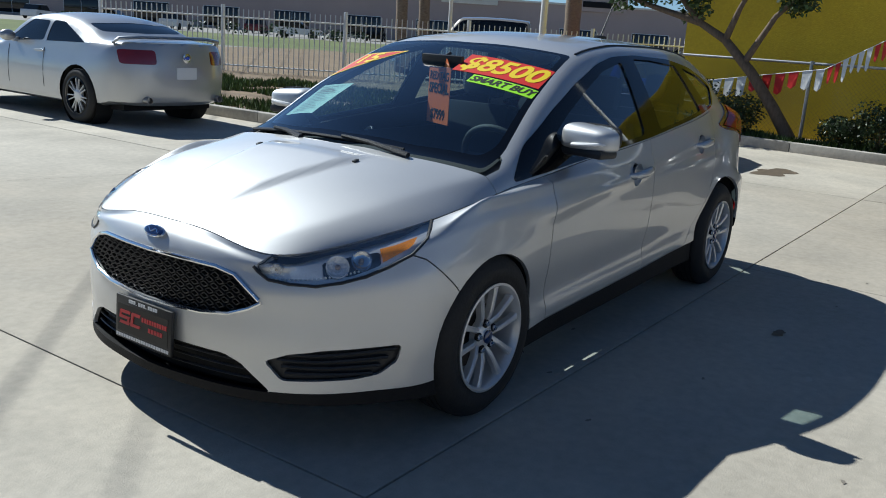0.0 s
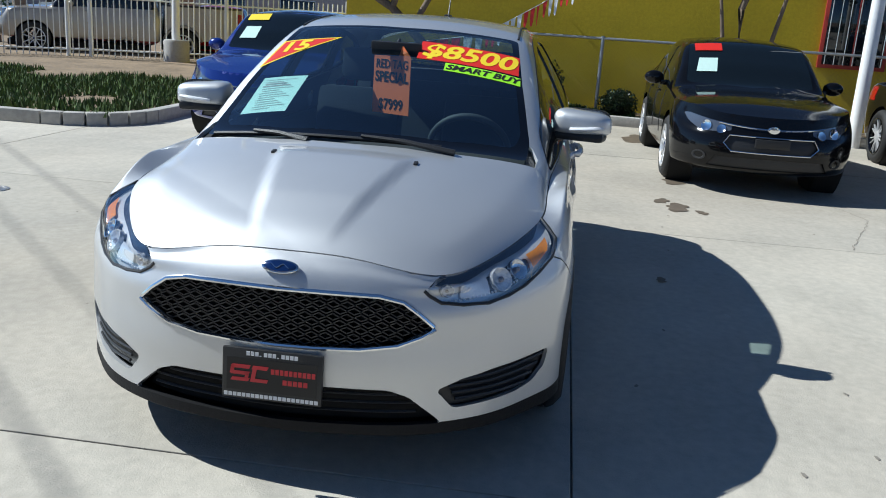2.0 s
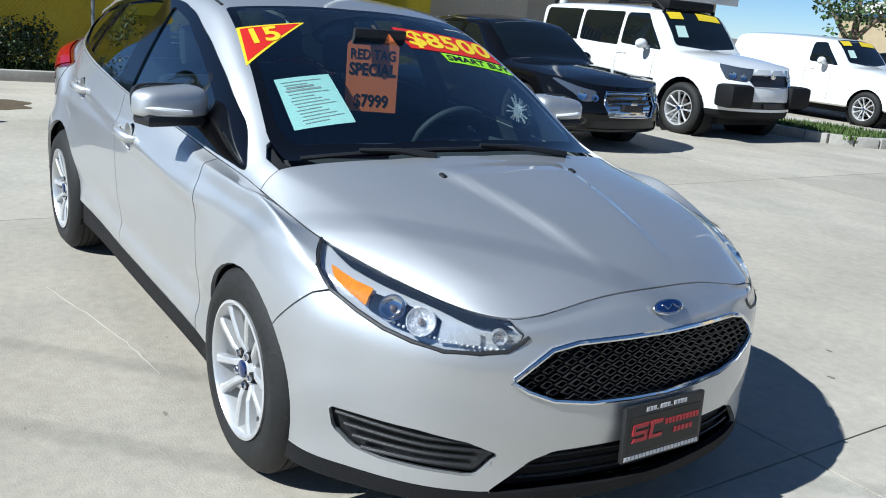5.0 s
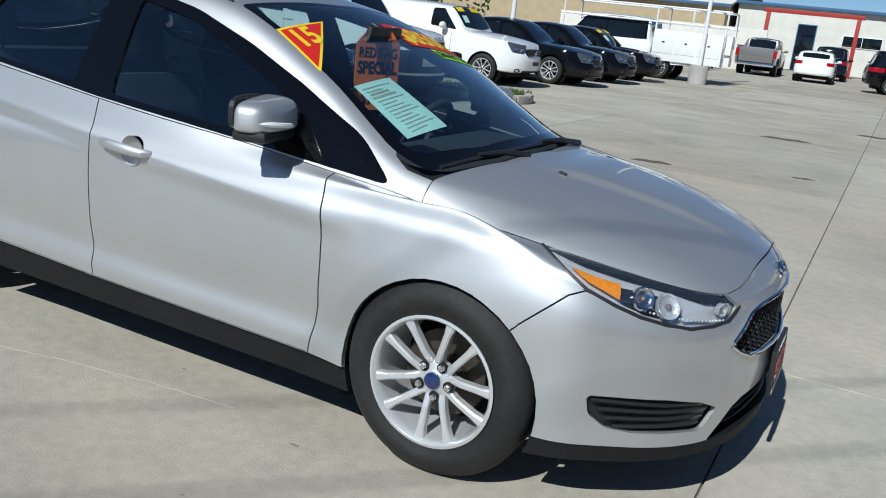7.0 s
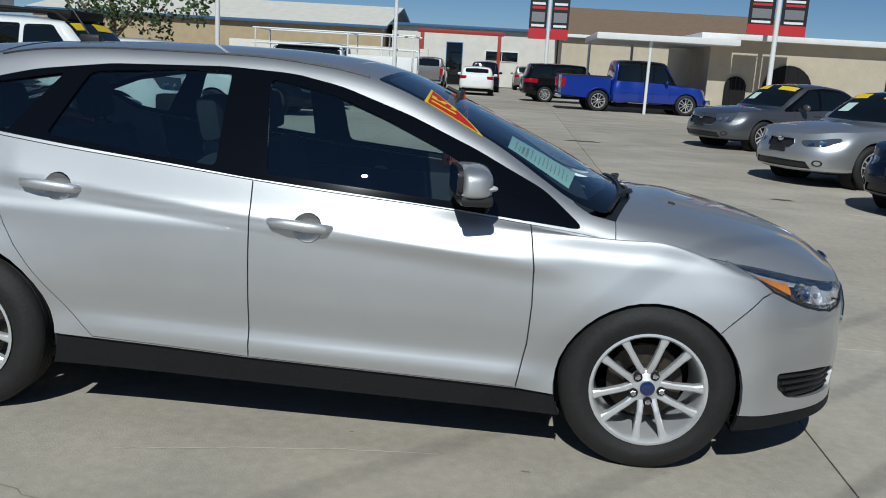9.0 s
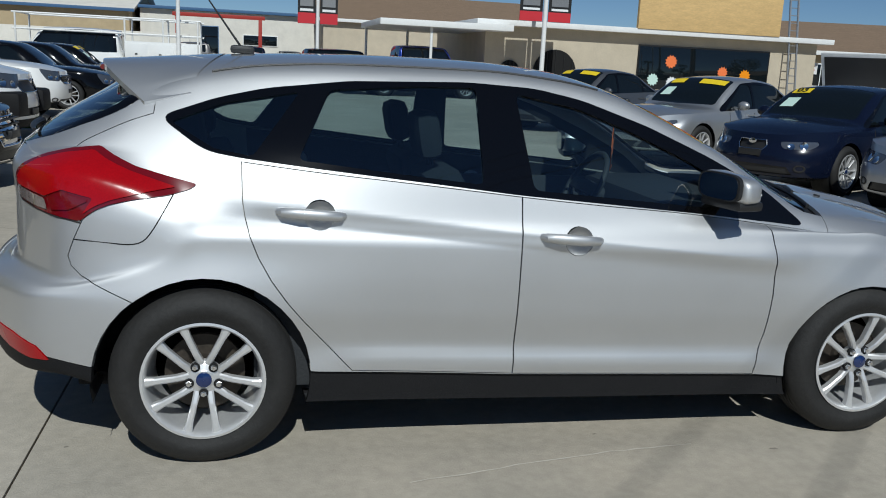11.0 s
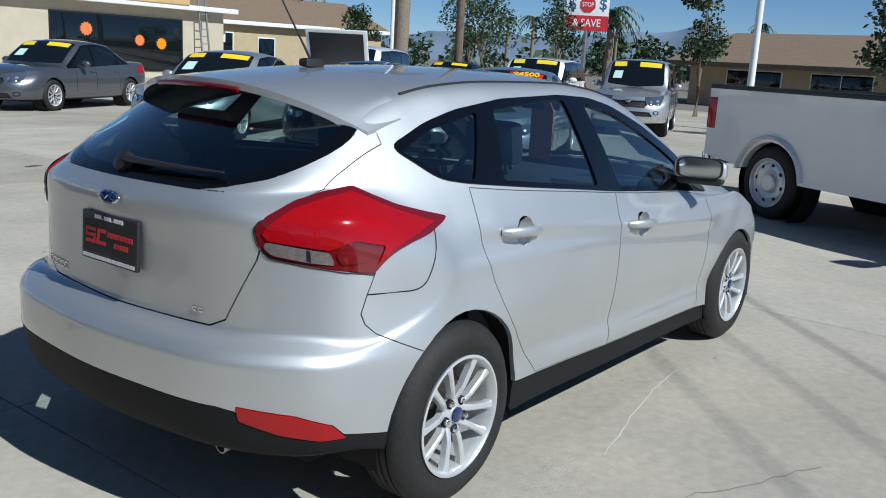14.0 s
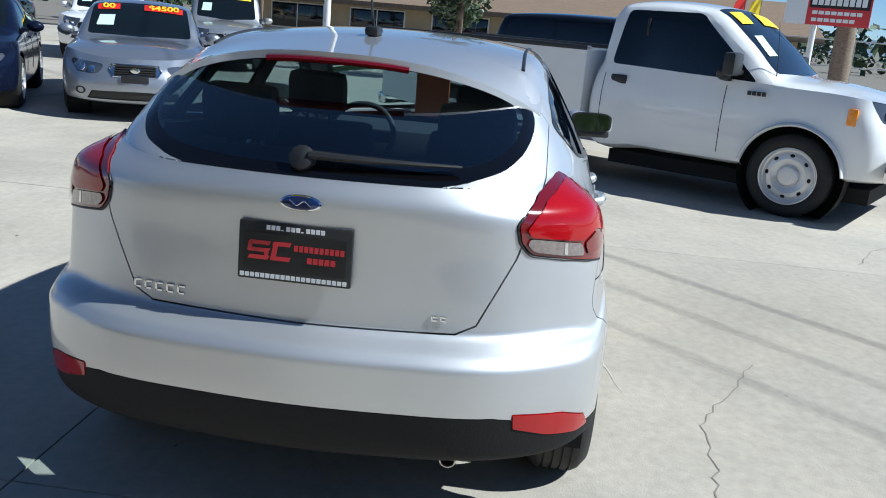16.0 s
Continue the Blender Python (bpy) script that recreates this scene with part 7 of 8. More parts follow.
tree("tall leafy tree behind the parked cars", (-13.5, 26, 0), [[(0, 0, 0), (.1, 0, 1.5), (0, .1, 3.0)], [(0, 0, 1.6), (1.0, .3, 2.8)], [(0, 0, 1.5), (-1.1, 0, 2.9)]],
     [(0, 0, 3.6, 1.6), (1.3, 0, 3.0, 1.2), (-1.4, 0, 3.0, 1.3), (2.2, 0, 3.2, 1.0), (0, 0, 5, 1.5)], 420, .17, .2, LEAF, 6)
for i, (x, y, lo, hi, r) in enumerate(((29.5, 20.9, 2.0, 4.9, 2.1), (29.2, 28.5, 2.0, 4.0, 1.2), (30.7, 17.6, 1.9, 4.6, 1.4), (26.0, 9.2, 1.5, 4.4, 1.15), (18.0, 1.5, 1.5, 4.6, 1.05), (33.5, 24.5, 1.6, 4.6, 1.6), (24.5, 2.2, 1.2, 3.0, .9))):
    tree("slender leafy tree at the edge of the lot", (x, y, 0), [[(0, 0, 0), (.05, 0, lo * .6), (-.05, .05, lo), (.1, 0, hi * .8)], [(0, 0, lo * .8), (r * .5, .1, hi * .7)], [(0, 0, lo * .7), (-r * .5, -.1, hi * .7)]],
         [(0, 0, (lo + hi) / 2, r * .75), (r * .5, .2, lo + r * .6, r * .6), (-r * .5, -.2, lo + r * .6, r * .6), (0, .2, hi - r * .5, r * .6)], 420, .15, .09, LEAF_DARK, 40 + i)


def palm(base, h, r, seed, crown=True):
    t = thing("palm_tree", "tall palm with a rough grey trunk", "palm tree", pose(*base))
    bm = bmesh.new()
    n = 18
    add_sweep(bm, [(.15 * math.sin(k / n * 2), 0, h * k / n) for k in range(n + 1)], [r * (1.15 - .25 * k / n + (.06 if k % 2 else 0)) for k in range(n + 1)], 10)
    part("trunk", bm, PALM_BARK, t)
    if crown:
        rnd = random.Random(seed)
        bm = bmesh.new()
        for k in range(26):
            a, up = rnd.uniform(0, 6.28), rnd.uniform(-.5, 1.1)
            prev = None
            for i in range(9):
                f = i / 8
                p = Vector((.15 + math.cos(a) * f * 1.7, math.sin(a) * f * 1.7, h + up * f - 1.5 * f * f))
                if prev is not None and i > 1:
                    s = Vector((-math.sin(a), math.cos(a), 0))
                    for k2 in (1, -1):
                        bm.faces.new([bm.verts.new(q) for q in (prev, p, p + s * k2 * .32 * (1.1 - f) - Vector((0, 0, .22)))])
                prev = p
        part("fronds", bm, LEAF_DARK, t, smooth=False)
    return t


for x, y, h, r in ((-18.0, -14.8, 9, .16), (-18.5, -14.3, 9, .15), (-22.7, -11.3, 9, .24), (-26, -13, 9, .2), (23.0, 20.3, 9, .27), (24.4, -9.8, 7, .28)):
    palm((x, y, 0), h, r, 3)
for i, (x, y, h) in enumerate(((37.3, 41.5, 5.6), (40, 20, 4.6), (60, 45, 7), (75, 38, 6), (90, 60, 7), (80, 50, 6.5), (110, 55, 8), (95, 30, 7))):
    palm((x, y, 0), h, .2, 60 + i)

# ---------------------------------------------------------------- yellow building, wire fence, pennants
YELLOW_WALL = surface("mustard_stucco", (0.50, 0.37, 0.012), rough=0.85, grain=0.12, scale=20, stain=0.14, stain_scale=.8, bump=0.5, bump_scale=45)
BEIGE_WALL = surface("beige_stucco", (0.52, 0.45, 0.34), rough=0.9, grain=0.08, scale=18, stain=0.10, bump=0.4, bump_scale=40)
WHITE_WALL = surface("white_stucco", (0.70, 0.67, 0.60), rough=0.9, grain=0.06, scale=18, stain=0.10, bump=0.3)
TAN_WALL = surface("tan_stucco", (0.46, 0.36, 0.22), rough=0.9, grain=0.08, scale=18, stain=0.12, bump=0.3)
WHITE_PAINT = surface("white_paint", (0.78, 0.78, 0.76), rough=0.5, grain=0.05, scale=15, stain=0.06)
RED_PAINT = surface("red_paint", (0.35, 0.03, 0.02), rough=0.5, grain=0.1, scale=15)
BLUE_PAINT = surface("blue_fascia", (0.05, 0.12, 0.24), rough=0.5, grain=0.08)
GALV = surface("galvanised_steel", (0.40, 0.41, 0.42), rough=0.45, metal=0.8, grain=0.15, scale=30)
SHINGLE = surface("brown_shingle", (0.21, 0.145, 0.095), rough=0.95, grain=0.2, scale=6, stain=0.15, bump=0.6, stretch=(1, 6, 6))
PINK_WALL = surface("dusty_pink_stucco", (0.45, 0.36, 0.33), rough=0.9, grain=0.06, stain=0.1, stain_scale=.1)


def house_block(name, label, at, size, wall, roof=None, ridge=0.0, over=.4, roof_mat=None, fascia=None, openings=(), category="building"):
    """A block (x along the front, y deep) with real openings shown by frames and panes, and a gable or flat roof."""
    b = thing(name, label, category, at)
    w, d, h = size
    part("wall", box((0, 0, 0), (w, d, h)), wall, b, smooth=False)
    if ridge:
        bm = bmesh.new()
        add_prism(bm, [(-over, h - .05), (d / 2, h + ridge), (d + over, h - .05), (d + over, h + .10), (d / 2, h + ridge + .16), (-over, h + .10)], w + 2 * over,
                  Matrix(((0, 0, 1, -over), (1, 0, 0, 0), (0, 1, 0, 0), (0, 0, 0, 1))))
        bmesh.ops.recalc_face_normals(bm, faces=bm.faces[:])
        part("roof", bm, roof_mat or SHINGLE, b, smooth=False)
        part("fascia", box((-over, -over - .04, h - .12), (w + over, -over, h + .10), .01), fascia or WHITE_PAINT, b)
        for x in (-.02, w - .03):
            bm = bmesh.new()
            add_prism(bm, [(0, h - .05), (d, h - .05), (d / 2, h + ridge)], .05, Matrix(((0, 0, 1, x), (1, 0, 0, 0), (0, 1, 0, 0), (0, 0, 0, 1))))
            part("gable", bm, wall, b, smooth=False)
    else:
        part("roof", box((-over, -over, h), (w + over, d + over, h + .22), .02), fascia or WHITE_PAINT, b)
    for kind, x0, x1, z0, z1, mat in openings:
        f = part(kind, box((x0 - .06, -.06, z0 - .06), (x1 + .06, .02, z1 + .06), .01), WHITE_PAINT if mat is None else mat, b)
        part("pane" if kind == "window" else "panel", box((x0, -.075, z0), (x1, -.045, z1), .004), DARK_GLASS if kind != "shutter" else GALV, f)
        if kind == "window":
            part("glazing_bar", box(((x0 + x1) / 2 - .02, -.09, z0), ((x0 + x1) / 2 + .02, -.07, z1)), WHITE_PAINT if mat is None else mat, f)
    return b


yb = house_block("building", "mustard yellow stucco building with a red-framed window", pose(-11.6, -3.3, 0, 0, 0, 83), (10.6, 9, 4.6), YELLOW_WALL, fascia=YELLOW_WALL, over=.05,
                 openings=(("window", 8.25, 9.15, 1.15, 2.4, RED_PAINT),))
for i in range(7):
    part("window_grille", box((8.28 + i * .14, -.12, 1.15), (8.29 + i * .14, -.105, 2.4)), WHITE_PAINT, yb)
house_block("building", "plain beige stucco building beside the yellow one", pose(-11.2, 7.4, 0, 0, 0, 83), (2.6, 6, 3.6), BEIGE_WALL, fascia=BEIGE_WALL, over=.05)
house_block("building", "low tan workshop behind the parked cars", pose(-13.5, 12.0, 0, 0, 0, 90), (7, 6, 2.4), BEIGE_WALL, ridge=.8, roof_mat=SHINGLE)
RUSTY_WIRE = surface("dull_rusty_wire", (0.11, 0.09, 0.06), rough=0.8, grain=0.2, scale=20)
fence = thing("wire_fence", "galvanised chain-link fence with a top rail", "fence", pose(-11.2, -3.2, 0, 0, 0, -7) @ pose(11.2, 3.2, 0))
for i in range(6):
    part("post", tube((-11.2, -3.2 + i * 2.3, 0), (-11.2, -3.2 + i * 2.3, 1.36), .03), GALV, fence)
part("top_rail", tube((-11.2, -3.2, 1.32), (-11.2, 8.3, 1.32), .022), GALV, fence)
bm = bmesh.new()
for i in range(165):
    for s in (1, -1):
        y0 = -3.2 + i * .07
        y1 = y0 + s * 1.22
        f = 1.0
        if y1 < -3.2:
            f = (y0 + 3.2) / 1.22
        if y1 > 8.3:
            f = (8.3 - y0) / 1.22
        if f > .05:
            add_tube(bm, (-11.2 + s * .002, y0, .1), (-11.2 + s * .002, y0 + s * 1.22 * f, .1 + 1.22 * f), .0014, seg=3, caps=False)
tagged(part("wire_mesh", bm, RUSTY_WIRE, fence), kind="stuff")
string = thing("pennant_string", "sagging string of red and white pennants", "bunting", pose(-11.0, -3.2, 0, 0, 0, -7) @ pose(11.0, 3.2, 0))
PEN = [(-11.0, -4.2, .85), (-11.0, -2.5, .93), (-11.0, -.64, 1.25), (-11.0, .29, 1.8), (-11.0, 1.1, 2.35), (-11.0, 2.4, 3.2)]
bm = bmesh.new()
add_sweep(bm, PEN, .006, 5)
part("cord", bm, WHITE_PAINT, string)
for i in range(44):
    f = i / 44 * 5
    k = int(f)
    p = Vector(PEN[k]).lerp(Vector(PEN[k + 1]), f - k)
    q = Vector(PEN[k]).lerp(Vector(PEN[k + 1]), min(1, f - k + .085))
    bm = bmesh.new()
    drop = .22 + .04 * (i % 3)
    pts = [(p.x, p.y, p.z), (q.x, q.y, q.z), (q.x + .02, q.y - .02, q.z - drop), (p.x + .03, (p.y + q.y) / 2, p.z - drop - .03), (p.x + .02, p.y + .01, p.z - drop)]
    fr = [bm.verts.new(v) for v in pts]
    bk = [bm.verts.new((x - .003, y, z)) for x, y, z in pts]
    bm.faces.new(fr), bm.faces.new(bk[::-1])
    part("pennant", bm, (RED_FILM, RED_FILM, WHITE_PAINT, RED_FILM, WHITE_PAINT, WHITE_PAINT)[(i // 2) % 6], string, smooth=False)

# ---------------------------------------------------------------- white picket fence, street, far side
pf = thing("picket_fence", "white painted steel picket fence", "fence")
A, Bp = Vector((-18.4, -5.0, 0)), Vector((-9.6, -18.0, 0))
n_p = 121
picket = None
ang = math.degrees(math.atan2(Bp.y - A.y, Bp.x - A.x))
for i in range(n_p):
    p = A.lerp(Bp, i / (n_p - 1))
    if picket is None:
        o = part("picket", box((-.011, -.011, 0), (.011, .011, 1.58)), WHITE_PAINT, pf, smooth=False)
        picket = o.data
    else:
        o = new("picket", picket)
        o.parent = pf
    o.matrix_basis = pose(p.x, p.y, .08, 0, 0, ang)
for i in range(6):
    p = A.lerp(Bp, i / 5)
    part("post", box((p.x - .04, p.y - .04, 0), (p.x + .04, p.y + .04, 1.75), .008), WHITE_PAINT, pf)
for z in (.25, 1.45):
    part("rail", tube((A.x, A.y, z), (Bp.x, Bp.y, z), .02, seg=6), WHITE_PAINT, pf)


def lamp_pole(x, y, h, r, label, base=True, mat=WHITE_PAINT):
    p = thing("pole", label, "pole", pose(x, y, 0))
    part("shaft", tube((0, 0, 0), (0, 0, h), r, r * .8, 12), mat, p)
    if base:
        bm = bmesh.new()
        add_lathe(bm, [(.30, 0), (.30, .55), (.27, .6), (.001, .6)], None, 20)
        part("footing", bm, CONCRETE_POST, p)
    return p


lamp_pole(-15.3, -8.3, 8, .09, "white steel pole on a concrete footing")
lamp_pole(-14.6, -10.6, 8, .05, "thin white steel pole", False)
ax = math.radians(-147)
ux, uy = Vector((math.cos(ax), math.sin(ax), 0)), Vector((-math.sin(ax), math.cos(ax), 0))


def far(dist, across, z=0.0):
    p = Vector((4, 2, z)) + ux * dist + uy * across
    return (p.x, p.y, p.z)


def strip(name, d0, d1, half, z, material, label, category):
    bm = bmesh.new()
    bm.faces.new([bm.verts.new(far(a, b, z)) for a, b in ((d0, -half), (d1, -half), (d1, half), (d0, half))])
    ob = tagged(part(name, bm, material), label, category, kind="structure")
    return ob


FIELD = surface("mown_field", (0.13, 0.16, 0.05), rough=0.95, grain=0.2, scale=1.5, stain=0.3, stain_scale=.12)
strip("road", 27, 46, 120, .004, ASPHALT, "pale worn street beyond the fence", "road")
strip("verge", 46, 78, 150, .010, FIELD, "mown green field beyond the street", "grass")
strip("car_park", 78, 120, 160, .004, ASPHALT, "car park of the far shopping centre", "road")
mall = house_block("shopping_centre", "long low dusty pink shopping centre", pose(*far(112, 75), 0, 0, -147 - 90), (150, 20, 5.6), PINK_WALL, fascia=WHITE_WALL,
                   openings=tuple(("window", 4 + i * 9, 8.5 + i * 9, .3, 2.7, None) for i in range(16)))
for i in range(9):
    part("parapet", box((6 + i * 16, -.5, 5.0), (13 + i * 16, .6, 6.9), .05), (WHITE_WALL, PINK_WALL)[i % 2], mall)
    part("shop_sign", box((7.5 + i * 16, -.62, 5.5), (11 + i * 16, -.5, 6.2), .03), (BLUE_PAINT, RED_PAINT, GREY_PLASTIC)[i % 3], mall)


def small_car(at, paint):
    c = thing("distant_car", "small parked car in the far car park", "car", at, group="cars in the far car park")
    bm = bmesh.new()
    add_prism(bm, [(-2.2, .3), (2.2, .3), (2.2, .65), (1.9, .80), (-2.1, .95), (-2.2, .7)], 1.7, Matrix(((1, 0, 0, 0), (0, 0, 1, -.85), (0, 1, 0, 0), (0, 0, 0, 1))))
    part("body", bm, paint, c, smooth=False)
    bm = bmesh.new()
    add_prism(bm, [(-1.9, .9), (1.0, .84), (.3, 1.42), (-1.3, 1.44)], 1.5, Matrix(((1, 0, 0, 0), (0, 0, 1, -.75), (0, 1, 0, 0), (0, 0, 0, 1))))
    part("cabin", bm, DARK_GLASS, c, smooth=False)
    part("roof", box((-1.25, -.68, 1.42), (.28, .68, 1.47), .02), paint, c)
    for x in (-1.35, 1.35):
        for y in (-.8, .8):
            bm = bmesh.new()
            add_lathe(bm, [(.001, -.1), (.3, -.1), (.32, -.05), (.32, .05), (.3, .1), (.001, .1)], pose(x, y, .32, 90, 0, 0), 14)
            part("wheel", bm, RUBBER, c)
    return c


first = None
keys = ("white", "silver", "black", "white", "maroon", "white", "navy", "grey")
for i in range(17):
    rnd = random.Random(100 + i)
    m = pose(*far(rnd.choice((84, 92)), -52 + i * 6.2 + rnd.uniform(-1, 1)), 0, 0, -147 + rnd.choice((90, -90, 0)))
    small_car(m, PAINT[keys[i % 8]])

# ---------------------------------------------------------------- service truck, office and far buildings
ut, _ = pickup("service_truck", "white service truck with utility boxes and a pipe rack", pose(-7.5, 27.7, 0, 0, 0, 180), PAINT["white"], L=6.2, W=2.0, H=1.98, pillars=(-.5,))
for k in (1, -1):
    part("utility_box", box((-4.5, k * .80 - .26, .60), (-2.2, k * .80 + .26, 1.62), .02), PAINT["white"], ut)
    for i in range(3):
        part("box_door", box((-4.4 + i * .75, k * 1.062 - .012, .85), (-3.72 + i * .75, k * 1.062 + .012, 1.55), .008), PAINT["white"], ut)
        part("latch", box((-4.1 + i * .75, k * 1.08 - .012, 1.2), (-4.02 + i * .75, k * 1.08 + .012, 1.24)), BLACK_TRIM, ut)
    for z in (1.85, 2.35):
        part("rack_rail", tube((-4.6, k * .92, z), (1.2, k * .92, z), .03, seg=8), WHITE_PAINT, ut)
    for x in (-4.5, -3.4, -2.2, 1.1):
        part("rack_post", tube((x, k * .92, 1.2), (x, k * .92, 2.35), .03, seg=8), WHITE_PAINT, ut)
for x in (-4.5, -3.4, -2.2, 1.1):
    part("rack_bar", tube((x, -.92, 2.35), (x, .92, 2.35), .025, seg=8), WHITE_PAINT, ut)

office = house_block("office_building", "beige dealership office with arched doorways and dark shopfront", pose(8.2, 32.0, 0), (15.5, 10, 3.05), BEIGE_WALL, over=.5,
                     openings=(("shopfront", 6.9, 13.1, .35, 2.55, GREY_PLASTIC),))
for x, r in ((1.1, .42), (3.1, .95)):
    bm = bmesh.new()
    add_prism(bm, [(x - r, 0), (x + r, 0)] + [(x + r * math.cos(a), 1.25 + r * math.sin(a)) for a in [math.pi * i / 14 for i in range(15)]], .10, Matrix(((1, 0, 0, 0), (0, 0, -1, .03), (0, 1, 0, 0), (0, 0, 0, 1))))
    bmesh.ops.recalc_face_normals(bm, faces=bm.faces[:])
    a = part("archway", bm, SEAM, office, "dark arched doorway", smooth=False)
    for i in range(5):
        part("bar", tube((x - r * .8 + i * r * .4, -.10, 0), (x - r * .8 + i * r * .4, -.10, 1.25 + r * math.sqrt(max(.05, 1 - (-.8 + i * .4) ** 2))), .015, seg=6), BLACK_TRIM, a)
part("sign_board", box((6.5, -.55, 3.25), (13.2, -.35, 5.1), .02), surface("plywood", (0.62, 0.42, 0.18), rough=0.8, grain=0.12, scale=8, stain=0.12, stretch=(1, 1, 4)), office, "tan plywood sign board")
for x, z, r, m in ((7.6, 1.15, .28, GREEN_PAPER), (8.5, 1.05, .28, WHITE_INK), (8.4, 1.95, .30, ORANGE_CARD), (10.9, 1.6, .26, ORANGE_CARD), (12.0, 1.5, .28, LENS_AMBER)):
    bm = bmesh.new()
    star = [(r * (1 if i % 2 else .75) * math.cos(i * math.pi / 12), r * (1 if i % 2 else .75) * math.sin(i * math.pi / 12)) for i in range(24)]
    add_prism(bm, star, .012, facing((x, -.085, z), (1, 0, 0), (0, 0, 1)))
    part("starburst_sign", bm, m, office, smooth=False)
canopy = thing("canopy", "white flat canopy on a thin steel post", "canopy", pose(3.6, 30.6, 0))
part("roof", box((0, 0, 2.78), (5.4, 6.4, 3.02), .02), WHITE_PAINT, canopy)
for x, y in ((2.1, .3), (.2, 6.0), (2.1, 6.0)):
    part("post", tube((x, y, 0), (x, y, 2.8), .06), WHITE_PAINT, canopy)
lad = thing("ladder", "aluminium ladder leaning on the office", "ladder", pose(22.2, 31.2, 0, -8, 0, 0))
for s in (-.2, .2):
    part("stile", box((s - .03, -.04, 0), (s + .03, .04, 5.2)), GALV, lad)
for i in range(15):
    part("rung", tube((-.2, 0, .3 + i * .33), (.2, 0, .3 + i * .33), .02, seg=6), GALV, lad)


def banner_pole(x, y, z0, z1, label, heading=0):
    p = lamp_pole(x, y, 7, .10, label)
    p.matrix_basis = pose(x, y, 0, 0, 0, heading)
    for s in (-1, 1):
        b = part("banner", box((min(s * .12, s * 1.05), -.012, z0), (max(s * .12, s * 1.05), .012, z1)), BLACK_INK, p, "black and red vinyl banner")
        for i, (a, c, m) in enumerate(((.0, .26, RED_INK), (.30, .36, WHITE_INK), (.42, .66, STEEL), (.74, .80, RED_INK), (.84, .90, WHITE_INK))):
            zz0, zz1 = z0 + (z1 - z0) * a, z0 + (z1 - z0) * c
            inset = 0 if i == 0 else .12
            lo, hi = min(s * (.12 + inset), s * (1.05 - inset)), max(s * (.12 + inset), s * (1.05 - inset))
            part("print", box((lo, -.018, zz0), (hi, .018, zz1)), m, b)
        for z in (z0, z1):
            part("arm", tube((0, 0, z), (s * 1.05, 0, z), .015, seg=6), GALV, p)


banner_pole(2.1, 44.0, 3.1, 5.2, "white pole with two dark dealer banners")
banner_pole(10.0, 29.8, 3.2, 4.6, "white pole with two dealer banners")
house_block("building", "tan industrial shed with a low gable roof", pose(-38, 64, 0), (28, 18, 4.0), TAN_WALL, ridge=1.9, fascia=BLUE_PAINT, roof_mat=WHITE_WALL)
house_block("building", "white workshop with blue fascia", pose(-9.5, 66, 0), (13, 12, 4.3), WHITE_WALL, fascia=BLUE_PAINT, openings=(("door", 4.4, 5.6, 0, 3.2, BLUE_PAINT), ("window", 7.5, 10, 2.0, 2.7, None)))
house_block("building", "beige store with a broad brown roof", pose(3.6, 60, 0), (16, 12, 4.0), BEIGE_WALL, ridge=2.2)
part("wall", box((-17, 49, 0), (-4.8, 49.2, 2.3), .01), WHITE_WALL, thing("boundary_wall", "white block boundary wall", "wall"))
gantry = thing("gantry", "dark red steel gantry frame", "frame", pose(-6.2, 58, 0))
for x in (0, 5.4):
    part("leg", box((x - .12, -.12, 0), (x + .12, .12, 3.6), .01), RED_PAINT, gantry)
part("beam", box((-.3, -.12, 3.6), (5.7, .12, 3.85), .01), RED_PAINT, gantry)
lamp_pole(-3.6, 26.5, 8, .07, "slim white lamp pole")
hs = house_block("house", "tan house with brown shingle roof and white fascia", pose(25.5, 38.5, 0, 0, 0, -14), (13.5, 10, 2.9), TAN_WALL, ridge=1.7, openings=(("window", 2, 3.4, 1.2, 2.3, None), ("door", 5, 6, 0, 2.1, None)))
sg = thing("workshop_sign", "white board lettered in red", "sign", facing((23.4, 33.0, 2.0), (.82, -.57, 0), (0, 0, 1)))
part("board", box((-.95, -.26, -.03), (.95, .26, 0)), WHITE_INK, sg)
text_part("lettering", "MECHANIC", .36, pose(0, 0, .006), RED_INK, sg, bold=.006, squeeze=.92)
for s in (-.7, .7):
    part("post", tube((s, -2.0, -.05), (s, .2, -.05), .04, seg=6), WHITE_PAINT, sg)
house_block("building", "long low store with a brown shingle roof", pose(38.2, 14.5, 0, 0, 0, -97), (26, 12, 1.95), TAN_WALL, ridge=1.6, over=.9, fascia=BARK, openings=tuple(("window", 2 + i * 4, 4.6 + i * 4, .6, 1.7, None) for i in range(6)))
lamp_pole(19.2, 17.4, 8, .07, "white steel lamp pole")
lamp_pole(20.6, 15.6, 9, .15, "brown wooden utility pole", False, BARK)
lamp_pole(20.0, 5.4, 8, .10, "white lamp pole at the edge of the lot")
lamp_pole(-7.6, 20.0, 8, .07, "slim white pole between parked cars", False)
lamp_pole(-9.7, 9.9, 8, .08, "light grey steel pole beside the building", False)
lamp_pole(-9.05, 5.12, 8, .10, "weathered white steel pole before the yellow wall", False)
sg = thing("roadside_sign", "white and red lettered roadside price sign on a pole", "sign", facing((35.9, 19.2, 4.1), (.5, -.87, 0), (0, 0, 1)))
part("board", box((-1.05, -.85, -.10), (1.05, .95, 0), .01), WHITE_INK, sg)
part("band", box((-1.05, -.85, -.004), (1.05, -.12, .006)), RED_INK, sg)
bm = bmesh.new()
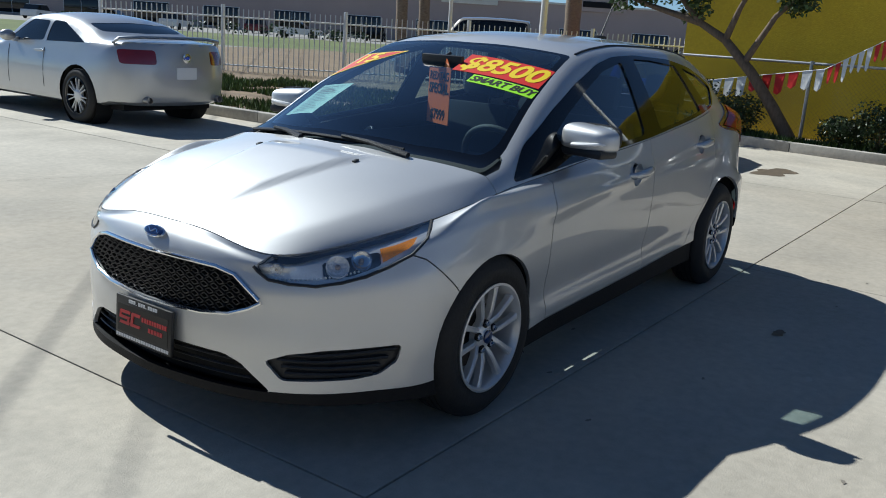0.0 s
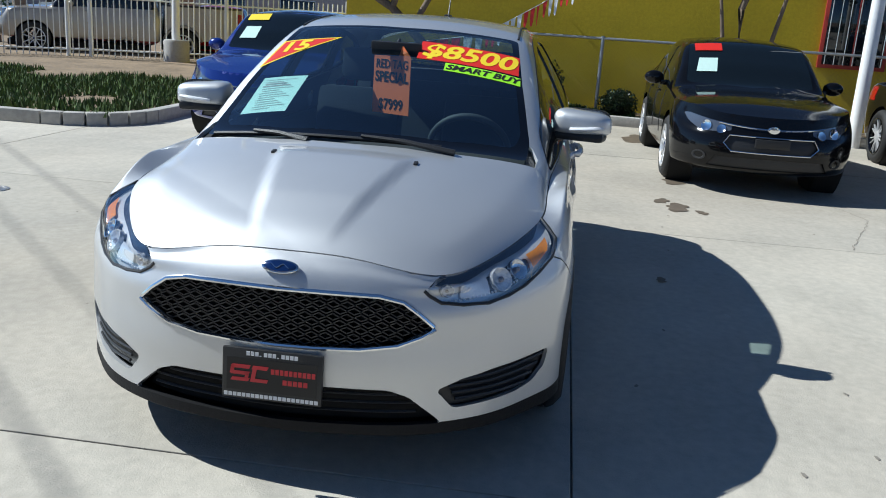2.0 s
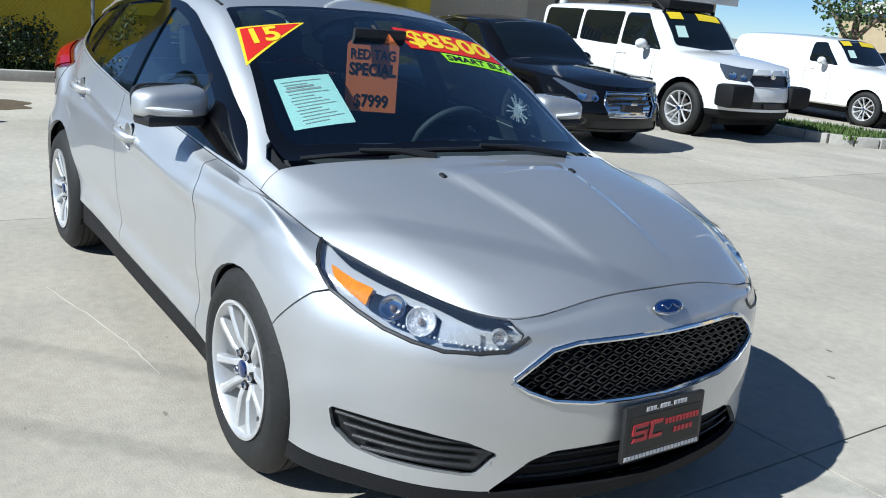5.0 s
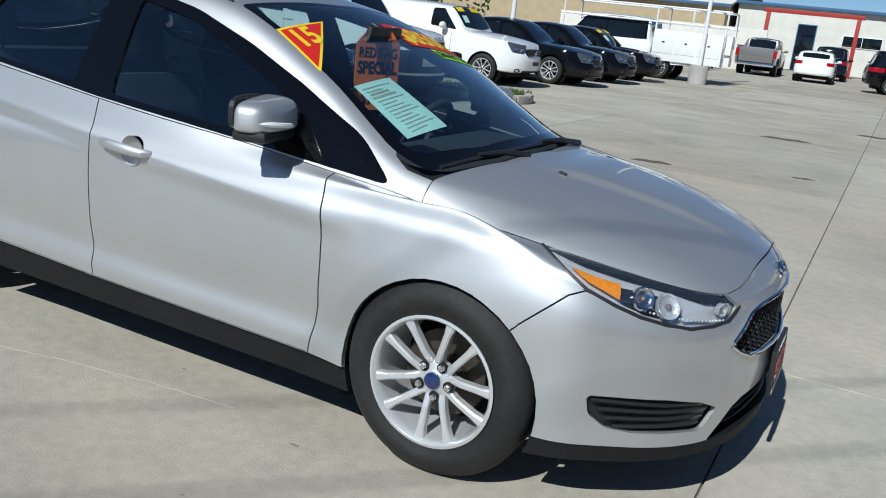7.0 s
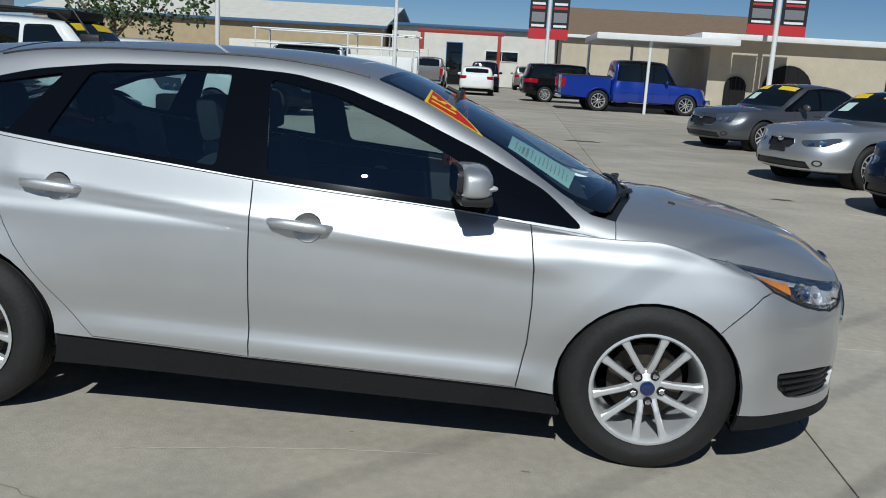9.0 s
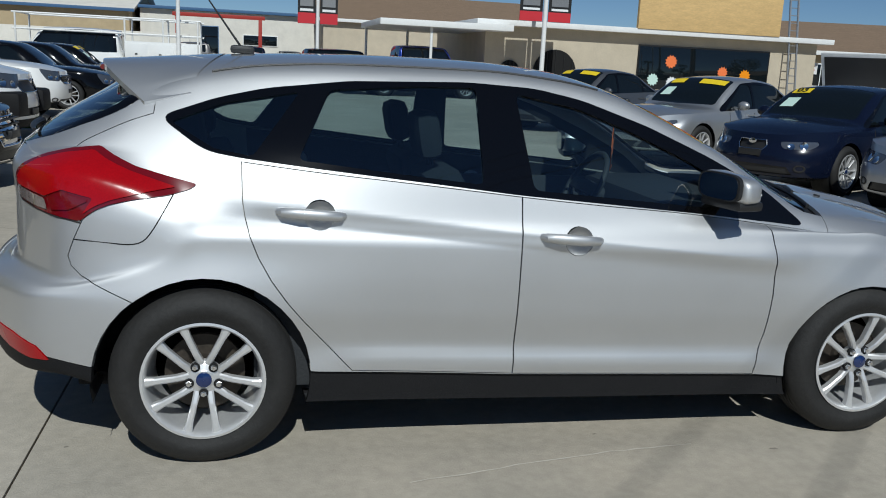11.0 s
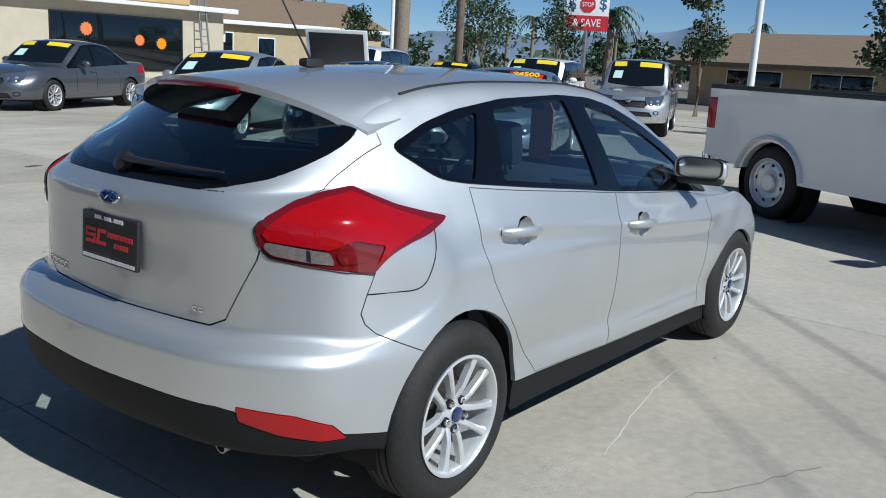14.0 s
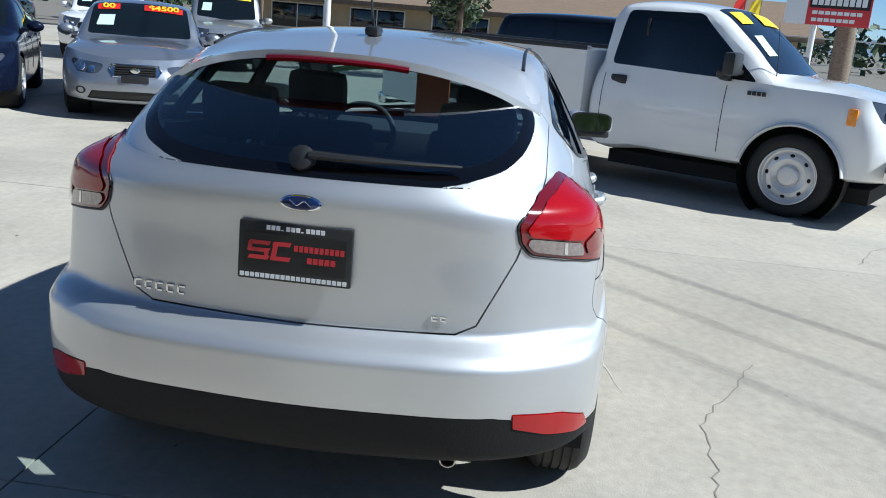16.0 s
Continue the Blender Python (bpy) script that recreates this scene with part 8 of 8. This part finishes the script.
add_prism(bm, [(.40 * math.cos(math.pi / 8 + i * math.pi / 4), .40 * math.sin(math.pi / 8 + i * math.pi / 4) + .40) for i in range(8)], .02)
part("octagon", bm, RED_INK, sg, smooth=False)
text_part("lettering", "STOP", .30, pose(0, .40, .024), WHITE_INK, sg, bold=.004, squeeze=.8)
text_part("lettering", "& SAVE", .52, pose(0, -.48, .010), WHITE_INK, sg, bold=.006, squeeze=.85)
for s in (-.75, .75):
    text_part("lettering", "$", .75, pose(s, .42, .006), BLUE_PAINT, sg, bold=.008)
part("post", tube((0, -4.1, -.1), (0, -.8, -.1), .11), STEEL, sg)
sg = thing("roadside_sign", "red and white banner sign above the fence", "sign", facing((22.7, -8.6, 2.55), (-.35, -.94, 0), (0, 0, 1)))
part("board", box((-1.15, -.28, -.08), (1.15, .62, 0), .01), RED_INK, sg)
part("panel", box((-1.15, -.28, -.004), (-.55, .62, .006)), WHITE_INK, sg)
part("panel", box((-.50, .20, -.004), (1.10, .58, .006)), BLACK_INK, sg)
for i in range(9):
    part("print", box((-.44 + i * .165, .28, .004), (-.44 + i * .165 + .13, .50, .010)), WHITE_INK, sg)
for r in range(2):
    for i in range(8 - r):
        part("print", box((-.40 + i * .17, .02 - r * .2, .0), (-.40 + i * .17 + .14, .12 - r * .2, .008)), WHITE_INK, sg)
part("post", tube((-.3, -2.55, -.1), (-.3, -.28, -.1), .09), WHITE_PAINT, sg)
for i, (x, y, m) in enumerate(((23.2, -6.4, RED_FILM), (23.4, -6.9, YELLOW_FILM), (22.4, -11.5, RED_FILM))):
    fl = thing("feather_flag", "tall narrow advertising flag", "flag", pose(x, y, 0, 0, 0, 20))
    part("mast", tube((0, 0, 0), (0, 0, 2.9), .015, seg=6), GALV, fl)
    bm = bmesh.new()
    add_prism(bm, [(0, 1.1), (.38, 1.3), (.46, 2.2), (.34, 2.75), (.12, 2.9), (0, 2.85)], .006, Matrix(((0, 0, 1, 0), (1, 0, 0, 0), (0, 1, 0, 0), (0, 0, 0, 1))))
    part("cloth", bm, m, fl, smooth=False)
rf = thing("wire_fence", "far chain-link boundary fence", "fence")
for i in range(9):
    part("post", tube((26.5, -6 - i * 2.4, 0), (26.5, -6 - i * 2.4, 2.0), .03, seg=6), GALV, rf)
for z in (.3, 1.1, 1.95):
    part("rail", tube((26.5, -6, z), (26.5, -25.2, z), .02, seg=6), GALV, rf)

# ---------------------------------------------------------------- far trees, mountains, overhead cables
bm = bmesh.new()
rnd = random.Random(9)
for i in range(150):
    a = radians(rnd.uniform(-32, 66))
    d = rnd.uniform(70, 230)
    h = rnd.uniform(2.5, 6.5) * (d / 130) ** .5
    leaves(bm, (d * math.cos(a), d * math.sin(a), h * .5), h * .62, 60, h * .22, rnd, .85)
for i in range(26):
    a = radians(rnd.uniform(22, 28))
    d = rnd.uniform(150, 170)
    leaves(bm, (d * math.cos(a), d * math.sin(a), 3.2), 1.0, 60, 1.0, rnd, 4.2)
for i in range(60):
    leaves(bm, far(rnd.uniform(76, 80), rnd.uniform(-90, 90), .6), .9, 40, .3, rnd, .6)
tagged(part("far_woods", bm, LEAF_DARK, smooth=False), "hazy line of distant trees and hedges", "trees", kind="stuff")
HAZE = surface("hazy_mountain", (0.17, 0.22, 0.29), rough=1.0, grain=0.12, scale=.004, stain=0.15, stain_scale=.0015, spec=0.0)
SNOW = surface("snowy_ridge", (0.62, 0.68, 0.76), rough=1.0, grain=0.2, scale=.006, spec=0.0)
bm = bmesh.new()
rows = []
for i in range(241):
    a = radians(-40 + 150 * i / 240)
    h = 70 + 48 * noise.noise(Vector((i * .055, 0, 3))) + 22 * noise.noise(Vector((i * .19, 5, 0))) + 8 * noise.noise(Vector((i * .6, 2, 0)))
    h *= 1.3
    h *= .35 + .65 * math.exp(-((math.degrees(a) - 18) / 34) ** 2)
    row = []
    for k in range(7):
        f = k / 6
        d = 2350 - 500 * (1 - f) + 60 * noise.noise(Vector((i * .2, k * .7, 1)))
        row.append(bm.verts.new((d * math.cos(a), d * math.sin(a), max(h, 12) * f ** .8 - 6 + (5 * noise.noise(Vector((i * .35, k * 1.3, 7))) if 0 < k < 6 else 0))))
    rows.append(row)
for p, q in zip(rows, rows[1:]):
    for k in range(6):
        bm.faces.new((p[k], q[k], q[k + 1], p[k + 1]))
mt = tagged(part("backdrop_mountains", bm, HAZE), "hazy blue mountain range on the horizon", "mountains", kind="structure")
for i in range(3):
    off = (0, -.42 * i - .1, .3 * i)
    cab = thing("overhead_cable", "thin black overhead cable", "cable")
    bm = bmesh.new()
    pts = []
    for k in range(25):
        s = -45 + 90 * k / 24
        pts.append((.95 + s, -9.3 + 1.02 * s * (1 if i == 0 else .97) + i * .55, 7.4 + .25 * i + .0004 * s * s))
    add_sweep(bm, pts, .009 if i else .013, 5)
    part("cable", bm, BLACK_TRIM, cab)
